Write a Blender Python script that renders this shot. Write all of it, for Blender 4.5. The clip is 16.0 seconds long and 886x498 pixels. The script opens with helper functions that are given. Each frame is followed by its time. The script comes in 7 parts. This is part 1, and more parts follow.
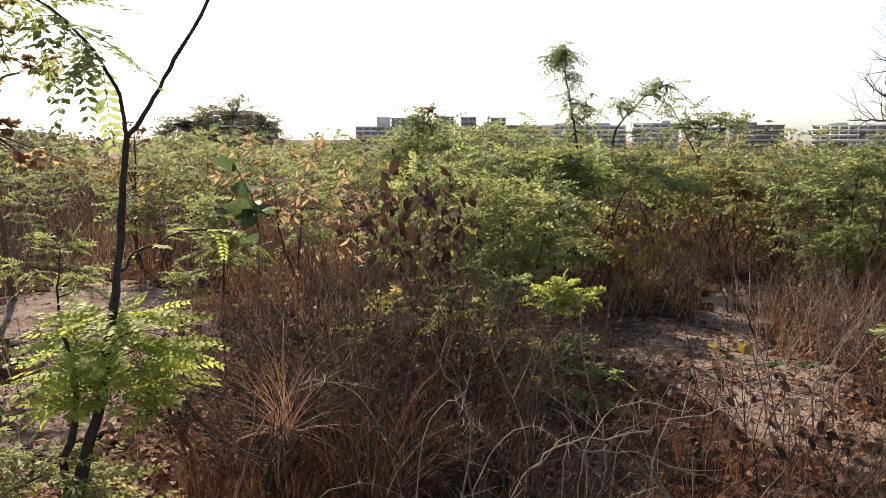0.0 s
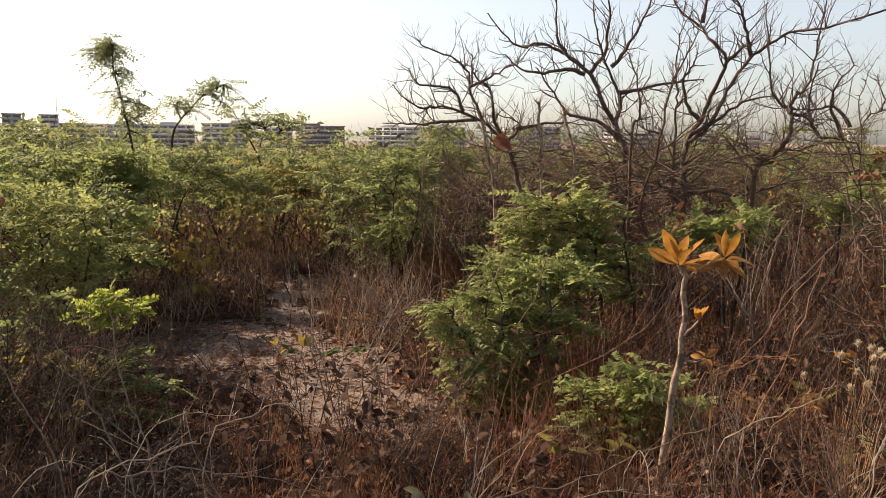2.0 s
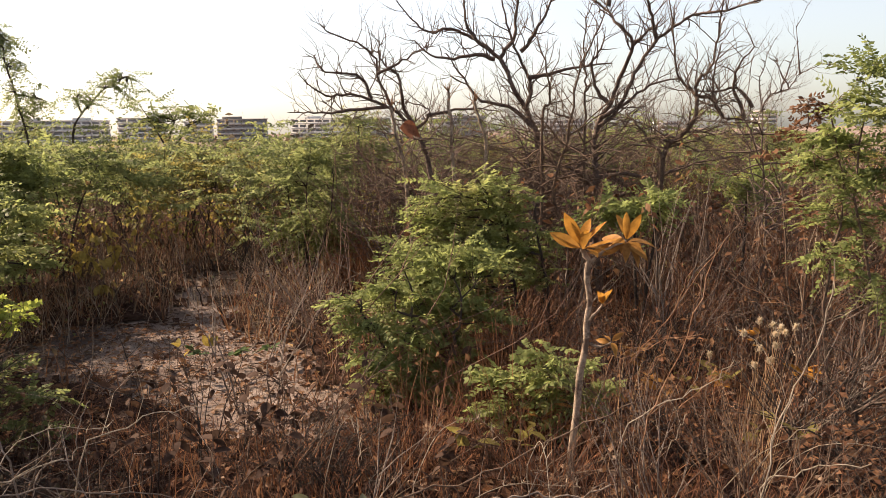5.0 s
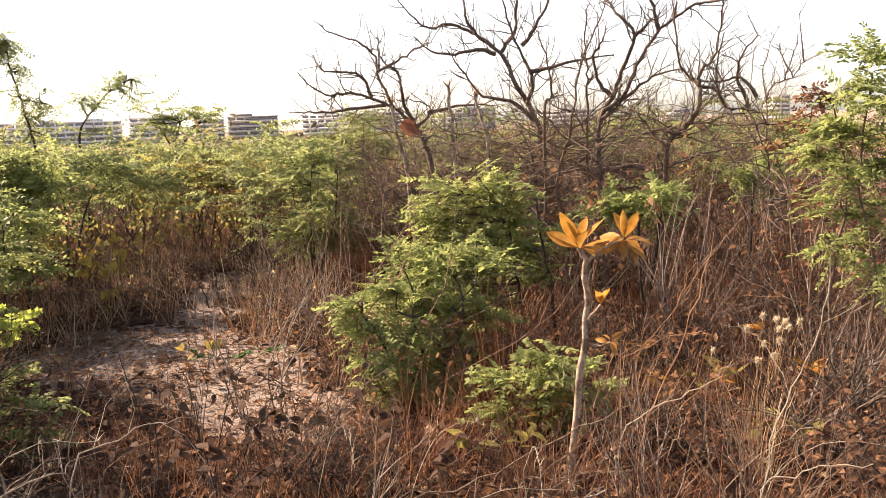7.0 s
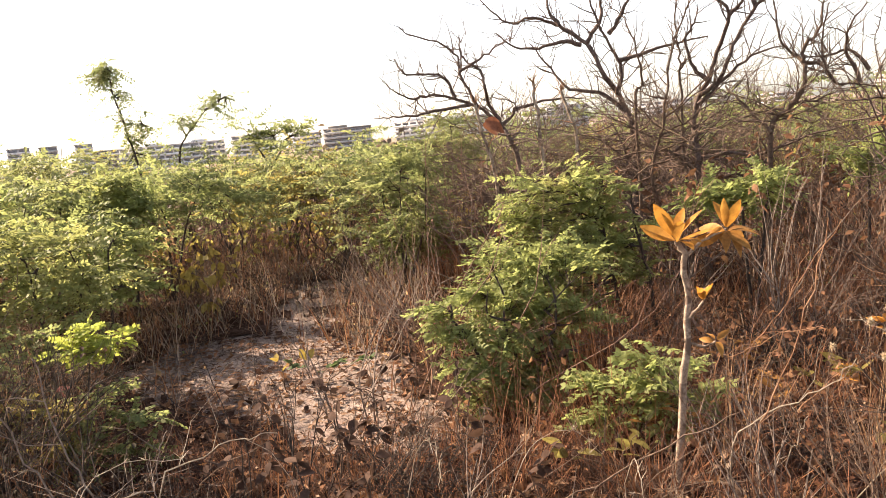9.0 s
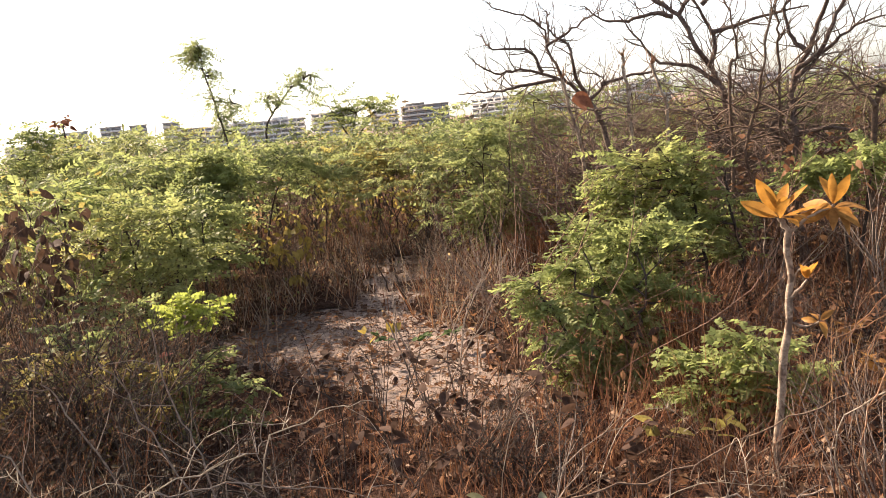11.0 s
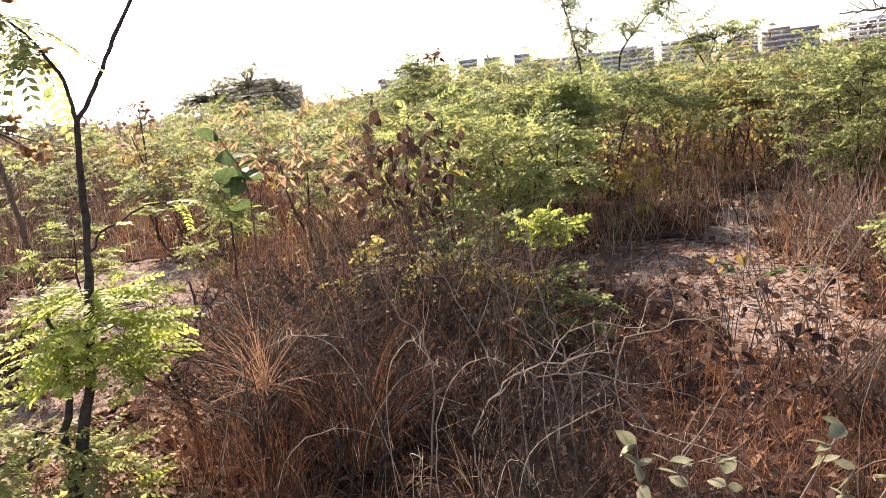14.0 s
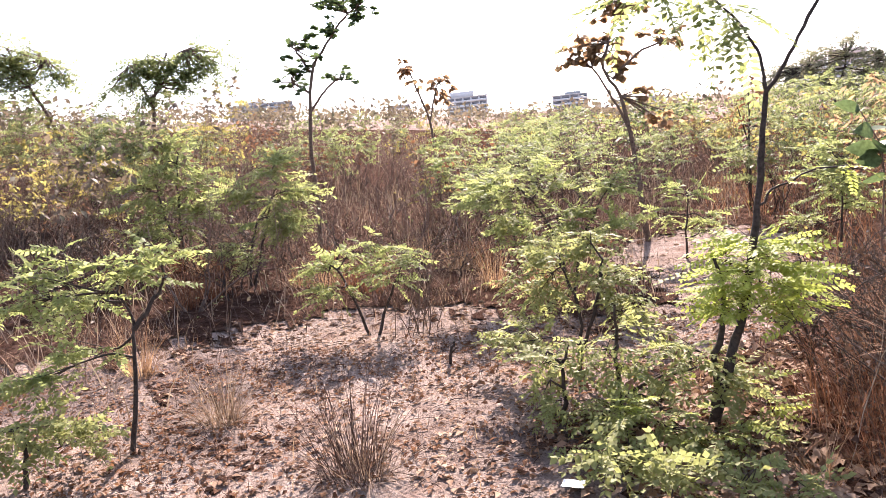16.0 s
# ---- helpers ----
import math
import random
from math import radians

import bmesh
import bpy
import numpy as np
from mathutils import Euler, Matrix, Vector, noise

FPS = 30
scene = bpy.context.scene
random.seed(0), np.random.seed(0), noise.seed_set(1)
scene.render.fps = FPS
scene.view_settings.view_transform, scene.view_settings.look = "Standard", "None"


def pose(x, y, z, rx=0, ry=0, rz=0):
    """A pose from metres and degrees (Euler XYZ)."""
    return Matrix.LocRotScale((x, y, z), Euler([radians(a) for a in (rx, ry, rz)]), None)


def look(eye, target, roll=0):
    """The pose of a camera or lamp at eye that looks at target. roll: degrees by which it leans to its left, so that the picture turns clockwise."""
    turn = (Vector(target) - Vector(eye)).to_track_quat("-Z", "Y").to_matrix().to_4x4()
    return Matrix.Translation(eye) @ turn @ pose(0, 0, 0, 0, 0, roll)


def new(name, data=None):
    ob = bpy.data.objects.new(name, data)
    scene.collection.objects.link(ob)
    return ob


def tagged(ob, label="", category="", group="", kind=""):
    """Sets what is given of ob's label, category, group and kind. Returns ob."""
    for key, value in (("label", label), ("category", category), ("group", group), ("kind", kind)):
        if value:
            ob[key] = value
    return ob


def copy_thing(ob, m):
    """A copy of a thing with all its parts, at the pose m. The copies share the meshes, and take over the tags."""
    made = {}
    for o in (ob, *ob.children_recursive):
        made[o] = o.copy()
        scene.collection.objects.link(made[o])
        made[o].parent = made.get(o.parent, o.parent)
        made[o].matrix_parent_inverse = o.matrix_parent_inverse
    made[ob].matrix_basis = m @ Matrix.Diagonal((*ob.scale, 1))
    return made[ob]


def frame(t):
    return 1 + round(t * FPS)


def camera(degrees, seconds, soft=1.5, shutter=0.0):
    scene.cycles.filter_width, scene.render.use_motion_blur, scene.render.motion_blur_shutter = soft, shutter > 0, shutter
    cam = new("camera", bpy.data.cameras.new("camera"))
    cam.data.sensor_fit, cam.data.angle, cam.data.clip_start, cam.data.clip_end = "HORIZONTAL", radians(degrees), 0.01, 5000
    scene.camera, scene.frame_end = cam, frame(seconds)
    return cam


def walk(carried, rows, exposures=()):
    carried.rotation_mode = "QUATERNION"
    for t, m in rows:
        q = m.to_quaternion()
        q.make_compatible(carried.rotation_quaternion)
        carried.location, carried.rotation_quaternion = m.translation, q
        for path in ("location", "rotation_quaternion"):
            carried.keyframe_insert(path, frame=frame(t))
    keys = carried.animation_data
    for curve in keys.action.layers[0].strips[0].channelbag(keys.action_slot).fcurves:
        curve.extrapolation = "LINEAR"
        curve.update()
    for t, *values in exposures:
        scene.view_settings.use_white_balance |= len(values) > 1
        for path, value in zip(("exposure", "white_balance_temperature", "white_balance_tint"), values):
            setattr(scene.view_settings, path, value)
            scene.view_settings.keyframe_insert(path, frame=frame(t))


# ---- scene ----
cam = camera(58.26, 16.0, soft=0.6)
PATH = [
    (0, (-0.028, 0.023, 1.599), (-0.021, 2.004, 1.323), 0.12),
    (0.5, (0.072, 0.061, 1.586), (0.520, 1.990, 1.312), -0.40),
    (1, (0.070, 0.051, 1.593), (0.889, 1.853, 1.303), 0.36),
    (1.5, (0.092, 0.030, 1.605), (1.010, 1.786, 1.333), 0.26),
    (2, (0.119, 0.034, 1.606), (1.116, 1.746, 1.334), 0.35),
    (2.5, (0.163, 0.061, 1.585), (1.206, 1.745, 1.311), 0.60),
    (3, (0.186, 0.068, 1.573), (1.305, 1.702, 1.291), 1.03),
    (3.5, (0.191, 0.076, 1.576), (1.335, 1.692, 1.292), 1.01),
    (4, (0.218, 0.069, 1.580), (1.368, 1.681, 1.302), -0.08),
    (4.2, (0.239, 0.067, 1.577), (1.402, 1.671, 1.300), -0.41),
    (6.3, (0.349, 0.077, 1.606), (1.454, 1.708, 1.264), -1.63),
    (6.5, (0.358, 0.077, 1.600), (1.470, 1.704, 1.259), -1.58),
    (7, (0.382, 0.056, 1.618), (1.498, 1.686, 1.304), -2.14),
    (7.5, (0.414, 0.073, 1.618), (1.539, 1.702, 1.337), -2.72),
    (8, (0.456, 0.103, 1.611), (1.529, 1.768, 1.335), -3.38),
    (8.5, (0.512, 0.117, 1.592), (1.444, 1.866, 1.323), -4.03),
    (9, (0.499, 0.150, 1.593), (1.408, 1.907, 1.300), -5.73),
    (9.5, (0.453, 0.177, 1.600), (1.234, 1.994, 1.305), -6.27),
    (9.7, (0.434, 0.176, 1.613), (1.169, 2.012, 1.314), -6.49),
    (11.8, (0.431, 0.166, 1.575), (1.156, 1.998, 1.234), -5.71),
    (12, (0.432, 0.156, 1.575), (1.145, 1.993, 1.232), -5.63),
    (12.5, (0.421, 0.131, 1.582), (1.022, 2.007, 1.236), -6.23),
    (13, (0.404, 0.116, 1.585), (0.849, 2.032, 1.224), -6.75),
    (13.5, (0.324, 0.084, 1.579), (0.503, 2.036, 1.181), -6.23),
    (14, (0.303, -0.011, 1.570), (0.200, 1.945, 1.169), -6.83),
    (14.5, (0.285, -0.144, 1.600), (-0.052, 1.792, 1.225), -7.69),
    (15, (0.166, -0.384, 1.615), (-0.439, 1.492, 1.273), -6.88),
    (15.5, (0.084, -0.568, 1.621), (-0.873, 1.154, 1.274), -6.32),
    (16, (0.058, -0.639, 1.618), (-1.259, 0.833, 1.308), -6.38),
]
EXPOSURES = [(0, 1.42, 6150, 9), (0.5, 1.12, 6250, 10), (1, 1.12, 6500, 10), (1.5, 1.32, 6700, 11), (2.2, 1.22, 6800, 12), (3, 1.12, 6800, 13), (4.2, 1.27, 6900, 13), (6.3, 1.97, 6900, 14), (7, 2.22, 6950, 14), (7.5, 2.37, 7000, 14), (8, 2.42, 7000, 14), (9, 2.32, 6900, 13), (9.7, 2.22, 6800, 11), (12.0, 2.1, 6550, 12), (12.5, 2.22, 6500, 12), (13.5, 2.22, 6300, 14), (14.4, 2.34, 6150, 16), (15.0, 2.72, 5900, 18), (16, 2.49, 5800, 19)]
walk(cam, [(t, look(eye, target, roll)) for t, eye, target, roll in PATH], EXPOSURES)

# ---- sky and sun ----
SUN_UP, SUN_TURN = radians(34), radians(-28)
world = bpy.data.worlds.new("world")
scene.world = world
world.use_nodes = True
sky = world.node_tree.nodes.new("ShaderNodeTexSky")
sky.sky_type, sky.sun_disc, sky.sun_elevation, sky.sun_rotation = "NISHITA", False, SUN_UP, SUN_TURN
sky.air_density, sky.dust_density, sky.ozone_density = 1.0, 1.5, 2.0
bg = world.node_tree.nodes["Background"]
haze = world.node_tree.nodes.new("ShaderNodeHueSaturation")  # dusty dry-season air
haze.inputs["Saturation"].default_value = 0.55
world.node_tree.links.new(sky.outputs[0], haze.inputs["Color"])
world.node_tree.links.new(haze.outputs[0], bg.inputs[0])
bg.inputs[1].default_value = 0.08
sun = new("sun", bpy.data.lights.new("sun", "SUN"))
sun.data.energy, sun.data.angle, sun.data.color = 5.0, radians(0.6), (1, 0.83, 0.65)
sun.matrix_world = look((math.sin(SUN_TURN) * math.cos(SUN_UP), math.cos(SUN_TURN) * math.cos(SUN_UP), math.sin(SUN_UP)), (0, 0, 0))


# ---- materials ----
def nodes_of(name):
    m = bpy.data.materials.new(name)
    m.use_nodes = True
    return m, m.node_tree.nodes, m.node_tree.links, m.node_tree.nodes["Principled BSDF"]


def ramp(n, stops):
    r = n.new("ShaderNodeValToRGB")
    els = r.color_ramp.elements
    while len(els) < len(stops):
        els.new(0.5)
    for e, (at, c) in zip(els, stops):
        e.position, e.color = at, (*c, 1)
    return r


def noise_node(n, l, scale, detail=4, rough=0.6, coords="Object"):
    tc = n.new("ShaderNodeTexCoord")
    t = n.new("ShaderNodeTexNoise")
    t.inputs["Scale"].default_value, t.inputs["Detail"].default_value, t.inputs["Roughness"].default_value = scale, detail, rough
    l.new(tc.outputs[coords], t.inputs["Vector"])
    return t


def mixed(n, l, a, b, fac, blend="MIX"):
    m = n.new("ShaderNodeMixRGB")
    m.blend_type = blend
    for value, socket in ((fac, m.inputs[0]), (a, m.inputs[1]), (b, m.inputs[2])):
        if isinstance(value, (int, float)):
            socket.default_value = value
        elif isinstance(value, tuple):
            socket.default_value = (*value, 1)
        else:
            l.new(value, socket)
    return m.outputs[0]


def bumped(n, l, height, shader, strength, distance):
    b = n.new("ShaderNodeBump")
    b.inputs["Strength"].default_value, b.inputs["Distance"].default_value = strength, distance
    l.new(height, b.inputs["Height"])
    l.new(b.outputs[0], shader.inputs["Normal"])


def foliage(name, colours, through_light=0.45, gain=1.6, rough=0.55, patch=30, single=0.25):
    """Thin leaves or blades: they differ one from another and let light through."""
    m, n, l, p = nodes_of(name)
    geo, info = n.new("ShaderNodeNewGeometry"), n.new("ShaderNodeObjectInfo")
    add = n.new("ShaderNodeMath")
    add.operation = "MULTIPLY_ADD"
    add.inputs[1].default_value = 0.25
    half = n.new("ShaderNodeMath")
    half.operation = "MULTIPLY"
    half.inputs[1].default_value = single
    l.new(geo.outputs["Random Per Island"], half.inputs[0])
    l.new(info.outputs["Random"], add.inputs[0])
    clumps = noise_node(n, l, 3.5, 3)
    wide = n.new("ShaderNodeMapRange")
    wide.inputs["From Min"].default_value, wide.inputs["From Max"].default_value, wide.inputs["To Max"].default_value = 0.32, 0.68, 0.75 - single
    l.new(clumps.outputs["Fac"], wide.inputs["Value"])
    total = n.new("ShaderNodeMath")
    l.new(half.outputs[0], total.inputs[0])
    l.new(wide.outputs[0], total.inputs[1])
    l.new(total.outputs[0], add.inputs[2])
    r = ramp(n, [(i / (len(colours) - 1), c) for i, c in enumerate(colours)])
    l.new(add.outputs[0], r.inputs[0])
    spots = noise_node(n, l, patch, 3)
    dark = ramp(n, [(0.3, (0.62, 0.6, 0.55)), (0.6, (1.05, 1.05, 1.0))])
    l.new(spots.outputs["Fac"], dark.inputs[0])
    c = mixed(n, l, r.outputs[0], dark.outputs[0], 1.0, "MULTIPLY")
    l.new(c, p.inputs["Base Color"])
    p.inputs["Roughness"].default_value = rough
    p.inputs["Specular IOR Level"].default_value = 0.06
    t = n.new("ShaderNodeBsdfTranslucent")
    l.new(mixed(n, l, c, (gain, gain, gain * 0.9), 1.0, "MULTIPLY"), t.inputs[0])
    mix = n.new("ShaderNodeMixShader")
    mix.inputs[0].default_value = through_light
    l.new(p.outputs[0], mix.inputs[1])
    l.new(t.outputs[0], mix.inputs[2])
    l.new(mix.outputs[0], n["Material Output"].inputs["Surface"])
    return m


def bark(name, dark, pale, scale=40, spots=None):
    m, n, l, p = nodes_of(name)
    t = noise_node(n, l, scale, 6, 0.7)
    r = ramp(n, [(0.32, dark), (0.68, pale)])
    l.new(t.outputs["Fac"], r.inputs[0])
    c = r.outputs[0]
    if spots:
        s = noise_node(n, l, scale * 0.35, 2)
        k = ramp(n, [(0.52, (0, 0, 0)), (0.6, (1, 1, 1))])
        l.new(s.outputs["Fac"], k.inputs[0])
        c = mixed(n, l, c, spots, k.outputs[0])
    l.new(c, p.inputs["Base Color"])
    p.inputs["Roughness"].default_value = 0.92
    p.inputs["Specular IOR Level"].default_value = 0.15
    bumped(n, l, t.outputs["Fac"], p, 0.8, 0.006)
    return m


def sandy_soil():
    m, n, l, p = nodes_of("sandy_soil")
    big, mid, fine = noise_node(n, l, 0.55, 5, 0.65), noise_node(n, l, 4.5, 6, 0.7), noise_node(n, l, 60, 4, 0.75)
    a = ramp(n, [(0.3, (0.185, 0.125, 0.1)), (0.46, (0.26, 0.197, 0.165)), (0.68, (0.345, 0.278, 0.238))])
    l.new(mid.outputs["Fac"], a.inputs[0])
    ash = ramp(n, [(0.36, (0.42, 0.42, 0.45)), (0.52, (1, 1, 1))])
    l.new(big.outputs["Fac"], ash.inputs[0])
    c = mixed(n, l, a.outputs[0], ash.outputs[0], 1.0, "MULTIPLY")
    grit = ramp(n, [(0.33, (0.35, 0.3, 0.28)), (0.5, (1, 1, 1)), (0.75, (1.25, 1.22, 1.18))])
    l.new(fine.outputs["Fac"], grit.inputs[0])
    l.new(mixed(n, l, c, grit.outputs[0], 0.85, "MULTIPLY"), p.inputs["Base Color"])
    p.inputs["Roughness"].default_value = 1.0
    p.inputs["Specular IOR Level"].default_value = 0.0
    h = mixed(n, l, mid.outputs["Fac"], fine.outputs["Fac"], 0.35)
    bumped(n, l, h, p, 1.0, 0.09)
    return m


def plaster(name, c, stain=0.8, rough=0.85):
    m, n, l, p = nodes_of(name)
    t = noise_node(n, l, 0.25, 5)
    r = ramp(n, [(0.3, tuple(v * stain for v in c)), (0.65, c)])
    l.new(t.outputs["Fac"], r.inputs[0])
    f = noise_node(n, l, 3.0, 4)
    k = ramp(n, [(0.3, (0.85, 0.85, 0.85)), (0.6, (1, 1, 1))])
    l.new(f.outputs["Fac"], k.inputs[0])
    l.new(mixed(n, l, r.outputs[0], k.outputs[0], 1.0, "MULTIPLY"), p.inputs["Base Color"])
    p.inputs["Roughness"].default_value = rough
    return m


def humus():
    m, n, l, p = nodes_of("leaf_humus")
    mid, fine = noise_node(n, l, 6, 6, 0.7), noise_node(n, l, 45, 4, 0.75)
    # rotten leaf colours, taken darker to stand for shade under the plants
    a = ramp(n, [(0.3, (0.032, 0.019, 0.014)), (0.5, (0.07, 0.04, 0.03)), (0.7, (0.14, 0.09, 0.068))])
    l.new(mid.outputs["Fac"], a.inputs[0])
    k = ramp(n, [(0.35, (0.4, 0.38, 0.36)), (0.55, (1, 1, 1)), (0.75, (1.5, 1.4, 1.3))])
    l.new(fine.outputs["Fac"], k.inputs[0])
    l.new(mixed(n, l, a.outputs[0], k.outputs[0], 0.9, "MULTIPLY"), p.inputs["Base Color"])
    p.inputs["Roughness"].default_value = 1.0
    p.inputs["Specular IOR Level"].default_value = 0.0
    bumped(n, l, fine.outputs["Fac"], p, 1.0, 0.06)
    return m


SOIL = sandy_soil()
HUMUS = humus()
LEAF_GREEN = foliage("green_leaf", [(0.093, 0.113, 0.05), (0.147, 0.169, 0.072), (0.196, 0.213, 0.096), (0.273, 0.245, 0.125)], 0.5, 1.55)
LEAF_LIME = foliage("yellow_green_leaf", [(0.125, 0.155, 0.063), (0.18, 0.209, 0.083), (0.229, 0.249, 0.1), (0.305, 0.286, 0.131)], 0.52, 1.5)
LEAF_DEEP = foliage("deep_green_leaf", [(0.05, 0.072, 0.032), (0.07, 0.098, 0.042), (0.095, 0.125, 0.055)], 0.4, 1.4)
LEAF_OLIVE = foliage("olive_leaf", [(0.1, 0.085, 0.03), (0.16, 0.13, 0.045), (0.2, 0.175, 0.06), (0.13, 0.14, 0.05)], 0.5, 1.9)
LEAF_BROWN = foliage("dry_brown_leaf", [(0.055, 0.027, 0.018), (0.12, 0.058, 0.036), (0.19, 0.1, 0.058), (0.27, 0.165, 0.1)], 0.3, 1.4, 0.8, single=0.45)
LEAF_DARK = foliage("dark_shrivelled_leaf", [(0.03, 0.024, 0.018), (0.05, 0.038, 0.025), (0.085, 0.06, 0.036)], 0.2, 1.3, 0.7)
LEAF_DUSK = foliage("dusky_shrivelled_leaf", [(0.034, 0.021, 0.017), (0.066, 0.039, 0.03), (0.105, 0.066, 0.048)], 0.25, 1.3, 0.8, single=0.45)
LEAF_FADED_SHADED = foliage("faded_shaded_orange_leaf", [(0.2, 0.09, 0.03), (0.28, 0.14, 0.045), (0.4, 0.21, 0.05)], 0.3, 1.3, 0.5)
LEAF_ORANGE = foliage("orange_leaf", [(0.32, 0.135, 0.03), (0.38, 0.185, 0.04), (0.46, 0.26, 0.065)], 0.4, 1.3, 0.5)
LEAF_YELLOW = foliage("yellow_leaf", [(0.24, 0.17, 0.05), (0.33, 0.245, 0.07), (0.3, 0.235, 0.09)], 0.35, 1.2, 0.5)
LEAF_RED = foliage("red_leaf", [(0.15, 0.055, 0.036), (0.22, 0.09, 0.055), (0.26, 0.125, 0.075)], 0.2, 1.1)
LEAF_RUSSET = foliage("russet_leaf", [(0.14, 0.085, 0.058), (0.2, 0.125, 0.08), (0.26, 0.18, 0.105), (0.18, 0.15, 0.08)], 0.55, 1.7)
LEAF_AUTUMN = foliage("faded_scrub_leaf", [(0.075, 0.054, 0.044), (0.12, 0.09, 0.07), (0.155, 0.125, 0.092), (0.1, 0.108, 0.062)], 0.35, 1.4, single=0.45)
LEAF_FRESH = foliage("fresh_lime_leaf", [(0.23, 0.27, 0.062), (0.3, 0.335, 0.08), (0.38, 0.4, 0.105)], 0.5, 1.35)
LEAF_YOUNG = foliage("young_lime_leaf", [(0.17, 0.185, 0.075), (0.23, 0.242, 0.098), (0.3, 0.295, 0.125)], 0.48, 1.3)
# also lends distance haze to the far spreading tree
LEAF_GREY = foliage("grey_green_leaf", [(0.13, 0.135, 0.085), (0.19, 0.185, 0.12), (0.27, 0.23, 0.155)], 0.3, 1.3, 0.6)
LEAF_LITTER = foliage("leaf_litter", [(0.09, 0.05, 0.035), (0.2, 0.12, 0.08), (0.32, 0.22, 0.16), (0.42, 0.34, 0.27)], 0.15, 1.2, 0.8, single=0.6)
GRASS_RUST = foliage("rust_grass", [(0.067, 0.029, 0.02), (0.157, 0.067, 0.04), (0.235, 0.112, 0.062), (0.358, 0.202, 0.118)], 0.2, 1.2, 0.75, 8, single=0.6)
GRASS_STRAW = foliage("straw_grass", [(0.14, 0.075, 0.045), (0.26, 0.15, 0.09), (0.4, 0.27, 0.17), (0.55, 0.43, 0.31)], 0.3, 1.3, 0.7, 8, single=0.6)
GRASS_FADED = foliage("faded_grass", [(0.088, 0.057, 0.044), (0.176, 0.121, 0.088), (0.286, 0.209, 0.16), (0.396, 0.319, 0.253)], 0.2, 1.2, 0.8, 8, single=0.6)
# purple-brown, deepened to stand for shade low in the front brush
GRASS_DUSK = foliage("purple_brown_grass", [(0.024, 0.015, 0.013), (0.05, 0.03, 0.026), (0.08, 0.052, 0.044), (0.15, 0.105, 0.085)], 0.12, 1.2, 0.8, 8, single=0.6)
BARK_DARK = bark("charred_and_shaded_bark", (0.018, 0.014, 0.012), (0.07, 0.052, 0.042))
BARK_GREY = bark("grey_bark", (0.05, 0.034, 0.027), (0.175, 0.125, 0.1))
BARK_BROWN = bark("brown_bark", (0.06, 0.04, 0.03), (0.17, 0.115, 0.08))
BARK_PALE = bark("pale_mottled_bark", (0.16, 0.11, 0.075), (0.4, 0.31, 0.23), 55, (0.13, 0.09, 0.065))
STALK_PALE = foliage("bleached_stalk", [(0.22, 0.17, 0.135), (0.34, 0.28, 0.23), (0.48, 0.41, 0.35)], 0.25, 1.2, 0.8)
STALK_RUST = foliage("pinkish_dry_blade", [(0.2, 0.1, 0.065), (0.32, 0.18, 0.115), (0.42, 0.27, 0.19)], 0.3, 1.3, 0.8)
TWIG_ROSE = bark("reddish_twig", (0.085, 0.048, 0.036), (0.24, 0.15, 0.11), 60)
TWIG_PALE = bark("weathered_twig", (0.09, 0.065, 0.05), (0.28, 0.22, 0.18), 60)
FLUFF = foliage("seed_fluff", [(0.5, 0.4, 0.3), (0.62, 0.52, 0.42)], 0.5, 1.2, 0.9)
PINK = foliage("pink_bract", [(0.5, 0.14, 0.16), (0.6, 0.3, 0.26)], 0.4, 1.2)
PAPER = plaster("white_paper", (0.8, 0.8, 0.78), 0.9)
WALL_WHITE = plaster("white_render", (0.66, 0.64, 0.62), 0.8)
WALL_GREY = plaster("grey_concrete", (0.42, 0.41, 0.4))
WALL_BROWN = plaster("brown_concrete", (0.26, 0.22, 0.19))
WALL_PINK = plaster("pinkish_render", (0.62, 0.5, 0.43))
GLASS_DARK = plaster("dark_window_glass", (0.2, 0.2, 0.21), 0.85, 0.3)


# ---- geometry kit ----
UP = np.array((0.0, 0.0, 1.0))


def unit(v):
    v = np.asarray(v, float)
    return v / np.maximum(np.linalg.norm(v, axis=-1, keepdims=True), 1e-9)


def lie(x, y):
    """Height of the ground: level near by, rising gently to the west and falling away a little to the north-east."""
    u = -np.asarray(x, float) - 0.6 * np.asarray(y, float) - 2.5
    s = 0.1 * np.log1p(np.exp(np.clip(u * 1.5, -40, 40))) / 1.5
    s = np.where(u * 1.5 > 40, 0.1 * u, s)
    v = 0.9 * np.asarray(y, float) + 0.5 * np.asarray(x, float) - 15
    fall = 0.014 * np.where(v > 40, v, 3 * np.log1p(np.exp(np.clip(v / 3, -40, 40))))
    return 22 * (1 - np.exp(-s / 22)) - 6 * (1 - np.exp(-fall / 6))


def level(x, y):
    """Height of the ground with its small bumps near by."""
    x, y = np.asarray(x, float), np.asarray(y, float)
    near = np.clip(1 - np.hypot(x, y) / 30, 0, 1)
    return lie(x, y) + near * (0.025 * np.sin(x * 2.1 + np.sin(y * 1.3)) * np.sin(y * 2.7 + 1) + 0.012 * np.sin(x * 7.3 + 2 * np.sin(y * 3.1)) * np.sin(y * 8.9) + 0.004 * np.sin(x * 23 + 3 * np.sin(y * 11)) * np.sin(y * 27))


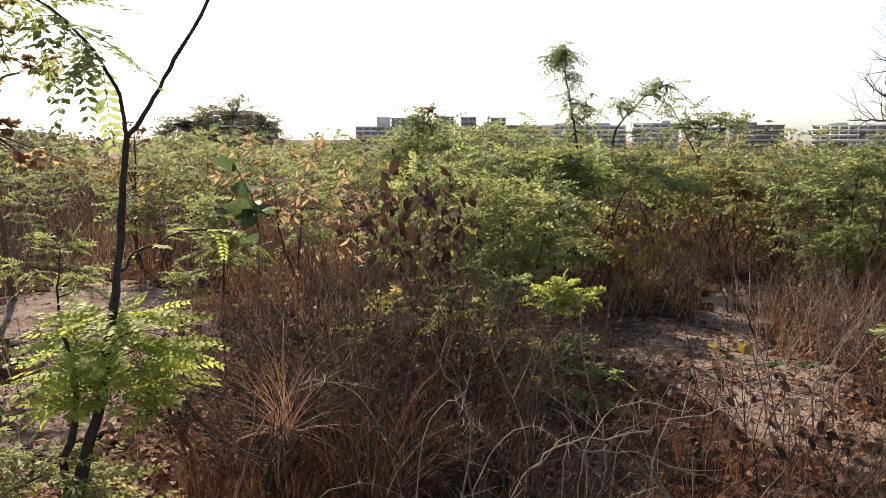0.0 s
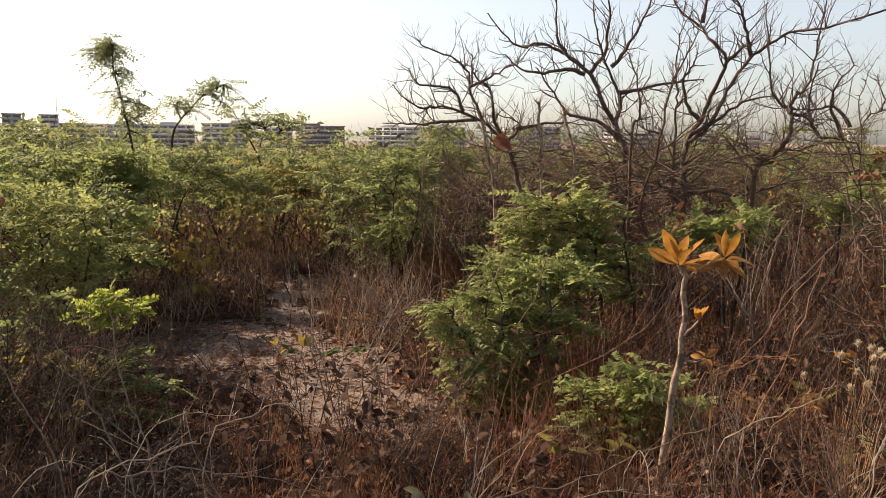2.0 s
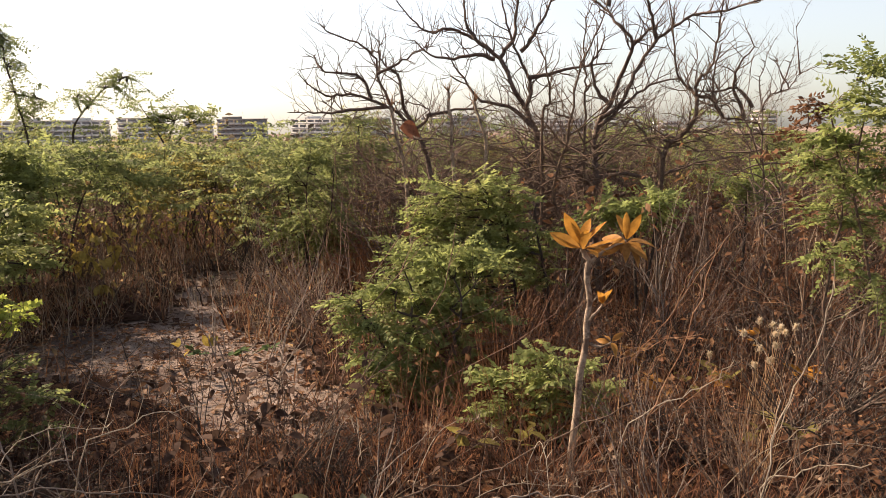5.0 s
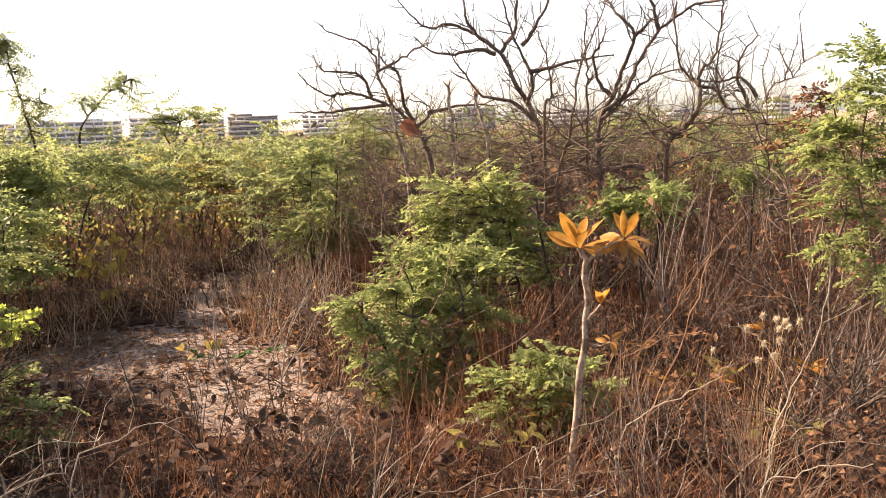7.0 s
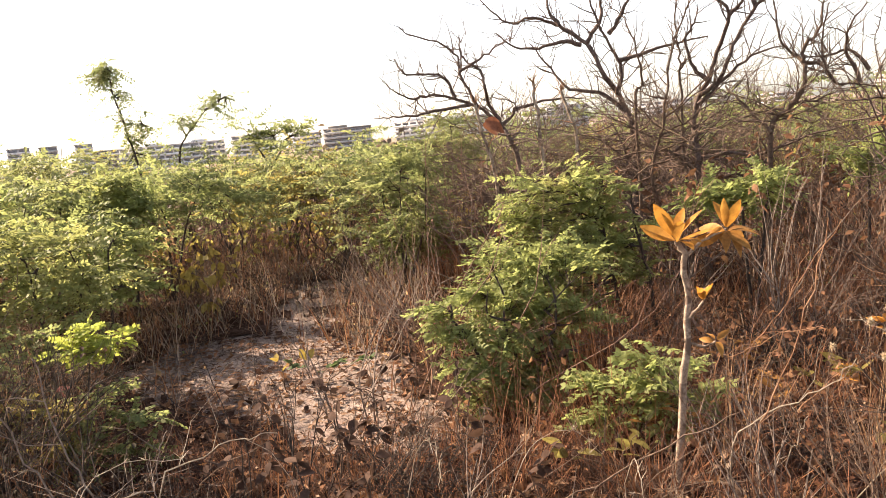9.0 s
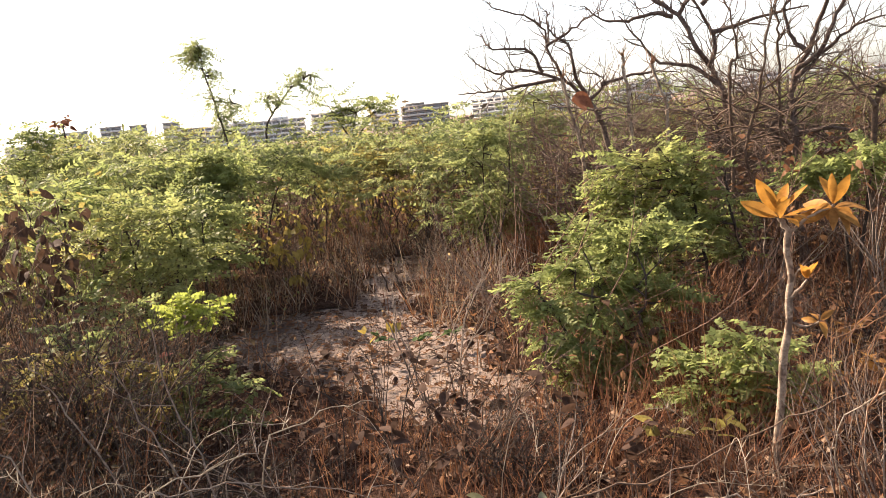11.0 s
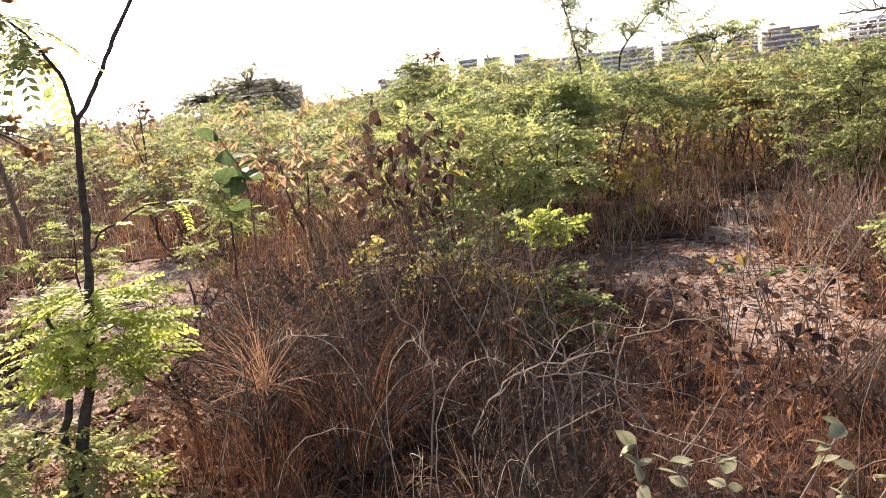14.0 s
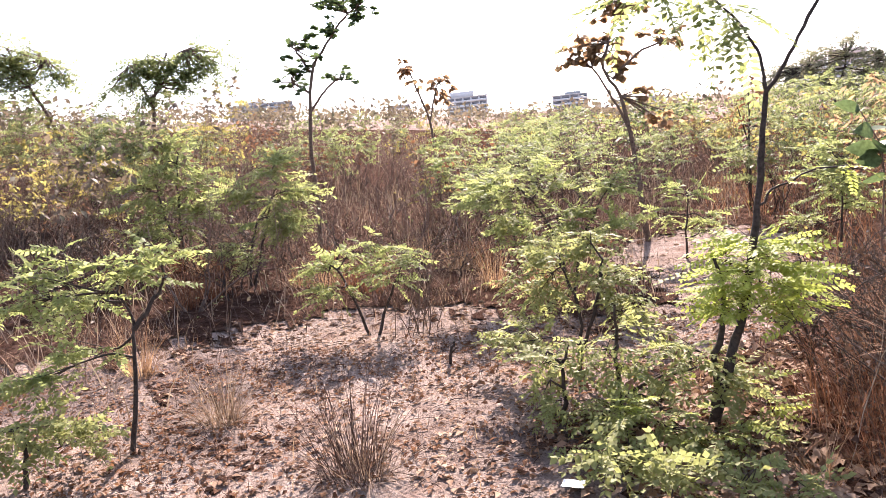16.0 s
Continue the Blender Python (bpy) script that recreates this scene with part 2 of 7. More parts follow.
class Geo:
    """Gathers quads for one mesh."""

    def __init__(self):
        self.v, self.f, self.n = [], [], 0

    def add(self, v, f):
        self.v.append(v)
        self.f.append(f + self.n)
        self.n += len(v)

    def mesh(self, name, material, smooth=False):
        v, f = np.concatenate(self.v), np.concatenate(self.f)
        me = bpy.data.meshes.new(name)
        me.vertices.add(len(v))
        me.vertices.foreach_set("co", v.astype(np.float32).ravel())
        me.loops.add(f.size)
        me.loops.foreach_set("vertex_index", f.astype(np.int32).ravel())
        me.polygons.add(len(f))
        me.polygons.foreach_set("loop_start", np.arange(0, f.size, 4, dtype=np.int32))
        if smooth:
            me.polygons.foreach_set("use_smooth", np.ones(len(f), dtype=bool))
        me.update(calc_edges=True)
        me.validate()
        me.materials.append(material)
        return me


def thing(name, x, y, label, category, group="", z=None, turn=0.0):
    ob = new(name)
    ob.empty_display_size = 0.1
    ob.matrix_basis = pose(x, y, float(lie(x, y)) if z is None else z, 0, 0, turn)
    return tagged(ob, label, category, group)


def part(name, geo, material, parent, label="", smooth=False):
    ob = new(name, geo.mesh(name, material, smooth) if isinstance(geo, Geo) else geo)
    ob.parent = parent
    return tagged(ob, label)


def tube(geo, pts, radii, sides=6):
    pts, radii = np.asarray(pts, float), np.asarray(radii, float)
    k = len(pts)
    way = unit(np.gradient(pts, axis=0))
    ref = np.array((0.31, 0.95, 0.05)) if abs(way[0, 1]) < 0.9 else np.array((0.95, 0.3, 0.05))
    a = unit(np.cross(way, ref))
    b = np.cross(way, a)
    ang = np.arange(sides) / sides * 2 * np.pi
    ring = np.cos(ang)[None, :, None] * a[:, None] + np.sin(ang)[None, :, None] * b[:, None]
    v = (pts[:, None] + ring * radii[:, None, None]).reshape(-1, 3)
    i, j = np.meshgrid(np.arange(k - 1), np.arange(sides), indexing="ij")
    j2 = (j + 1) % sides
    geo.add(v, np.stack([i * sides + j, i * sides + j2, (i + 1) * sides + j2, (i + 1) * sides + j], -1).reshape(-1, 4))


def smooth_line(pts, steps=4):
    """Points along a soft curve through the given ones."""
    pts = np.asarray(pts, float)
    if len(pts) < 3:
        return pts
    ext = np.concatenate([[2 * pts[0] - pts[1]], pts, [2 * pts[-1] - pts[-2]]])
    out = []
    for i in range(1, len(ext) - 2):
        p0, p1, p2, p3 = ext[i - 1 : i + 3]
        for s in np.arange(steps) / steps:
            out.append(0.5 * (2 * p1 + (p2 - p0) * s + (2 * p0 - 5 * p1 + 4 * p2 - p3) * s * s + (3 * p1 - p0 - 3 * p2 + p3) * s**3))
    return np.array(out + [ext[-2]])


def stem(geo, rng, pts, r0, r1, sides=7, wobble=0.006):
    line = smooth_line(pts)
    line[1:-1] += rng.normal(0, wobble, (len(line) - 2, 3))
    t = np.linspace(0, 1, len(line))
    tube(geo, line, (r0 + (r1 - r0) * t**0.8) * (1 + rng.normal(0, 0.05, len(line))), sides)
    return line


def grow(rng, geo, p, d, length, r, depth, tips, bend=0.25, lift=0.05, kids=(2, 3), spread=0.7, shrink=0.68, sides=5, along=None):
    """A branch with its twigs; tips gathers (place, way) at the ends and along the last twigs."""
    pts, d = [np.asarray(p, float)], unit(d)
    for _ in range(4):
        d = unit(d + rng.normal(0, bend, 3) * 0.5 + UP * lift)
        pts.append(pts[-1] + d * length / 4)
    line = pts if depth > 1 else pts[::2] if depth else pts[::4]
    tube(geo, line, np.linspace(r, r * (0.6 if depth else 0.3), len(line)), max(3, sides))
    if depth <= 1 and along is not None:
        along.extend((pts[i], unit(pts[i + 1] - pts[i])) for i in (1, 2, 3))
    if depth == 0:
        tips.append((pts[-1], d))
        return
    for c in range(int(rng.integers(kids[0], kids[1] + 1))):
        at = pts[4] if c == 0 else pts[int(rng.integers(2, 5))]
        side = unit(np.cross(d, rng.normal(0, 1, 3)))
        grow(rng, geo, at, unit(d + side * spread * (0.5 if c == 0 else rng.uniform(0.7, 1.3))), length * shrink * rng.uniform(0.75, 1.2),
             r * 0.6, depth - 1, tips, bend, lift, kids, spread, shrink, sides - 1, along)


# ---- leaf shapes: the stalk starts at the origin and runs along +x ----
def blade_leaf(length, width, n=4, fold=0.15, droop=0.15, point=1.0):
    """A broad leaf, folded a little along its midrib."""
    s = np.linspace(0, 1, n + 1)
    w = width / 2 * np.sin(np.pi * np.clip(s, 0, 1) ** (0.8 * point)) ** 0.8
    w[0], w[-1] = width * 0.04, width * 0.03
    x, z = length * s, -droop * length * s**2
    mid = np.stack([x, 0 * x, z], -1)
    left = np.stack([x, w, z + fold * w], -1)
    right = np.stack([x, -w, z + fold * w], -1)
    v = np.concatenate([left, mid, right])
    i = np.arange(n)
    m = n + 1
    return v, np.concatenate([np.stack([i, i + 1, m + i + 1, m + i], -1), np.stack([m + i, m + i + 1, 2 * m + i + 1, 2 * m + i], -1)])


def put_all(shape, places, turns, scales):
    """One shape at many places, as one set of quads."""
    v, f = shape
    n = len(places)
    w = np.einsum("nij,mj->nmi", turns, v) * np.asarray(scales)[:, None, None] + np.asarray(places)[:, None]
    return w.reshape(-1, 3), (f[None] + (np.arange(n) * len(v))[:, None, None]).reshape(-1, 4)


def turns_to(ways, rng, roll=0.4):
    """Turn matrices whose x axis runs along the ways and whose z axis is near upright."""
    x = unit(ways)
    y = np.cross(UP + rng.normal(0, roll, x.shape), x)
    y = unit(y)
    return np.stack([x, y, np.cross(x, y)], -1)


def pinnate_leaf(rng, length=0.22, pairs=10, size=0.03, width=0.012, droop=0.25, fine=True):
    """A feather leaf: a stalk with pairs of leaflets."""
    g = Geo()
    s = np.linspace(0.12, 1, pairs)
    x, z = length * s, -droop * length * s**2
    stalk = np.stack([length * np.linspace(0, 1, 5), np.zeros(5), -droop * length * np.linspace(0, 1, 5) ** 2], -1)
    tube(g, stalk, np.linspace(0.0016, 0.0007, 5) * (length / 0.22), 3)
    leaflet = blade_leaf(size, width, 2, 0.1, 0.1) if fine else (np.array([(0, 0, 0), (size * 0.5, width / 2, 0), (size, 0, 0), (size * 0.5, -width / 2, 0)]), np.array([[0, 1, 2, 3]]))
    taper = 0.65 + 0.35 * np.sin(np.pi * np.linspace(0.15, 0.95, pairs))
    for side in (1, -1):
        a = side * (np.radians(72) - np.linspace(0, 0.5, pairs)) + rng.normal(0, 0.08, pairs)
        way = np.stack([np.cos(a), np.sin(a), rng.normal(-0.12, 0.12, pairs)], -1)
        g.add(*put_all(leaflet, np.stack([x, 0 * x, z], -1), turns_to(way, rng, 0.15), taper * rng.uniform(0.85, 1.1, pairs)))
    return np.concatenate(g.v), np.concatenate(g.f)


def light_leaf(rng, length=0.2, pairs=6, size=0.04, width=0.02, droop=0.3):
    """A feather leaf with few quads, for shrubs further off."""
    g = Geo()
    x = length * np.array((0, 0.55, 1.0))
    z, w = -droop * x * x / length, np.array((0.0016, 0.0013, 0.0007)) * 1.5
    g.add(np.concatenate([np.stack([x, w, z], -1), np.stack([x, -w, z], -1)]), np.array([(0, 1, 4, 3), (1, 2, 5, 4)]))
    s = np.linspace(0.15, 1, pairs)
    p = np.stack([length * s, 0 * s, -droop * length * s * s], -1)
    kite = (np.array([(0, 0, 0), (size * 0.45, width / 2, 0), (size, 0, -0.1 * size), (size * 0.45, -width / 2, 0)]), np.array([[0, 1, 2, 3]]))
    for side in (1, -1):
        a = side * (np.radians(70) - np.linspace(0, 0.55, pairs)) + rng.normal(0, 0.12, pairs)
        way = np.stack([np.cos(a), np.sin(a), rng.normal(-0.15, 0.2, pairs)], -1)
        g.add(*put_all(kite, p, turns_to(way, rng, 0.35), rng.uniform(0.75, 1.15, pairs)))
    return np.concatenate(g.v), np.concatenate(g.f)


def blades(rng, base, height, width, lean=0.25, curl=0.7, k=4, azimuth=None):
    """Grass: tapering ribbons that rise from base and bend over."""
    n = len(base)
    az = rng.uniform(0, 2 * np.pi, n) if azimuth is None else azimuth
    th0 = np.abs(rng.normal(0, lean, n))
    th1 = rng.uniform(0.1, 1, n) * curl
    p, rows = np.array(base, float), []
    side_a = az + np.pi / 2 + rng.normal(0, 0.6, n)
    side = np.stack([np.cos(side_a), np.sin(side_a), np.zeros(n)], -1)
    for s in range(k + 1):
        w = (np.asarray(width) * (1 - 0.85 * s / k))[:, None] / 2
        rows += [p + side * w, p - side * w]
        th = th0 + th1 * ((s + 0.5) / k) ** 1.3
        p = p + np.stack([np.sin(th) * np.cos(az), np.sin(th) * np.sin(az), np.cos(th)], -1) * (np.asarray(height) / k)[:, None]
    v = np.stack(rows, 1).reshape(-1, 3)
    q = np.array([[2 * s, 2 * s + 1, 2 * s + 3, 2 * s + 2] for s in range(k)])
    return v, (q[None] + (np.arange(n) * 2 * (k + 1))[:, None, None]).reshape(-1, 4)


# ---- open sandy clearings: centre and radii ----
CLEARINGS = [(1.75, 6.1, 0.95, 0.95), (1.95, 5.2, 0.75, 0.9), (2.05, 4.2, 0.5, 0.7), (2.5, 6.9, 0.3, 0.5), (2.85, 7.7, 0.4, 0.4), (3.3, 8.4, 0.5, 0.4), (-3.6, 3.0, 1.9, 1.6), (-2.3, 4.6, 0.6, 0.9), (-3.4, 7.4, 1.1, 1.3),
             (-2.6, 6.1, 0.8, 0.9), (-2.2, 1.6, 1.2, 0.9)]


def open_ground(x, y):
    """0 under plants, 1 in the middle of a clearing."""
    out = np.zeros(np.shape(x))
    for cx, cy, rx, ry in CLEARINGS:
        out = np.maximum(out, np.clip(1.6 * (1 - ((x - cx) / rx) ** 2 - ((y - cy) / ry) ** 2), 0, 1))
    return out


def scattered(rng, n, az, far, keep=1.0, clump=0.0):
    """n places in a sector, between two distances, mostly off the clearings."""
    a = np.radians(rng.uniform(az[0], az[1], n * 3))
    d = np.sqrt(rng.uniform(far[0] ** 2, far[1] ** 2, n * 3))
    x, y = d * np.sin(a), d * np.cos(a)
    ok = rng.uniform(0, 1, n * 3) > open_ground(x, y) * keep
    if clump:
        wave = np.sin(x * 2.3 + 1.1 * np.sin(y * 1.7)) * np.sin(y * 2.9 + 1.3 * np.sin(x * 1.3)) + 0.6 * np.sin(x * 6.1 + y * 4.3) * np.sin(y * 7.3 - x * 3.1)
        ok &= rng.uniform(-1, 1, n * 3) < wave + 1 - clump
    x, y = x[ok][:n], y[ok][:n]
    return np.stack([x, y, level(x, y)], -1)


# ---- ground ----
def build_ground():
    g = Geo()
    rings = np.concatenate([[0.0], np.geomspace(0.6, 14, 105), np.geomspace(14.8, 3200, 50)])
    n = 240
    a = np.arange(n) / n * 2 * np.pi
    x, y = rings[:, None] * np.sin(a), rings[:, None] * np.cos(a)
    z = level(x, y)
    i, j = np.meshgrid(np.arange(len(rings) - 1), np.arange(n), indexing="ij")
    j2 = (j + 1) % n
    g.add(np.stack([x, y, z], -1).reshape(-1, 3), np.stack([i * n + j, (i + 1) * n + j, (i + 1) * n + j2, i * n + j2], -1).reshape(-1, 4))
    tagged(new("ground", g.mesh("ground", SOIL, True)), "pale pinkish sandy soil with ash stains and dry litter", "ground", kind="structure")


build_ground()


# ---- far apartment blocks ----
def box(geo, x0, x1, y0, y1, z0, z1):
    v = np.array([(x, y, z) for z in (z0, z1) for x, y in ((x0, y0), (x1, y0), (x1, y1), (x0, y1))], float)
    geo.add(v, np.array([(0, 1, 2, 3), (4, 7, 6, 5), (0, 4, 5, 1), (1, 5, 6, 2), (2, 6, 7, 3), (3, 7, 4, 0)]))


def boxed(*b):
    g = Geo()
    box(g, *b)
    return g


PANES = {}


def apartment(az, width, top, wall, trim, label, far=520, steps=(), skew=0.0):
    """A long block: body, storey slabs with dark window strips between them, roof and roof huts."""
    x, y = far * math.sin(radians(az)), far * math.cos(radians(az))
    z0 = float(lie(x, y))
    ob = thing("apartment_building", x, y, label, "building", "far apartment blocks", z0, -az + skew)
    h = max(top - z0, 6)
    part("wall", boxed(-width / 2, width / 2, 0, 14, -3, h), wall, ob)
    part("roof", boxed(-width / 2 - 0.5, width / 2 + 0.5, -0.6, 14.5, h, h + 0.5), trim, ob)
    storeys = int(h // 3)
    bays = max(2, round(width / 5))
    step = width / bays
    key = (round(step, 2),)
    if key not in PANES:
        PANES[key] = boxed(-step / 2 + 0.5, step / 2 - 0.5, 0, 0.1, 0, 1.35).mesh("window", GLASS_DARK)
    for s in range(storeys):
        z = h - 3 * (s + 1)
        part("balcony", boxed(-width / 2 - 0.2, width / 2 + 0.2, -1.1, 0.2, z - 0.2, z + 1.15), trim, ob)
        for b in range(bays):
            w = part("window", PANES[key], None, ob)
            w.location = (-width / 2 + (b + 0.5) * step, -0.14, z + 1.25)
    for at, w, t in steps:
        part("roof_hut", boxed(at - w / 2, at + w / 2, 2, 10, h + 0.5, h + 0.5 + t), wall, ob)
    return ob


W, GR, BR, PK = WALL_WHITE, WALL_GREY, WALL_BROWN, WALL_PINK
apartment(-14.6, 58, 11.6, PK, W, "pinkish apartment block with stepped penthouse floors above the trees", steps=((4, 20, 6.5), (16, 12, 3), (-14, 14, 3)))
apartment(-27.1, 28, 3.7, GR, W, "low grey block on the far horizon", steps=((-6, 6, 1.5),))
apartment(-4.7, 24, 8.6, W, W, "white apartment block with banded balconies", steps=((6, 9, 6),))
apartment(-2.3, 22, 14.3, W, GR, "white apartment block with banded balconies", far=530)
apartment(0.3, 12, 15.4, GR, W, "grey concrete tower block above the scrub", far=530)
apartment(2.0, 10, 14.9, GR, GR, "grey concrete tower block above the scrub", far=530)
apartment(4.1, 10, 14.7, GR, W, "grey concrete tower block above the scrub", far=530)
apartment(5.5, 16, 10.0, BR, GR, "dark brown block between paler towers", far=545)
apartment(9.6, 62, 9.5, W, W, "long white apartment block with banded balconies", steps=((-10, 8, 1.2), (16, 10, 1.5)))
apartment(15.0, 27, 10.5, W, W, "white apartment block with banded balconies", far=505, steps=((6, 5, 1.6),))
apartment(18.6, 18, 8.7, GR, W, "grey apartment block with pale slabs", far=540)
apartment(21.5, 30, 9.4, BR, GR, "dark brown apartment block with grey slabs", far=510, steps=((-6, 12, 1.4),))
apartment(28.3, 63, 9.3, W, W, "long white apartment block with banded balconies", steps=((-18, 10, 1.3), (12, 8, 1.3)))
apartment(36.2, 42, 9.6, W, GR, "white apartment block behind bare branches", steps=((4, 10, 1.2),))
apartment(43.5, 40, 6.6, GR, W, "grey apartment block behind bare branches", far=560)
apartment(50.7, 22, 4.5, W, W, "low white block at the edge of a field", far=560)
apartment(57.2, 17, 11.3, PK, W, "pinkish tower block on the horizon", far=600)
apartment(-53.4, 40, 26.1, W, GR, "pale apartment block behind a tree", far=520, steps=((-4, 12, 1.5),))
apartment(-43.8, 14, 16.6, GR, W, "grey apartment block on the rise", far=540)
apartment(-39.0, 26, 16.6, W, W, "white stepped apartment block on the rise", steps=((-3, 15, 3.2),))
apartment(-31.8, 22, 10.7, GR, W, "grey apartment block in the haze", steps=((2, 10, 1.5),))
apartment(-27.3, 21, 4.3, W, GR, "low pale block in the haze", far=540)
apartment(-64.5, 30, 28.1, GR, GR, "dark grey block behind trees", far=540)


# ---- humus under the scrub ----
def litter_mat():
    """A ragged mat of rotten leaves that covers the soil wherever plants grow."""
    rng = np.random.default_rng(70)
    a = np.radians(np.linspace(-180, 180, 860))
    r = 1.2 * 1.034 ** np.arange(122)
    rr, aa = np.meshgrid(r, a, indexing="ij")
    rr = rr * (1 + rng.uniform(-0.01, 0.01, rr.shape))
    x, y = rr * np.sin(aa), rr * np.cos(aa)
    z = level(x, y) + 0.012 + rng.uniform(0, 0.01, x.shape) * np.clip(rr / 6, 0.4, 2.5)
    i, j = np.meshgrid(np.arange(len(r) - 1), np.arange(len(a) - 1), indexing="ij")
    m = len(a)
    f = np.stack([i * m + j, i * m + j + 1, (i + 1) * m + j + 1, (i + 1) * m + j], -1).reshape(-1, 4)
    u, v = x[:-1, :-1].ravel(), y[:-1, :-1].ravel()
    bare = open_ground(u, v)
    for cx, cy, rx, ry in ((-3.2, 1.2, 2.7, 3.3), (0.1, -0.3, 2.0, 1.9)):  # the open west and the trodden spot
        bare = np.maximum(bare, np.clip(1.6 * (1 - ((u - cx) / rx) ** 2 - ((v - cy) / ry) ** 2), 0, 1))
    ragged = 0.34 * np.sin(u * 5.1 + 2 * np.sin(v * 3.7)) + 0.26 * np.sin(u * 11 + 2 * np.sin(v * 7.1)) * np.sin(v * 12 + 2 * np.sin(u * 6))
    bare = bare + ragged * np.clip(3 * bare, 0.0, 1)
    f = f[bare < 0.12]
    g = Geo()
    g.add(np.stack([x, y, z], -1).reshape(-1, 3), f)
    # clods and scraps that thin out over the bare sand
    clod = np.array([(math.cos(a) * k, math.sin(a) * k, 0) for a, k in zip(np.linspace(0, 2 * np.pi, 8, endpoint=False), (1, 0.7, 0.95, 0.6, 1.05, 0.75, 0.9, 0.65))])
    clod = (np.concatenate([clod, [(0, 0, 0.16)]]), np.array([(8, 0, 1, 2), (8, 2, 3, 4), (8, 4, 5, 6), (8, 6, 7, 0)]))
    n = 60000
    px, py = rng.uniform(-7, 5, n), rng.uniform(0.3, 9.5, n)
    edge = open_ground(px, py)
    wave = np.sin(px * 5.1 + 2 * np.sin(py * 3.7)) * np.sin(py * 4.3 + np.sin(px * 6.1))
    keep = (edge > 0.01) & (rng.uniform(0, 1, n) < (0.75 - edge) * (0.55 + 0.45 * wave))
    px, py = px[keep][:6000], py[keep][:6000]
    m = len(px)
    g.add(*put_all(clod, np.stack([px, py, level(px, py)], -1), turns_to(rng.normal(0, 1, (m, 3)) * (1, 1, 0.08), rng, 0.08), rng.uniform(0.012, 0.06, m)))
    tagged(new("leaf_mat", g.mesh("leaf_mat", HUMUS)), "reddish mat of rotting leaves under the scrub, darkened for shade", "leaf litter", kind="stuff")


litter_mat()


# ---- foliage helpers ----
def sprays(rng, nodes, per, flat=0.2, out=0.6, centre=None):
    """Leaf places and ways round the nodes of a crown, in flat layers."""
    p = np.repeat([n[0] for n in nodes], per, 0)
    d = np.repeat([n[1] for n in nodes], per, 0)
    a = rng.uniform(0, 2 * np.pi, len(p))
    w = np.stack([np.cos(a), np.sin(a), rng.normal(0.1, flat, len(p))], -1) + d * out
    if centre is not None:
        w += unit((p - centre) * (1, 1, 0)) * 0.6
    w[:, 2] *= 0.6
    return p + rng.normal(0, 0.012, p.shape), unit(w)


def leaf_parts(rng, parent, meshes, places, ways, scales, roll=0.3, name="leaf", label=""):
    """Single leaves as parts that share a few meshes."""
    for p, t, s in zip(places, turns_to(ways, rng, roll), scales):
        ob = part(name, meshes[int(rng.integers(len(meshes)))], None, parent, label)
        ob.matrix_basis = Matrix.Translation(p) @ Matrix(t.tolist()).to_4x4() @ Matrix.Diagonal((s, s, s, 1))


def as_mesh(name, shape, material):
    g = Geo()
    g.add(*shape)
    return g.mesh(name, material)


def crown(rng, shapes, places, ways, scales, roll=0.3):
    g = Geo()
    pick = rng.integers(len(shapes), size=len(places))
    t = turns_to(ways, rng, roll)
    for k, shape in enumerate(shapes):
        m = pick == k
        if m.any():
            g.add(*put_all(shape, np.asarray(places)[m], t[m], np.asarray(scales)[m]))
    return g


def shrub_frame(rng, height, spread, stems=2, r=0.018, depth=2, low=0.35, sides=4):
    """Wood of a shrub: a few stems that branch into a spreading head."""
    wood, tips, along = Geo(), [], []
    for _ in range(stems):
        a = rng.uniform(0, 2 * np.pi)
        lean = rng.uniform(0.05, 0.25) * spread
        h = height * rng.uniform(low * 0.8, low * 1.2)
        foot = np.array((math.cos(a), math.sin(a), 0)) * 0.04 * stems
        top = foot + (math.cos(a) * lean, math.sin(a) * lean, h)
        line = stem(wood, rng, [foot - (0, 0, 0.05), (foot + top) / 2 + rng.normal(0, 0.02, 3), top], r, r * 0.7, 6)
        for _ in range(int(rng.integers(3, 5))):
            b = rng.uniform(0, 2 * np.pi)
            at = line[int(len(line) * rng.uniform(0.55, 0.99))]
            grow(rng, wood, at, (math.cos(b) * spread, math.sin(b) * spread, height * rng.uniform(0.5, 1.1)), (height - h) * rng.uniform(0.45, 0.65), r * 0.5, depth, tips,
                 0.25, 0.03, (2, 3), 0.75, 0.66, sides, along)
    return wood, tips, along


RNG = np.random.default_rng(7)
FEATHERS_SMALL = [light_leaf(RNG, 0.26, 7, 0.046, 0.027, d) for d in (0.1, 0.3, 0.5)]
FERNS = [light_leaf(RNG, 0.28, 8, 0.044, 0.025, d) for d in (0.2, 0.5)]
FAR_FEATHERS = [light_leaf(RNG, 0.26, 3, 0.085, 0.05, d) for d in (0.2, 0.5)]
BROAD = [blade_leaf(0.11, 0.065, 3, 0.15, d) for d in (0.1, 0.3, 0.5)]
BROAD_SMALL = [blade_leaf(0.06, 0.034, 2, 0.15, d) for d in (0.1, 0.4)]
LONG = [blade_leaf(0.15, 0.045, 3, 0.2, d) for d in (0.2, 0.45)]
SCRAP = (np.array([(0, 0, 0), (0.026, 0.017, 0.006), (0.06, 0, -0.004), (0.026, -0.017, 0.008)]), np.array([[0, 1, 2, 3]]))
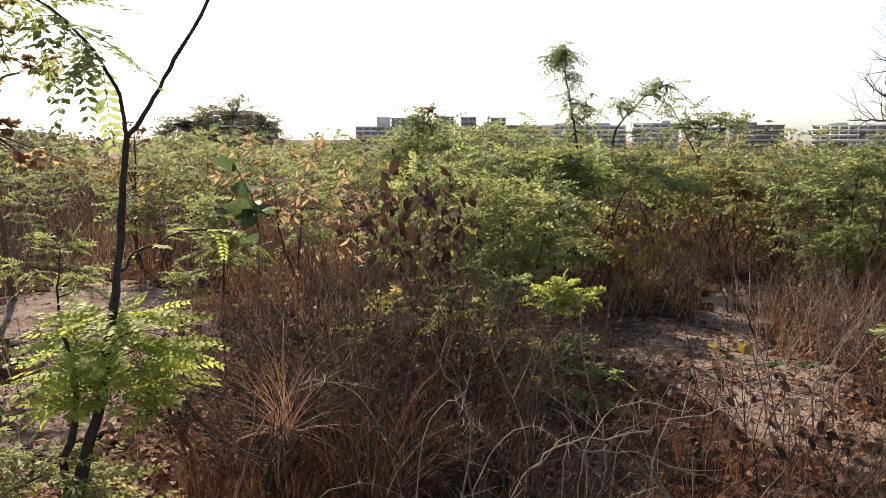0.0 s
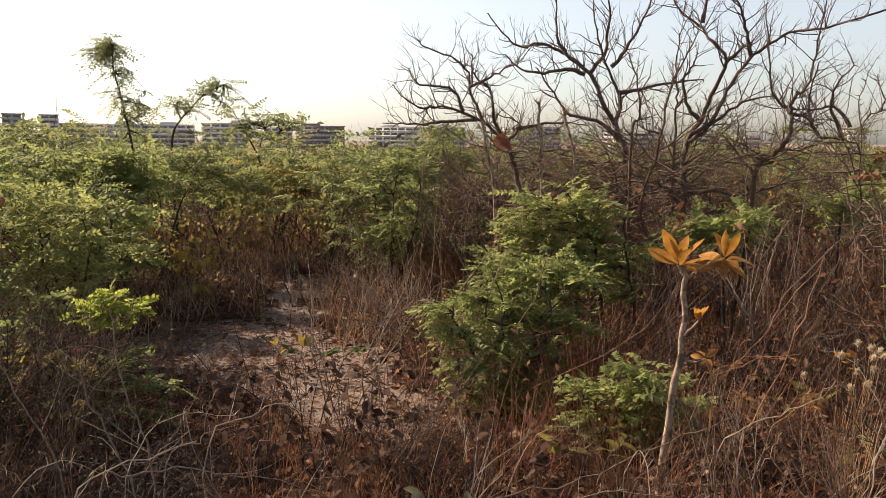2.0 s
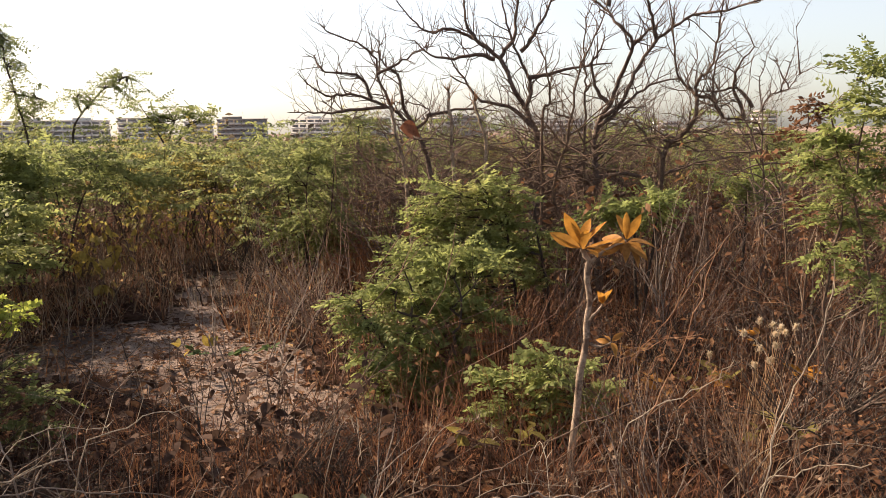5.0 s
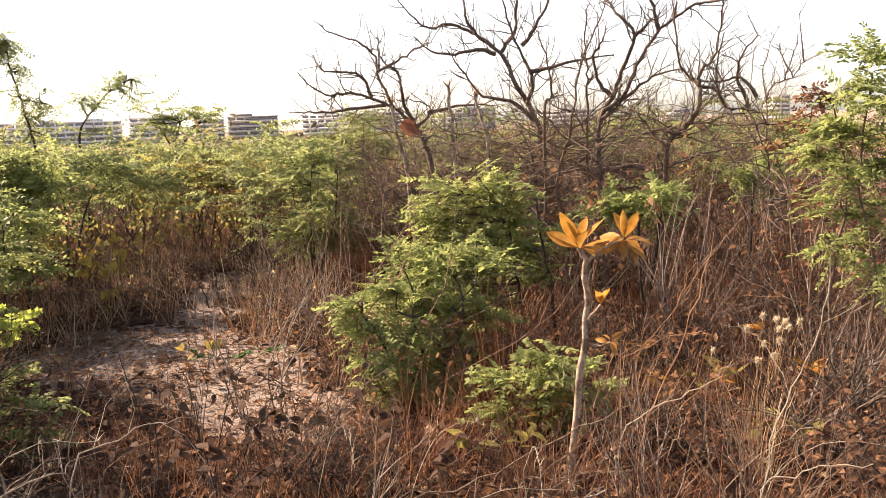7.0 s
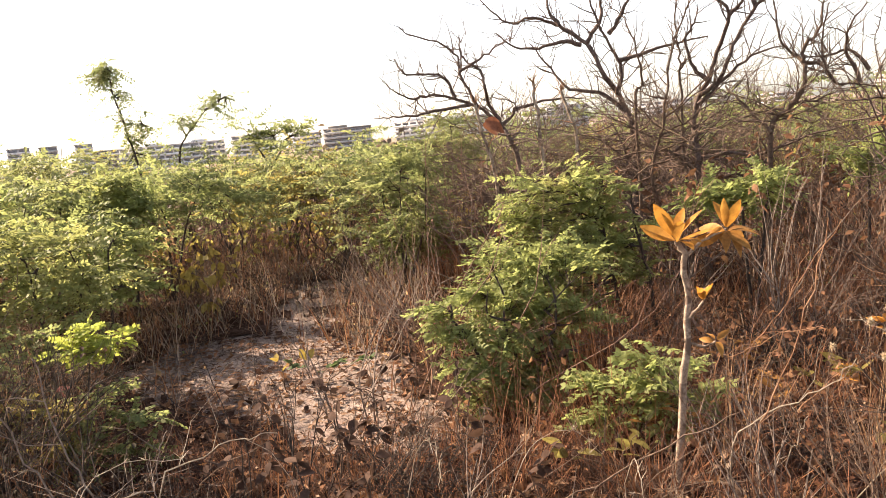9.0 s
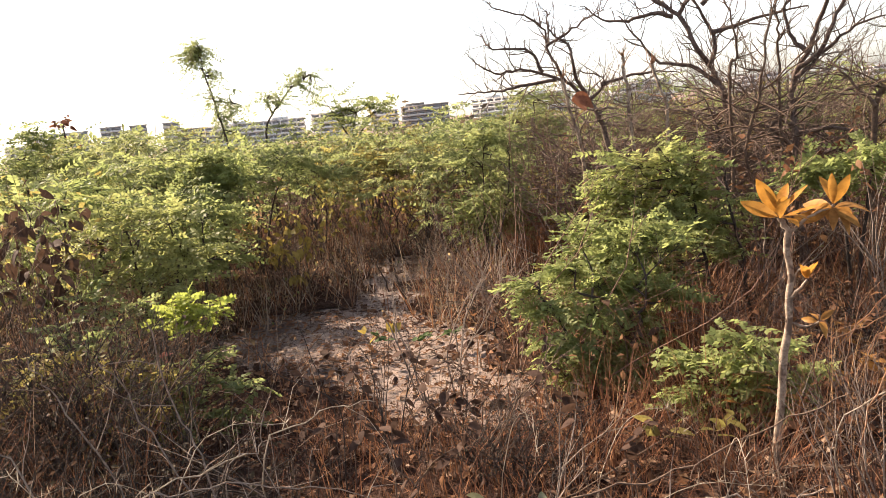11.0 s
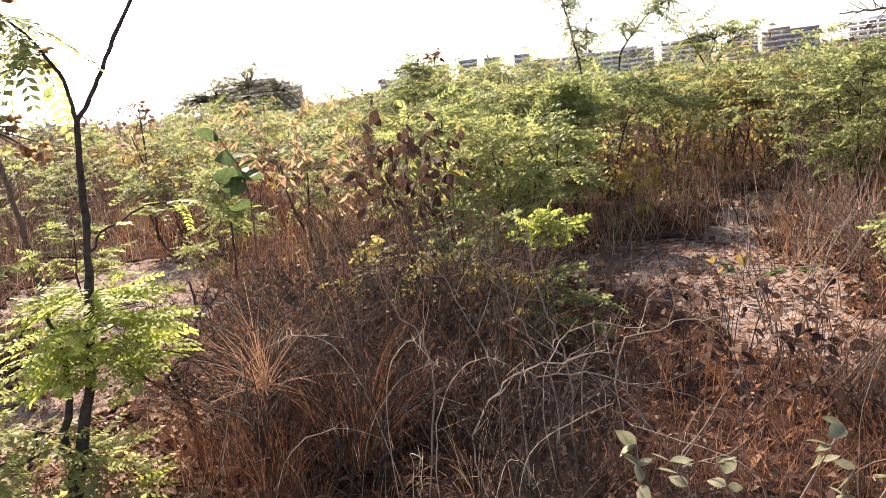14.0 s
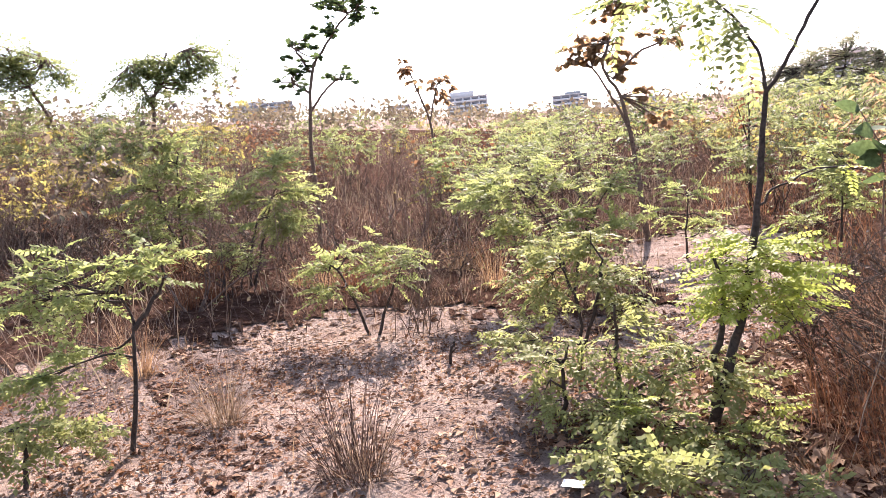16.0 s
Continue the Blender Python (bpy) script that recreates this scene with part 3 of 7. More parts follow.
CUPPED = (np.array([(0, 0, 0), (0.03, 0.018, 0.009), (0.062, 0, -0.006), (0.03, 0, 0), (0.03, -0.018, 0.009)]), np.array([[0, 3, 2, 1], [0, 4, 2, 3]]))


# ---- feather-leaved shrubs of the middle ground ----
def green_shrub(x, y, height, spread, material, label, seed, shapes=FEATHERS_SMALL, per=5, size=1.0, wood_material=BARK_DARK, stems=3, turn=0.0, name="green_shrub", category="shrub",
                group="feather-leaved shrubs", low=0.17, depth=2, r=0.013, leaves=200):
    rng = np.random.default_rng(seed)
    ob = thing(name, x, y, label, category, group, turn=turn)
    wood, tips, along = shrub_frame(rng, height, spread, stems, r, depth, low)
    part("trunk", wood, wood_material, ob, smooth=True)
    nodes = [q for q in tips + along if q[0][2] < height * 1.02]
    # leaves stand in flat rosettes at the ends of some twigs, with gaps between
    nodes = [nodes[i] for i in rng.integers(len(nodes), size=leaves // per)]
    p, w = sprays(rng, nodes, per, 0.25, 0.35, centre=np.array((0, 0, height * 0.5)))
    part("crown", crown(rng, shapes, p, w, size * rng.uniform(0.6, 1.15, len(p)), 0.5), material, ob)
    return ob


def leafy_bush(x, y, height, spread, material, label, seed, hang=0.8, shapes=BROAD_SMALL, per=3, wood_material=BARK_BROWN, name="dry_bush", group="dry leafy bushes", stems=2, size=1.05, leaves=130, depth=2):
    rng = np.random.default_rng(seed)
    ob = thing(name, x, y, label, "bush", group)
    wood, tips, along = shrub_frame(rng, height, spread, stems, 0.009, depth, 0.3, 3)
    tagged(part("twig_head", wood, wood_material, ob, smooth=True), kind="stuff")
    nodes = tips + along
    nodes = [nodes[i] for i in rng.integers(len(nodes), size=leaves)]
    p, w = sprays(rng, nodes, 1, 0.5)
    w = unit(w - UP * hang * rng.uniform(0.3, 1.2, (len(w), 1)))
    part("foliage", crown(rng, shapes, p, w, size * rng.uniform(0.6, 1.2, len(p)), 0.8), material, ob)
    return ob


def twig_bush(x, y, height, spread, material, label, seed, stems=4, depth=3, r=0.006, name="dead_bush", group="leafless bushes"):
    rng = np.random.default_rng(seed)
    ob = thing(name, x, y, label, "bush", group)
    wood = Geo()
    for _ in range(stems):
        a = rng.uniform(0, 2 * np.pi)
        grow(rng, wood, (0.03 * math.cos(a), 0.03 * math.sin(a), -0.02), (math.cos(a) * spread, math.sin(a) * spread, 1), height * rng.uniform(0.35, 0.5), r, depth, [],
             0.35, 0.06, (2, 3), 0.6, 0.72, 4)
    tagged(part("twig_head", wood, material, ob), kind="stuff")
    return ob


def spot(rng, az, far):
    """A place off the clearings."""
    while True:
        a, d = radians(rng.uniform(*az)), math.sqrt(rng.uniform(far[0] ** 2, far[1] ** 2))
        x, y = d * math.sin(a), d * math.cos(a)
        if open_ground(np.array(x), np.array(y)) < 0.15:
            return x, y


def repeats(rng, sources, n, az, far, sizes):
    """Copies of the source plants, scattered over a sector."""
    for _ in range(n):
        x, y = spot(rng, az, far)
        s = rng.uniform(*sizes)
        m = pose(x, y, float(lie(x, y)), rng.normal(0, 3), rng.normal(0, 3), rng.uniform(0, 360)) @ Matrix.Diagonal((s, s, s * rng.uniform(0.9, 1.1), 1))
        copy_thing(sources[int(rng.integers(len(sources)))], m)


GREENS = [
    green_shrub(1.2, 9.6, 1.55, 0.75, LEAF_GREEN, "green feather-leaved shrub with thin dark stems", 11),
    green_shrub(-0.4, 9.9, 1.5, 0.9, LEAF_GREEN, "green feather-leaved shrub with thin dark stems", 12, leaves=240),
    green_shrub(3.9, 10.6, 1.6, 0.7, LEAF_OLIVE, "olive green feather-leaved shrub with thin dark stems", 13, stems=3),
    green_shrub(0.5, 8.6, 1.45, 0.85, LEAF_LIME, "yellowish green feather-leaved shrub in low sun", 14),
    green_shrub(5.2, 9.9, 1.5, 0.6, LEAF_GREEN, "slim green feather-leaved shrub", 15, shapes=FERNS, size=1.1),
    green_shrub(-0.2, 12.4, 1.75, 0.8, LEAF_GREEN, "green feather-leaved shrub with thin dark stems", 16, stems=2, low=0.3),
]
OLIVES = [
    leafy_bush(4.3, 9.2, 1.2, 0.6, LEAF_OLIVE, "olive bush with hanging yellowing leaves", 21),
    leafy_bush(5.9, 8.9, 1.1, 0.7, LEAF_BROWN, "dry brown bush with shrivelled leaves", 22),
    leafy_bush(-6.4, 9.2, 1.4, 0.6, LEAF_AUTUMN, "bush with orange and brown autumn leaves", 23, size=1.35),
    leafy_bush(2.0, 7.82, 0.75, 0.6, LEAF_YELLOW, "low bush with hanging yellow leaves", 24, hang=1.5, shapes=BROAD, leaves=60),
]
TWIGGY = [
    twig_bush(6.6, 7.5, 1.2, 0.6, TWIG_ROSE, "leafless brown bush of tangled twigs", 31),
    twig_bush(-7.4, 7.9, 1.3, 0.4, BARK_BROWN, "leafless brown bush of tangled twigs", 32),
    twig_bush(7.6, 6.1, 1.0, 0.6, BARK_GREY, "leafless grey bush of tangled twigs", 33),
]
for k, (x, y, h, m, label) in enumerate([(2.1, 8.6, 0.8, LEAF_YELLOW, "low bush with hanging yellow leaves"), (2.7, 9.3, 1.0, LEAF_OLIVE, "olive bush with hanging leaves"), (3.9, 9.3, 0.9, LEAF_OLIVE, "olive bush with hanging leaves"),
                                           (4.4, 9.9, 1.1, LEAF_RUSSET, "low bush with reddish orange leaves"), (1.5, 9.2, 1.0, LEAF_RUSSET, "low bush with reddish orange leaves"), (3.3, 10.0, 1.1, LEAF_OLIVE, "olive bush with hanging leaves"),
                                           (5.2, 9.0, 0.9, LEAF_OLIVE, "olive bush with hanging leaves"), (0.9, 8.2, 0.8, LEAF_OLIVE, "low olive bush beside the sand"), (5.9, 9.8, 1.0, LEAF_BROWN, "low bush with dry brown leaves")]):
    leafy_bush(x, y, h, 0.55, m, label, 720 + k, 1.2, BROAD_SMALL if k else BROAD, stems=3, size=1.15 if k else 0.8, leaves=170 if k else 80)
rng = np.random.default_rng(40)
repeats(rng, GREENS, 24, (-22, 40), (8.6, 14), (0.7, 1.12))
repeats(rng, GREENS, 5, (-24, 6), (9.5, 14), (1.05, 1.3))
repeats(rng, GREENS, 5, (6, 40), (10.5, 15), (1.05, 1.25))
repeats(rng, GREENS, 18, (26, 62), (8.5, 16), (0.6, 1.1))
repeats(rng, GREENS, 18, (-75, -22), (9, 18), (0.7, 1.1))
repeats(rng, OLIVES, 26, (-20, 45), (7.6, 14), (0.7, 1.15))
repeats(rng, OLIVES[1:3], 26, (-75, -22), (8.5, 22), (0.8, 1.3))
repeats(rng, OLIVES[:1], 14, (-75, -22), (8.5, 22), (0.8, 1.3))
repeats(rng, OLIVES[:2], 24, (33, 78), (7.0, 17), (0.7, 1.15))
repeats(rng, OLIVES[1:2], 34, (35, 76), (5.3, 12), (0.75, 1.2))
repeats(rng, TWIGGY, 80, (34, 78), (5.0, 15), (0.7, 1.35))
repeats(rng, TWIGGY, 70, (-78, -25), (6.5, 18), (0.8, 1.6))
repeats(rng, TWIGGY, 20, (-15, 30), (7, 13), (0.5, 0.9))

FARS = [
    green_shrub(2.0, 18.0, 1.8, 0.9, LEAF_GREEN, "green shrub deep in the scrub", 51, shapes=FAR_FEATHERS, size=1.3, leaves=110, depth=1, group="far shrubs"),
    green_shrub(-2.5, 19.0, 1.8, 1.0, LEAF_GREEN, "green shrub deep in the scrub", 52, shapes=FAR_FEATHERS, size=1.3, leaves=110, depth=1, stems=2, group="far shrubs"),
    green_shrub(7.0, 18.0, 1.7, 0.9, LEAF_OLIVE, "olive shrub deep in the scrub", 53, shapes=FAR_FEATHERS, size=1.3, leaves=110, depth=1, group="far shrubs"),
]
DRY_FARS = [leafy_bush(-9.0, 16.0, 1.7, 0.6, LEAF_AUTUMN, "tall dry bush with orange and brown leaves", 54, shapes=[SCRAP], size=1.5, leaves=200, depth=1, group="far dry bushes"),
            leafy_bush(12.0, 15.0, 1.5, 0.7, LEAF_BROWN, "tall dry bush with brown leaves", 55, shapes=[SCRAP], size=1.6, leaves=190, depth=1, group="far dry bushes")]
repeats(rng, FARS, 46, (-30, 34), (14, 42), (0.6, 1.0))
repeats(rng, FARS, 30, (34, 75), (16, 42), (0.6, 0.95))
repeats(rng, FARS, 36, (-78, -30), (12, 45), (0.7, 1.1))
repeats(rng, DRY_FARS, 44, (-80, -24), (15, 45), (0.65, 1.1))
repeats(rng, DRY_FARS, 40, (30, 78), (15, 45), (0.65, 1.0))
repeats(rng, DRY_FARS, 16, (-24, 30), (14, 42), (0.6, 0.95))


repeats(rng, FARS, 44, (-28, 62), (13, 30), (0.95, 1.3))
repeats(rng, DRY_FARS, 10, (-70, -24), (13, 26), (1.1, 1.35))


def far_woods(label, material, n, az, far, seed, top=1.45):
    """Scrub out to the horizon."""
    rng = np.random.default_rng(seed)
    a, d = np.radians(rng.uniform(az[0], az[1], n)), rng.uniform(far[0], far[1], n)
    c = np.stack([d * np.sin(a), d * np.cos(a)], -1)
    size = rng.uniform(0.7, 1.5, n)
    k = 52
    p = np.repeat(c, k, 0)
    s = np.repeat(size, k)
    off = rng.normal(0, 1, (n * k, 3)) * (0.75, 0.75, 0.4) * s[:, None]
    x, y = p[:, 0] + off[:, 0], p[:, 1] + off[:, 1]
    z = lie(x, y) + np.clip(0.52 * top * s + off[:, 2], 0.1, top)
    leaf = (np.array([(0, 0, 0), (0.14, 0.09, 0), (0.3, 0, -0.04), (0.14, -0.09, 0)]), np.array([[0, 1, 2, 3]]))
    g = Geo()
    g.add(*put_all(leaf, np.stack([x, y, z], -1), turns_to(rng.normal(0, 1, (n * k, 3)), rng, 1.0), rng.uniform(0.6, 1.6, n * k)))
    tagged(new("far_scrub", g.mesh("far_scrub", material)), label, "scrub", kind="stuff")


far_woods("green scrub reaching to the horizon", LEAF_GREEN, 420, (-35, 62), (42, 260), 61)
far_woods("brown and olive scrub reaching to the horizon", LEAF_AUTUMN, 500, (-80, -20), (42, 240), 62, 2.3)
far_woods("dry brown scrub reaching to the horizon", LEAF_BROWN, 240, (25, 80), (42, 260), 63)


# ---- the forked tree ----
def forked_tree():
    rng = np.random.default_rng(101)
    ob = thing("forked_tree", -1.5, 2.93, "slender dark forked tree with yellow-green feather leaves", "tree", turn=30.4)
    wood = Geo()
    stem(wood, rng, [(-0.03, 0, -0.1), (0.09, 0, 0.31), (0.17, 0.02, 0.55), (0.21, 0, 0.79), (0.26, 0.01, 1.08), (0.29, 0, 1.36), (0.32, 0, 1.61)], 0.029, 0.0115, 9, 0.0025)
    part("trunk", wood, BARK_DARK, ob, smooth=True)
    left, right, second, twig = Geo(), Geo(), Geo(), Geo()
    arch = stem(left, rng, [(0.32, 0, 1.6), (0.31, 0.02, 1.73), (0.27, 0.02, 1.84), (0.2, 0.03, 1.95), (0.13, 0.03, 2.02), (0.03, 0.0, 2.09), (-0.12, -0.04, 2.13), (-0.3, -0.08, 2.08)], 0.009, 0.003, 6, 0.003)
    pole = stem(right, rng, [(0.32, 0, 1.6), (0.37, 0, 1.66), (0.45, 0.02, 1.79), (0.54, 0.04, 1.94), (0.63, 0.06, 2.08), (0.73, 0.1, 2.3), (0.79, 0.14, 2.55)], 0.0105, 0.006, 6, 0.003)
    side = stem(second, rng, [(0.02, 0.03, 0.1), (0.04, 0.05, 0.35), (0.1, 0.06, 0.62), (0.06, 0.1, 0.85)], 0.022, 0.008, 6)
    arm = stem(twig, rng, [(0.26, 0, 1.08), (0.36, -0.03, 1.17), (0.55, -0.08, 1.24), (0.68, -0.12, 1.22)], 0.007, 0.003, 5)
    for name, geo in (("left_branch", left), ("right_branch", right), ("side_stem", second), ("twig", twig)):
        part("branch", geo, BARK_DARK, ob, smooth=True)
    meshes = [as_mesh("leaf", pinnate_leaf(rng, 0.22, 8, 0.044, 0.027, d), LEAF_FRESH) for d in (0.05, 0.15, 0.3)]
    shaded = [as_mesh("leaf", pinnate_leaf(rng, 0.32, 10, 0.058, 0.03, d), LEAF_LIME) for d in (0.15, 0.35, 0.6)]
    # low tier of leaves round the trunk
    n = 235
    a = rng.uniform(0, 2 * np.pi, n)
    tier = rng.integers(0, 4, n)
    z = np.array((0.6, 0.7, 0.8, 0.9))[tier] + rng.normal(0, 0.02, n)
    reach = rng.uniform(0, 1, n) * np.array((0.22, 0.18, 0.2, 0.13))[tier]
    p = np.stack([0.23 + reach * np.cos(a) * 1.2, reach * np.sin(a), z], -1)
    w = np.stack([np.cos(a) * 1.2, np.sin(a), rng.normal(0.05, 0.16, n)], -1)
    leaf_parts(rng, ob, meshes, p, w, rng.uniform(0.6, 0.95, n), 0.4)
    n = 18
    a = rng.uniform(-2.6, -0.5, n)
    p = np.stack([0.23 + rng.uniform(-0.2, 0.2, n), rng.uniform(-0.22, -0.06, n), rng.uniform(0.56, 0.82, n)], -1)
    leaf_parts(rng, ob, meshes, p, np.stack([np.cos(a), np.sin(a) * 0.7, rng.normal(-0.15, 0.2, n)], -1), rng.uniform(0.6, 0.9, n), 0.6)
    for k in range(9):
        a, h = rng.uniform(0, 2 * np.pi), rng.uniform(0.6, 0.88)
        g = Geo()
        stem(g, rng, [(0.2, 0, h), (0.2 + 0.1 * math.cos(a), 0.1 * math.sin(a), h + 0.03), (0.2 + 0.22 * math.cos(a), 0.22 * math.sin(a), h + 0.04)], 0.004, 0.002, 4, 0.002)
        part("twig", g, BARK_BROWN, ob)
    # leaves of the arm and of the arching branch
    q = arm[len(arm) // 3 :]
    leaf_parts(rng, ob, meshes, q, unit(np.stack([rng.uniform(-0.3, 1, len(q)), rng.normal(0, 0.8, len(q)), rng.normal(0, 0.2, len(q))], -1)), rng.uniform(0.6, 0.85, len(q)))
    q = np.repeat(arch[9::2], 4, 0)
    leaf_parts(rng, ob, shaded, q, unit(np.stack([rng.normal(-0.3, 0.8, len(q)), rng.normal(0, 0.6, len(q)), rng.normal(-0.15, 0.25, len(q))], -1)), rng.uniform(0.75, 1.15, len(q)))
    # low foliage at the foot
    n = 34
    a = rng.uniform(0, 2 * np.pi, n)
    p = np.stack([-0.05 + 0.28 * np.cos(a), -0.1 + 0.25 * np.sin(a), rng.uniform(0.08, 0.3, n)], -1)
    leaf_parts(rng, ob, meshes, p, np.stack([np.cos(a), np.sin(a), rng.normal(0.25, 0.2, n)], -1), rng.uniform(0.6, 0.9, n))


forked_tree()


# ---- near feather-leaved shrubs ----
def near_shrub(x, y, az, trunks, clumps, label, seed, material=LEAF_LIME, leaf=(0.2, 8, 0.038, 0.02), wood_material=BARK_DARK, r=0.015, per=6, name="feather_leaved_shrub", joined=False, loose=1.0):
    """A shrub close by: stems, branches to each clump, and each leaf a part. clumps: (across, height, depth, radius, branches)."""
    rng = np.random.default_rng(seed)
    ob = thing(name, x, y, label, "shrub", turn=-az)
    lines = []
    for pts in trunks:
        g = Geo()
        lines.append(stem(g, rng, [(u, 0.03 * rng.normal(), v) for u, v in pts], r, r * 0.4, 7))
        part("stem", g, wood_material, ob, smooth=True)
    ends = np.concatenate([k[len(k) // 4 :] for k in lines])
    places, ways = [], []
    for u, v, depth, radius, n in clumps:
        centre = np.array((u, depth, v))
        low = ends[ends[:, 2] < v + 0.05]
        low = low if len(low) else ends
        root = low[np.argmin(((low - centre) ** 2).sum(1))]
        g = Geo()
        hub = root + (centre - root) * 0.6 + rng.normal(0, 0.03, 3)
        tube(g, smooth_line([root, (root + hub) / 2 + rng.normal(0, 0.03, 3), hub], 3), np.linspace(r * 0.5, r * 0.3, 7), 5)
        for _ in range(n):
            goal = centre + unit(rng.normal(0, 1, 3)) * radius * loose * rng.uniform(0.3, 1.0) * (1, 1, 0.8)
            mid = (hub + goal) / 2 + rng.normal(0, 0.02, 3)
            tube(g, smooth_line([hub, mid, goal], 2), np.linspace(r * 0.22, r * 0.08, 5), 3)
            way = unit(goal - hub)
            for s in rng.uniform(0.35, 1.05, per):
                places.append(mid + (goal - mid) * (2 * s - 1) if s > 0.5 else hub + (mid - hub) * 2 * s)
                a = rng.uniform(0, 2 * np.pi)
                ways.append(way * 0.7 + (math.cos(a), math.sin(a), rng.normal(0.05, 0.2)))
        part("branch", g, wood_material, ob, smooth=True)
    places, ways, sizes = np.array(places), unit(np.array(ways) * (1, 1, 0.55) + rng.normal(0, 0.15, (len(ways), 3))), rng.uniform(0.65, 1.2, len(places))
    order = np.argsort(places[:, 1])
    front, back = (order[:0], order) if joined else (order[:260], order[260:])
    shapes = [light_leaf(rng, *leaf, d) for d in (0.05, 0.15, 0.28, 0.45)]
    if len(back):
        tagged(part("crown", crown(rng, shapes, places[back], ways[back], sizes[back], 0.45), material, ob), kind="stuff")
    if len(front):
        leaf_parts(rng, ob, [as_mesh("leaf", shape, material) for shape in shapes], places[front], ways[front], sizes[front], 0.45)
    return ob


def round_head(seed, height, spread, n):
    """Clumps in loose tiers, for a shrub with a plain head."""
    rng = np.random.default_rng(seed)
    out = []
    for k in range(n):
        a, t = rng.uniform(0, 2 * np.pi), (k + 0.5) / n
        d = spread * (0.75 - 0.45 * abs(t - 0.4)) * rng.uniform(0.4, 1)
        out.append((d * math.cos(a), height * (0.35 + 0.65 * t), d * math.sin(a), spread * 0.42, 6))
    return out


FINE = (0.18, 8, 0.036, 0.019)
near_shrub(-3.89, 1.16, -64.9, [[(0, -0.05), (0.09, 0.45), (0.12, 0.68), (0.07, 0.87)], [(0.12, 0.66), (0.25, 0.8), (0.3, 0.9)]],
           [(0.1, 1.0, 0, 0.22, 7), (-0.25, 1.0, -0.1, 0.24, 7), (-0.45, 0.85, 0, 0.2, 5), (0.34, 0.95, 0.1, 0.16, 4), (-0.1, 0.8, 0.1, 0.24, 5), (-0.35, 0.58, -0.1, 0.2, 6), (-0.15, 0.62, 0.1, 0.2, 5)],
           "small green feather-leaved tree on a dark charred stem", 111, LEAF_LIME)
near_shrub(-3.95, 0.65, -72, [[(0, -0.05), (0.03, 0.15), (0.05, 0.3)]], [(0.0, 0.3, 0, 0.22, 8), (0.25, 0.2, -0.1, 0.2, 7), (-0.2, 0.24, 0, 0.2, 6)], "low yellow-green feather-leaved seedling on sand", 110, LEAF_YOUNG)
near_shrub(-2.55, 3.41, -32.1, [[(0, -0.05), (0.03, 0.4), (-0.06, 0.7)], [(0.02, 0.1), (0.14, 0.45), (0.2, 0.7)]],
           [(-0.2, 0.58, 0, 0.24, 7), (0.15, 0.58, 0, 0.22, 7), (-0.35, 0.32, -0.1, 0.2, 6), (0.1, 0.78, 0.1, 0.2, 6), (0.3, 0.4, 0, 0.18, 5), (-0.15, 0.82, 0.1, 0.18, 5)], "yellow-green feather-leaved shrub with charred stems", 112, LEAF_YOUNG, per=8)
near_shrub(-2.14, 2.6, -33.2, [[(0, -0.05), (0.01, 0.3), (0.05, 0.45)], [(0.29, 0.0), (0.29, 0.35), (0.29, 0.66)], [(0.1, 0.0), (0.35, 0.2), (0.65, 0.3)]],
           [(0.3, 0.42, 0, 0.26, 7), (0.65, 0.38, 0, 0.24, 7), (0.25, 0.18, -0.15, 0.24, 7), (0.6, 0.15, -0.2, 0.26, 7), (0.9, 0.22, -0.1, 0.2, 6), (0.0, 0.36, 0, 0.2, 6), (-0.1, 0.2, 0, 0.18, 4), (0.3, 0.1, -0.4, 0.22, 6), (0.7, 0.1, -0.45, 0.22, 6)], "low yellow-green feather-leaved shrub at the clearing's edge", 113, LEAF_YOUNG)
for k, (x, y, h) in enumerate([(-1.32, 2.06, 0.2), (-1.06, 2.14, 0.24), (-0.9, 2.2, 0.18), (-1.55, 2.0, 0.2)]):
    near_shrub(x, y, math.degrees(math.atan2(x, y)), [[(0, -0.05), (0.02, h * 0.5), (0.03, h * 0.8)]], [(0.0, h, 0, 0.1, 4), (0.08, h * 0.6, 0, 0.1, 3)], "low lime-green feather-leaved sprig among dry twigs", 105 + k, LEAF_YOUNG, (0.16, 6, 0.036, 0.026), r=0.005, per=4, name="green_sprig")
near_shrub(-3.75, 5.25, -32.4, [[(0, -0.05), (-0.06, 0.4), (-0.22, 0.8), (-0.4, 1.0)], [(0.03, 0.0), (0.15, 0.5), (0.35, 0.85)]],
           [(-0.8, 0.95, 0, 0.34, 7), (-0.55, 1.05, 0, 0.3, 6), (-0.1, 1.05, 0, 0.34, 8), (0.4, 0.95, 0, 0.3, 7), (-0.5, 0.7, -0.1, 0.3, 7), (0, 0.7, -0.1, 0.34, 7), (0.4, 0.6, 0, 0.26, 5), (-0.3, 0.45, -0.2, 0.3, 6)], "broad green feather-leaved shrub behind the clearing", 114, joined=True, per=11)
near_shrub(-3.4, 6.9, -26, [[(0, -0.05), (0.02, 0.3), (0.05, 0.6)]], [(0, 0.65, 0, 0.25, 6), (-0.25, 0.45, 0, 0.22, 5), (0.25, 0.45, 0, 0.22, 5), (0.3, 0.25, 0, 0.2, 4)], "small green feather-leaved shrub on bare sand", 115)
near_shrub(-2.0, 7.1, -16, [[(0, -0.05), (0.02, 0.5), (0.05, 0.9)]], round_head(1, 1.05, 0.5, 7), "green feather-leaved shrub among dry grass", 116, joined=True)
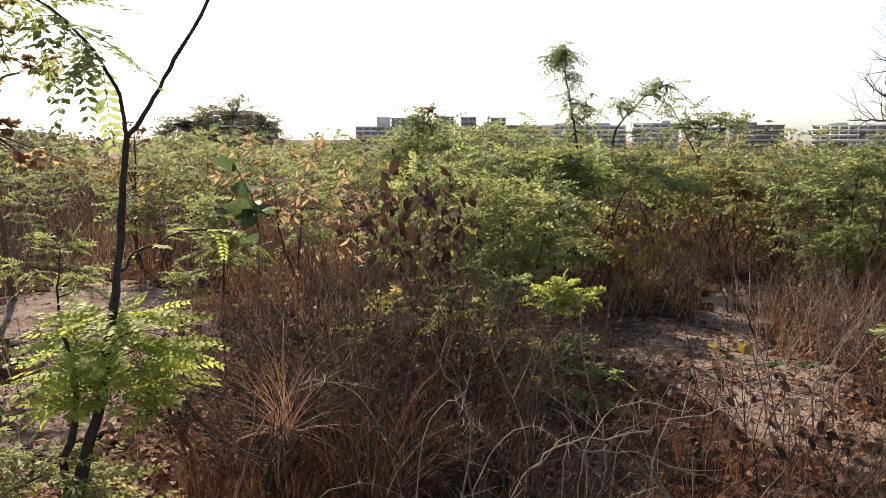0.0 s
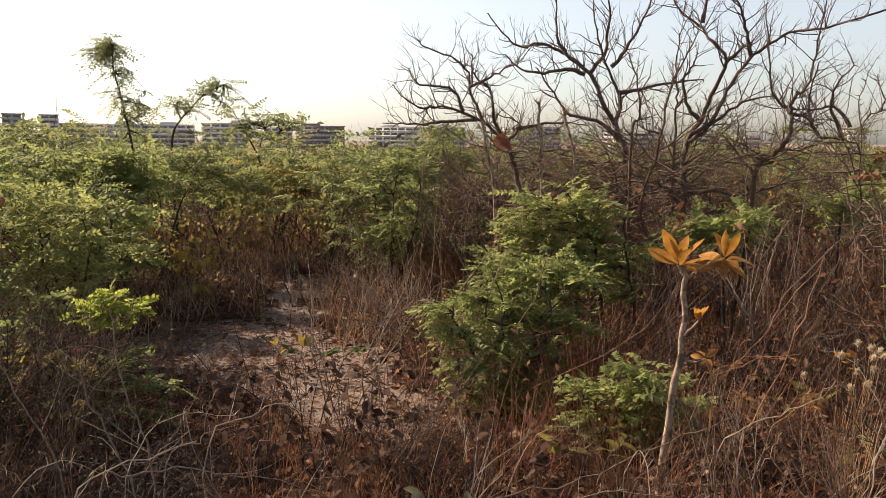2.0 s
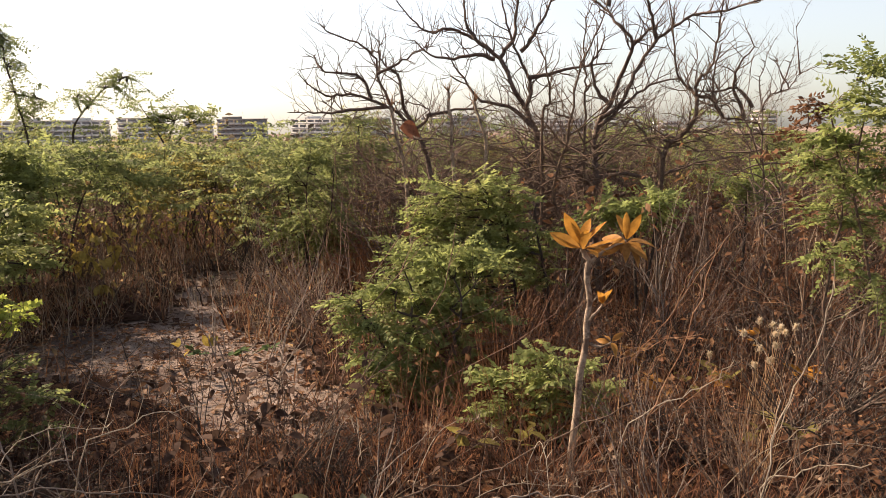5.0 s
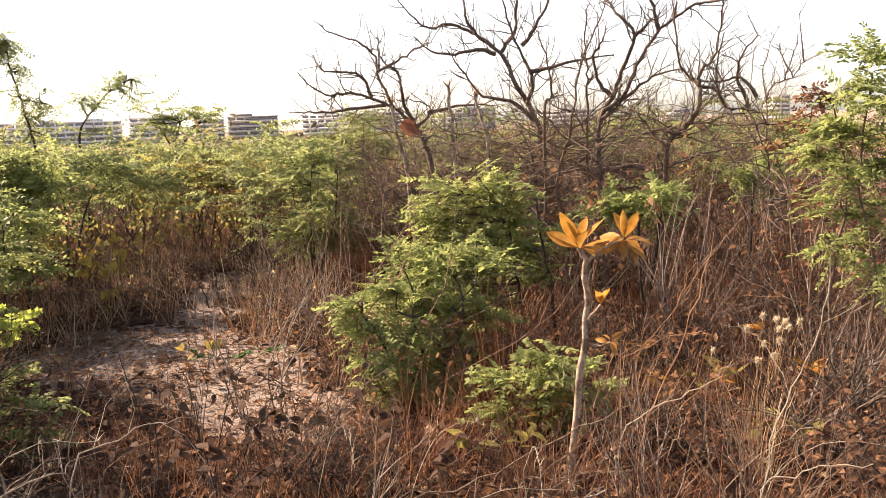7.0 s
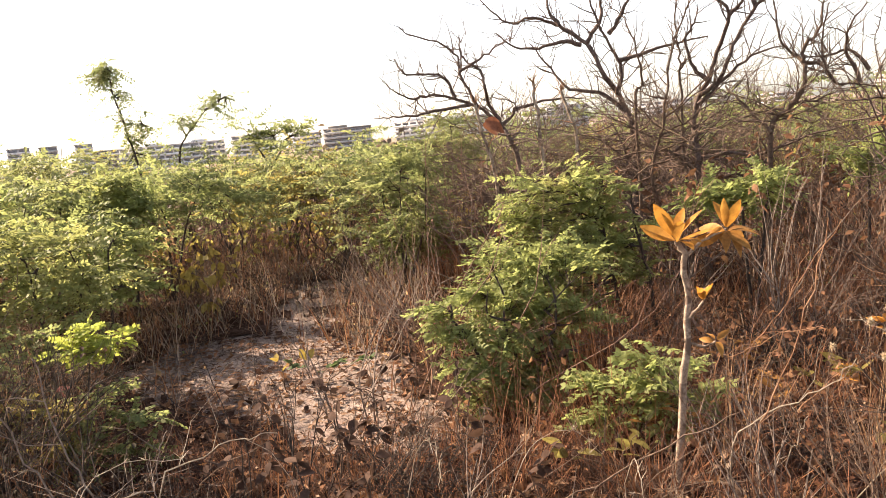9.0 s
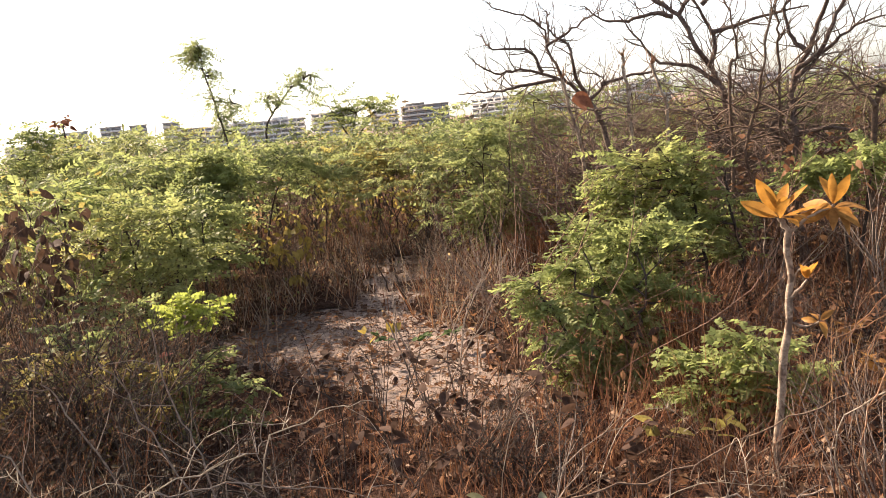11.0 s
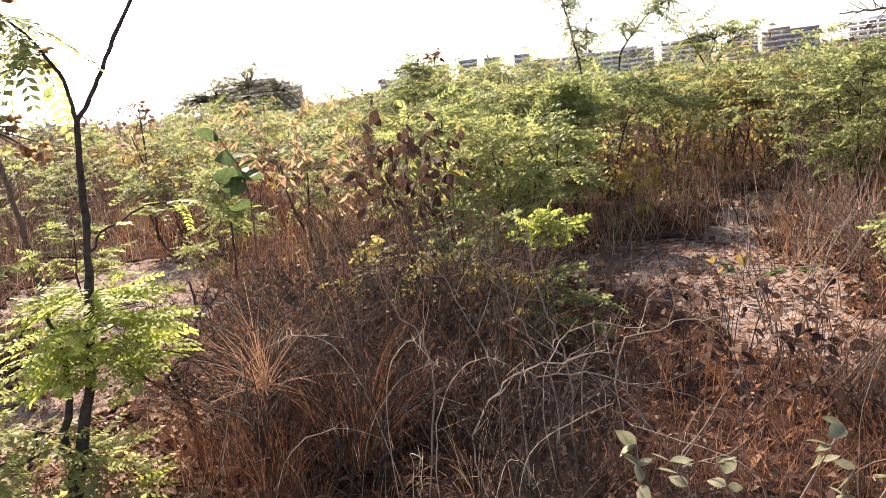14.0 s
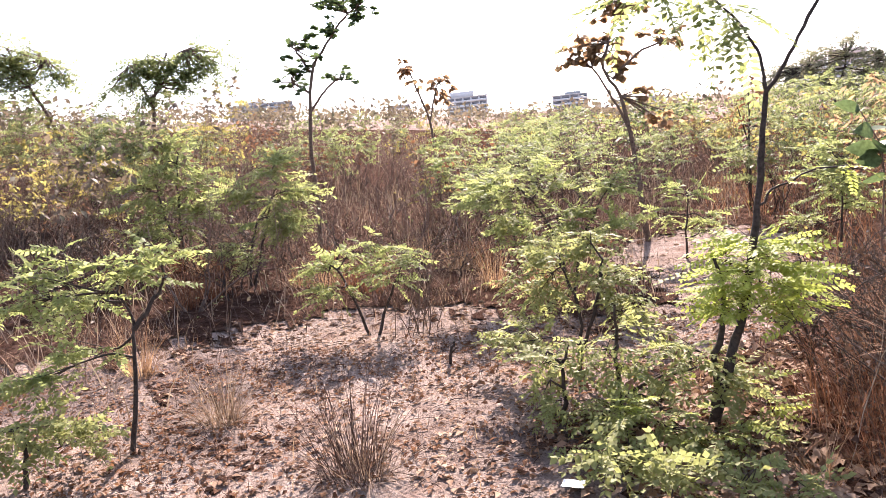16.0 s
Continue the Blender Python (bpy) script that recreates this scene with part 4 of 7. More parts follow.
near_shrub(-8.0, 4.0, -59.9, [[(0, -0.05), (0.05, 0.7), (0.1, 1.2)], [(0.05, 0), (-0.1, 0.6), (-0.15, 1.0)]],
           [(0, 1.2, 0, 0.32, 8), (-0.32, 0.95, 0, 0.3, 8), (0.32, 0.95, 0, 0.3, 8), (-0.2, 0.6, -0.1, 0.34, 8), (0.28, 0.6, -0.1, 0.3, 7), (0.1, 1.42, 0, 0.22, 6), (-0.4, 0.4, 0, 0.25, 4)], "bushy green shrub with fine feather leaves", 117, LEAF_LIME, (0.22, 8, 0.042, 0.022), joined=True, per=11)
near_shrub(-6.75, 3.99, -55.5, [[(0, -0.05), (0.09, 0.5), (0.4, 1.0)], [(0.03, 0), (0.2, 0.5), (0.3, 0.8)]],
           [(0.35, 1.2, 0, 0.28, 9), (0.1, 0.95, 0, 0.26, 7), (0.52, 0.92, 0, 0.26, 8), (0.25, 0.65, -0.1, 0.28, 7), (-0.1, 0.35, -0.1, 0.25, 5), (0.5, 0.6, 0, 0.2, 4)], "green shrub with drooping fine feather leaves", 118, LEAF_LIME, (0.22, 8, 0.042, 0.022), joined=True, per=11)
near_shrub(-4.5, 3.5, -52, [[(0, -0.05), (-0.1, 0.3), (-0.2, 0.55)], [(0.05, -0.05), (0.2, 0.3), (0.3, 0.5)]], [(-0.35, 0.62, 0, 0.2, 5), (0.0, 0.7, 0, 0.2, 5), (0.35, 0.6, 0, 0.2, 5), (0.15, 0.45, -0.1, 0.2, 4), (-0.2, 0.42, -0.1, 0.18, 4)],
           "thin yellow-green feather-leaved shrub over brown twigs", 109, LEAF_LIME, joined=True, per=7)
for k, (x, y, h, m) in enumerate([(-13.4, 4.7, 2.0, LEAF_GREEN), (-12.6, 5.4, 1.8, LEAF_GREEN), (-12.2, 6.6, 2.0, LEAF_OLIVE), (-11.2, 5.3, 1.3, LEAF_GREEN), (-14.2, 3.9, 1.9, LEAF_GREEN), (-9.9, 3.9, 1.2, LEAF_OLIVE)]):
    green_shrub(x, y, h, 0.7, m, "leafy green shrub on the western rise" if m is LEAF_GREEN else "yellowing leafy shrub on the western rise", 620 + k, wood_material=BARK_BROWN, leaves=230)
near_shrub(4.01, 4.30, 40.3, [[(-0.0, -0.05), (-0.05, 0.33), (-0.09, 0.58), (-0.12, 0.82), (-0.15, 1.02)], [(0.2, -0.05), (0.16, 0.49), (0.09, 0.85), (0.08, 1.05)]],
           [(-0.64, 1.14, -0.1, 0.15, 9), (-0.38, 1.18, 0, 0.15, 9), (-0.13, 1.15, 0, 0.11, 9), (-0.65, 0.92, -0.2, 0.15, 9), (-0.39, 0.93, -0.1, 0.16, 9), (-0.14, 0.96, 0, 0.11, 9), (-0.74, 0.72, -0.3, 0.13, 9), (-0.49, 0.69, -0.2, 0.15, 9), (-0.25, 0.66, 0, 0.11, 9), (0.01, 0.66, 0.1, 0.09, 9), (-0.92, 0.46, -0.5, 0.15, 9), (-0.66, 0.46, -0.3, 0.15, 9), (-0.42, 0.41, -0.2, 0.13, 9), (0.06, 0.51, 0.1, 0.08, 6),
            (-0.52, 1.04, -0.1, 0.16, 8), (-0.26, 1.06, 0, 0.15, 8), (-0.56, 0.82, -0.2, 0.16, 8), (-0.3, 0.8, -0.1, 0.15, 8), (-0.1, 0.8, 0.05, 0.12, 7), (-0.78, 0.58, -0.4, 0.15, 8), (-0.52, 0.56, -0.25, 0.16, 8), (-0.3, 0.53, -0.1, 0.13, 7), (-0.78, 0.34, -0.45, 0.14, 7), (-0.52, 0.3, -0.3, 0.14, 7), (0.14, 0.84, 0.1, 0.1, 5)],
           "bushy bright green shrub with fine feather leaves and dark stems", 119, LEAF_LIME, FINE, per=6, loose=1.25)
near_shrub(2.81, 3.82, 32.3, [[(-0.0, -0.05), (-0.02, 0.29), (-0.07, 0.52)], [(0.03, -0.05), (0.15, 0.31), (0.22, 0.5)], [(-0.02, -0.05), (-0.21, 0.3), (-0.29, 0.47)]],
           [(-0.1, 0.84, 0.3, 0.14, 8), (0.15, 0.86, 0.35, 0.14, 8), (0.38, 0.8, 0.35, 0.12, 7), (-0.19, 0.61, 0.2, 0.09, 9), (0.03, 0.57, 0.2, 0.1, 9), (0.22, 0.54, 0.2, 0.09, 9), (-0.29, 0.47, 0, 0.08, 9), (-0.07, 0.41, 0, 0.12, 9), (0.17, 0.38, 0.1, 0.1, 9), (-0.27, 0.29, -0.1, 0.09, 9), (-0.05, 0.22, -0.1, 0.12, 9), (0.19, 0.21, 0, 0.09, 9), (-0.16, 0.1, -0.1, 0.09, 9), (0.07, 0.1, -0.1, 0.08, 9), (-0.41, 0.59, 0.1, 0.08, 6), (0.38, 0.46, 0.2, 0.08, 6)],
           "low spreading bright green shrub with fine feather leaves", 120, LEAF_LIME, FINE, per=6, joined=True, loose=1.25)
near_shrub(2.95, 2.98, 41.7, [[(0, -0.05), (0.04, 0.2), (0.08, 0.34)], [(0.02, 0), (-0.08, 0.18), (-0.14, 0.28)], [(0.02, 0), (0.14, 0.16), (0.24, 0.26)]], [(0.05, 0.42, 0, 0.12, 6), (-0.16, 0.32, 0, 0.13, 6), (0.22, 0.34, 0, 0.13, 6), (-0.06, 0.24, -0.05, 0.13, 5), (0.14, 0.22, -0.08, 0.13, 5), (-0.22, 0.16, -0.05, 0.12, 4)],
           "small bright green feather-leaved seedling beside the yellow sapling", 121, LEAF_LIME, (0.17, 7, 0.042, 0.024), r=0.007, per=5)
MID = (0.25, 8, 0.045, 0.025)
near_shrub(0.76, 8.75, 2.2, [[(-0.05, -0.05), (0.03, 0.98), (0.06, 1.43)], [(-0.03, -0.05), (0.25, 1.01), (0.42, 1.4)]],
           [(-0.19, 1.35, 0.1, 0.21, 8), (0.14, 1.43, -0.0, 0.24, 8), (0.47, 1.36, -0.16, 0.21, 8), (-0.05, 1.22, 0.02, 0.24, 8), (0.27, 1.15, -0.1, 0.24, 8), (0.59, 1.2, 0.01, 0.14, 8)],
           "dense dark green feather-leaved shrub with a flat head", 701, LEAF_GREEN, MID, per=5, joined=True)
near_shrub(0.97, 7.14, 4.4, [[(-0.02, -0.05), (0.05, 0.61), (0.08, 0.9)], [(-0.01, -0.05), (-0.12, 0.64), (-0.16, 0.84)]],
           [(-0.04, 0.99, 0.11, 0.18, 8), (0.23, 0.93, 0.12, 0.15, 8), (-0.17, 0.76, -0.15, 0.18, 8), (0.1, 0.7, 0.16, 0.2, 8), (0.27, 0.58, 0.13, 0.13, 8), (-0.06, 0.53, 0.13, 0.15, 8)],
           "leafy yellow-green shrub with layered feather leaves", 702, LEAF_LIME, MID, per=5, joined=True)
near_shrub(-0.43, 9.32, -5.4, [[(-0.06, -0.05), (0.04, 1.44), (0.12, 1.78)]],
           [(0.08, 1.87, -0.18, 0.19, 8), (0.24, 1.68, -0.14, 0.19, 8), (-0.03, 1.65, 0.19, 0.22, 8), (0.15, 1.46, -0.1, 0.26, 8), (-0.16, 1.47, -0.17, 0.19, 8), (0.34, 1.53, -0.16, 0.13, 8)],
           "upright green feather-leaved shrub with an airy top", 703, LEAF_GREEN, MID, per=5, joined=True)
near_shrub(0.04, 6.94, -3.3, [[(-0.02, -0.05), (0.0, 0.88), (-0.03, 1.19)], [(-0.0, -0.05), (0.2, 0.8), (0.35, 0.96)], [(-0.02, -0.05), (-0.15, 0.9), (-0.29, 1.05)]],
           [(-0.25, 1.25, 0.14, 0.17, 6), (-0.01, 1.28, -0.05, 0.2, 6), (0.22, 1.2, 0.1, 0.17, 6), (0.45, 1.04, -0.08, 0.17, 6), (-0.22, 1.0, -0.05, 0.2, 6), (0.06, 0.96, 0.16, 0.22, 6), (0.33, 0.83, -0.07, 0.17, 6), (-0.4, 0.85, 0.16, 0.17, 6), (-0.1, 0.74, -0.13, 0.2, 6), (0.18, 0.67, -0.06, 0.15, 6)],
           "broad yellow-green shrub with layered feather leaves", 704, LEAF_LIME, MID, per=5, joined=True)
near_shrub(1.83, 9.35, 8.7, [[(-0.03, -0.05), (0.03, 0.8), (-0.06, 1.32)], [(-0.01, -0.05), (0.22, 0.78), (0.44, 1.27)]],
           [(-0.02, 1.35, 0.11, 0.19, 8), (0.33, 1.38, -0.2, 0.23, 8), (0.67, 1.28, -0.08, 0.19, 8), (0.1, 1.11, -0.03, 0.23, 8), (0.48, 1.07, -0.08, 0.23, 8), (0.81, 1.1, 0.19, 0.13, 8)],
           "green feather-leaved shrub with thin dark forked stems", 705, LEAF_GREEN, MID, per=5, joined=True)
near_shrub(4.61, 9.24, 24.7, [[(0.02, -0.05), (0.04, 0.8), (-0.01, 1.23)]],
           [(0.01, 1.4, 0.05, 0.21, 8), (-0.28, 1.29, 0.15, 0.21, 8), (0.31, 1.27, -0.09, 0.21, 8), (-0.17, 1.03, 0.07, 0.25, 8), (0.19, 1.0, 0.0, 0.25, 8), (0.34, 0.77, 0.02, 0.18, 8), (-0.05, 0.74, -0.15, 0.18, 8)],
           "small green tree with layered feather leaves and a dark stem", 706, LEAF_GREEN, MID, per=5, joined=True)
near_shrub(4.04, 7.96, 24.8, [[(0.01, -0.05), (0.03, 0.35), (0.04, 0.54)], [(0.01, -0.05), (0.21, 0.33), (0.31, 0.51)]],
           [(-0.21, 0.56, -0.19, 0.14, 8), (0.1, 0.56, 0.05, 0.17, 8), (0.38, 0.57, -0.07, 0.14, 8), (-0.1, 0.36, 0.1, 0.17, 8), (0.24, 0.36, -0.01, 0.14, 8)],
           "low green feather-leaved shrub beside red grass", 707, LEAF_LIME, MID, per=5, joined=True)
near_shrub(5.74, 9.79, 28.9, [[(-0.0, -0.05), (0.03, 1.12), (0.04, 1.65)]],
           [(-0.11, 1.7, -0.15, 0.23, 8), (0.23, 1.7, 0.14, 0.24, 8), (0.02, 1.46, 0.13, 0.24, 8), (-0.29, 1.41, 0.06, 0.2, 8), (0.32, 1.39, -0.08, 0.2, 8), (-0.11, 1.17, -0.06, 0.2, 8)],
           "green feather-leaved shrub under bare branches", 708, LEAF_GREEN, MID, per=5, joined=True)
near_shrub(3.82, 10.62, 17.9, [[(-0.02, -0.05), (0.1, 0.61), (0.19, 1.15)]],
           [(0.04, 1.16, 0.01, 0.2, 8), (0.39, 1.17, -0.09, 0.24, 8), (0.17, 0.92, -0.1, 0.24, 8), (0.56, 0.92, -0.13, 0.2, 8), (-0.14, 0.95, -0.0, 0.16, 8)],
           "olive feather-leaved shrub with thin stems", 709, LEAF_OLIVE, MID, per=5, joined=True)
near_shrub(0.41, 10.66, -0.1, [[(-0.01, -0.05), (0.14, 1.24), (0.23, 1.64)]],
           [(0.14, 1.68, -0.05, 0.17, 8), (0.39, 1.59, 0.02, 0.19, 8), (0.21, 1.47, 0.08, 0.19, 8), (-0.07, 1.57, -0.02, 0.19, 8), (-0.3, 1.52, 0.01, 0.23, 8), (-0.58, 1.32, -0.07, 0.23, 8)],
           "green feather-leaved shrub with thin dark stems", 710, LEAF_GREEN, MID, per=5, joined=True)
near_shrub(3.89, 7.62, 26.1, [[(-0.0, -0.05), (0.01, 0.61), (0.03, 1.03)], [(0.01, -0.05), (0.24, 0.61), (0.3, 0.97)]],
           [(-0.17, 1.38, 0.05, 0.2, 8), (0.12, 1.41, -0.04, 0.2, 8), (0.36, 1.27, -0.03, 0.17, 8), (-0.08, 1.15, -0.11, 0.2, 8), (0.21, 1.03, 0.13, 0.2, 8), (0.0, 0.73, -0.11, 0.17, 8), (0.3, 0.67, -0.09, 0.14, 8)],
           "green feather-leaved shrub with dark upright stems", 711, LEAF_GREEN, MID, per=5, joined=True)
near_shrub(4.51, 2.39, 61.9, [[(0.1, -0.05), (0.02, 0.6), (0.09, 1.18), (0.0, 1.64)], [(0.16, -0.05), (0.24, 0.7), (0.14, 1.19), (0.18, 1.78)], [(0.2, -0.05), (0.33, 0.6), (0.36, 1.1), (0.46, 1.5)]],
           [(0.18, 1.9, 0.0, 0.08, 6), (0.08, 1.7, 0.04, 0.1, 6), (0.22, 1.65, -0.08, 0.1, 6), (-0.02, 1.52, 0.17, 0.1, 6), (0.14, 1.46, 0.09, 0.12, 6), (-0.04, 1.38, 0.1, 0.09, 5), (0.1, 1.28, -0.02, 0.12, 5), (0.26, 1.28, 0.13, 0.1, 5), (0.04, 1.11, 0.09, 0.1, 4), (0.22, 1.06, 0.04, 0.1, 4), (0.02, 0.9, 0.0, 0.1, 3), (0.2, 0.82, 0.1, 0.12, 3), (0.45, 1.55, 0.0, 0.14, 6), (0.5, 1.3, 0.05, 0.14, 5), (0.42, 1.05, 0.0, 0.12, 4), (0.34, 0.7, 0.0, 0.12, 3)],
           "tall green feather-leaved shrub with thin brown stems", 122, LEAF_LIME, FINE, per=7, joined=True, wood_material=BARK_BROWN, r=0.011)
near_shrub(5.04, 2.82, 60.8, [[(0.0, -0.05), (0.04, 0.7), (-0.03, 1.3), (0.0, 1.66)], [(0.06, -0.05), (-0.08, 0.6), (-0.12, 1.1), (-0.2, 1.35)]],
           [(0.0, 1.72, 0, 0.07, 5), (0.06, 1.62, 0, 0.07, 5), (-0.06, 1.55, 0, 0.08, 5), (-0.18, 1.38, 0, 0.07, 3), (0.0, 1.36, 0, 0.08, 3), (-0.1, 1.1, 0, 0.08, 3), (0.02, 1.0, 0, 0.08, 3)],
           "thin shrub with withered reddish brown leaves", 126, LEAF_BROWN, (0.09, 4, 0.045, 0.028), per=3, joined=True, wood_material=BARK_BROWN, r=0.008, name="withered_shrub")
near_shrub(5.02, 4.13, 50.0, [[(0.01, -0.05), (-0.04, 0.82), (-0.09, 0.95)], [(0.02, -0.05), (0.12, 0.83), (0.16, 0.96)]],
           [(-0.27, 0.97, -0.18, 0.1, 8), (-0.05, 1.02, -0.17, 0.12, 8), (0.15, 1.03, -0.04, 0.1, 8), (-0.15, 0.88, -0.16, 0.09, 8), (0.08, 0.89, 0.16, 0.1, 8)],
           "green feather-leaved shrub under bare branches", 123, LEAF_LIME, MID, per=5, joined=True)
near_shrub(6.45, 4.21, 56.6, [[(0.01, -0.05), (0.04, 0.98), (0.05, 1.13)]],
           [(-0.06, 1.1, -0.08, 0.12, 8), (0.16, 1.19, -0.0, 0.12, 8), (0.06, 1.01, -0.17, 0.12, 8)],
           "small green shrub among bare twigs", 712, LEAF_LIME, MID, per=5, joined=True)
near_shrub(1.30, 8.50, 7.5, [[(0.04, -0.05), (0.12, 0.92), (0.09, 1.35)]],
           [(-0.0, 1.4, -0.04, 0.2, 8), (0.23, 1.35, -0.09, 0.2, 8), (-0.11, 1.19, -0.01, 0.2, 8), (0.13, 1.14, -0.04, 0.2, 8), (0.32, 1.19, -0.17, 0.17, 8), (-0.07, 0.93, 0.17, 0.17, 8), (0.16, 0.87, -0.02, 0.17, 8)],
           "green feather-leaved shrub below the slender trees", 713, LEAF_LIME, MID, per=5, joined=True)
near_shrub(0.5, 6.2, 4, [[(0, -0.05), (-0.02, 0.5), (-0.05, 1.0)], [(0.05, -0.05), (0.2, 0.5), (0.3, 0.9)]],
           [(-0.1, 1.2, 0, 0.24, 7), (0.25, 1.1, 0, 0.24, 7), (-0.35, 0.98, 0, 0.22, 7), (0.05, 0.9, -0.1, 0.26, 7), (0.42, 0.82, -0.1, 0.22, 6), (-0.2, 0.68, -0.15, 0.26, 7), (0.25, 0.6, -0.2, 0.26, 7), (0.0, 0.45, -0.2, 0.24, 6)],
           "ferny yellow-green shrub behind the brown thicket", 141, LEAF_YOUNG, (0.25, 8, 0.045, 0.025), joined=True, per=6)
for k, (x, y, az, h, sp, n) in enumerate([(0.75, 7.6, 6, 1.25, 0.5, 8), (-0.3, 7.6, -3, 1.35, 0.55, 8), (4.2, 8.2, 27, 1.3, 0.6, 9), (1.35, 8.7, 9, 1.4, 0.6, 9), (5.0, 7.3, 34, 1.15, 0.5, 8), (-1.6, 8.6, -10, 1.3, 0.6, 8)]):
    near_shrub(x, y, az, [[(0, -0.05), (0.05, h * 0.45), (0.1, h * 0.85)], [(0.04, -0.05), (-0.15, h * 0.4), (-0.2, h * 0.75)]], round_head(20 + k, h, sp, n), "spreading green feather-leaved shrub in the scrub", 124 + k, LEAF_LIME if k in (1, 3) else LEAF_GREEN, MID, joined=True, per=4)


# ---- trees that stand above the scrub ----
def open_tree(name, label, x, y, az, lines, clumps, r, leaf_material, shapes, per, seed, wood_material=BARK_DARK, size=1.0, reach=0.28, hang=0.0, group="", parts_of_leaf=False):
    """A thin tree: trunk and limbs along given lines (across, height), and clumps of leaves round twigs."""
    rng = np.random.default_rng(seed)
    ob = thing(name, x, y, label, "tree", group, turn=-az)
    ends = []
    for k, pts in enumerate(lines):
        g = Geo()
        line = stem(g, rng, [(u, 0.05 * rng.normal() * (i > 0), v) for i, (u, v) in enumerate(pts)], r * (1 if k == 0 else 0.55), r * 0.3, 7)
        part("trunk" if k == 0 else "branch", g, wood_material, ob, smooth=True)
        ends += list(line[len(line) // 2 :])
    ends, twigs, nodes = np.array(ends), Geo(), []
    for u, v, n in clumps:
        centre = np.array((u, 0, v))
        near = ends[np.argmin(((ends - centre)[:, ::2] ** 2).sum(1))]
        for _ in range(n):
            goal = centre + rng.normal(0, 1, 3) * (reach, reach, reach * 0.6)
            way = goal - near
            mid = near + way * 0.5 + rng.normal(0, 0.03, 3)
            tube(twigs, smooth_line([near, mid, goal], 2), np.linspace(r * 0.28, r * 0.1, 5), 4)
            nodes += [(goal, unit(way)), (mid + way * 0.25, unit(way))]
    tagged(part("twig_head", twigs, wood_material, ob), kind="stuff")
    p, w = sprays(rng, nodes, per, 0.3)
    w = unit(w - UP * hang * rng.uniform(0.3, 1.2, (len(w), 1)))
    part("crown", crown(rng, shapes, p, w, size * rng.uniform(0.7, 1.15, len(p)), 0.5), leaf_material, ob)
    return ob


BROAD_ROUND = [blade_leaf(0.1, 0.085, 3, 0.1, d) for d in (0.0, 0.15, 0.3)]
FERN_LONG = [light_leaf(RNG, 0.24, 8, 0.046, 0.024, d) for d in (0.2, 0.5, 0.9)]
FERN_BIG = [light_leaf(RNG, 0.27, 6, 0.062, 0.038, d) for d in (0.15, 0.4, 0.8)]
open_tree("slender_tree", "tall slender tree with tufts of green feather leaves", 2.06, 11.7, 8.8, [[(0, -0.1), (-0.01, 0.6), (-0.07, 1.27), (-0.13, 1.72), (-0.21, 2.17), (-0.29, 2.58), (-0.28, 2.84)], [(-0.21, 2.12), (-0.05, 2.1), (0.05, 2.06)]],
          [(-0.3, 2.82, 16), (-0.48, 2.74, 9), (-0.2, 2.5, 9), (-0.25, 2.2, 10), (0.02, 2.06, 12), (-0.15, 1.9, 7), (-0.1, 1.6, 7), (-0.36, 2.88, 10)], 0.026, LEAF_GREEN, FERN_LONG, 2, 131, reach=0.09, size=0.95, hang=0.35)
open_tree("slender_tree", "slender leaning tree with a tuft of green leaves", 2.64, 12.23, 12.2, [[(0, -0.1), (-0.04, 0.75), (-0.03, 1.61), (0.14, 1.94), (0.44, 2.25), (0.72, 2.4)], [(0.1, 1.9), (0.02, 2.1)]],
          [(0.65, 2.42, 12), (0.45, 2.3, 10), (0.05, 2.12, 9), (0.8, 2.2, 5), (0.2, 2.1, 5)], 0.024, LEAF_GREEN, FERN_LONG, 2, 132, reach=0.09, size=0.95, hang=0.35)
# brown instead of dark bark on the western trees stands for veiling glare
open_tree("broad_leaved_tree", "crooked dark tree with tufts of leathery green leaves", -8.06, 6.06, -50.2, [[(0, -0.1), (0.02, 0.8), (0.04, 1.32), (0.15, 2.2), (0.39, 2.58), (0.61, 2.84), (0.84, 3.0)], [(0.15, 2.25), (0.02, 2.5), (-0.05, 2.6)], [(0.08, 1.75), (0.3, 2.0), (0.5, 2.15)], [(0.1, 2.0), (-0.1, 2.15)]],
          [(0.85, 3.0, 12), (0.55, 3.08, 8), (0.38, 2.8, 6), (0.05, 2.6, 7), (0.0, 2.3, 6), (-0.12, 2.15, 6), (0.45, 2.15, 5)], 0.034, LEAF_DEEP, BROAD_ROUND, 8, 133, wood_material=BARK_BROWN, reach=0.13, size=0.85, hang=0.1)
open_tree("broad_leaved_tree", "crooked tree with large wilting reddish leaves", -4.27, 7.82, -26.7, [[(0, -0.1), (-0.05, 0.5), (-0.08, 0.89), (-0.2, 1.7), (-0.38, 2.04), (-0.26, 2.4), (-0.16, 2.75)], [(-0.1, 1.25), (-0.3, 1.7), (-0.5, 2.06)], [(-0.28, 1.9), (0.0, 2.15), (0.3, 2.25)]],
          [(-0.7, 2.22, 8), (-0.5, 2.35, 9), (-0.35, 2.2, 7), (-0.18, 2.72, 9), (0.1, 2.85, 5), (0.28, 2.3, 6), (-0.2, 2.05, 4), (0.12, 1.7, 3), (0.2, 1.35, 4)], 0.036, LEAF_RUSSET, BROAD_ROUND, 9, 134, wood_material=BARK_BROWN, reach=0.12, size=0.85, hang=0.6)
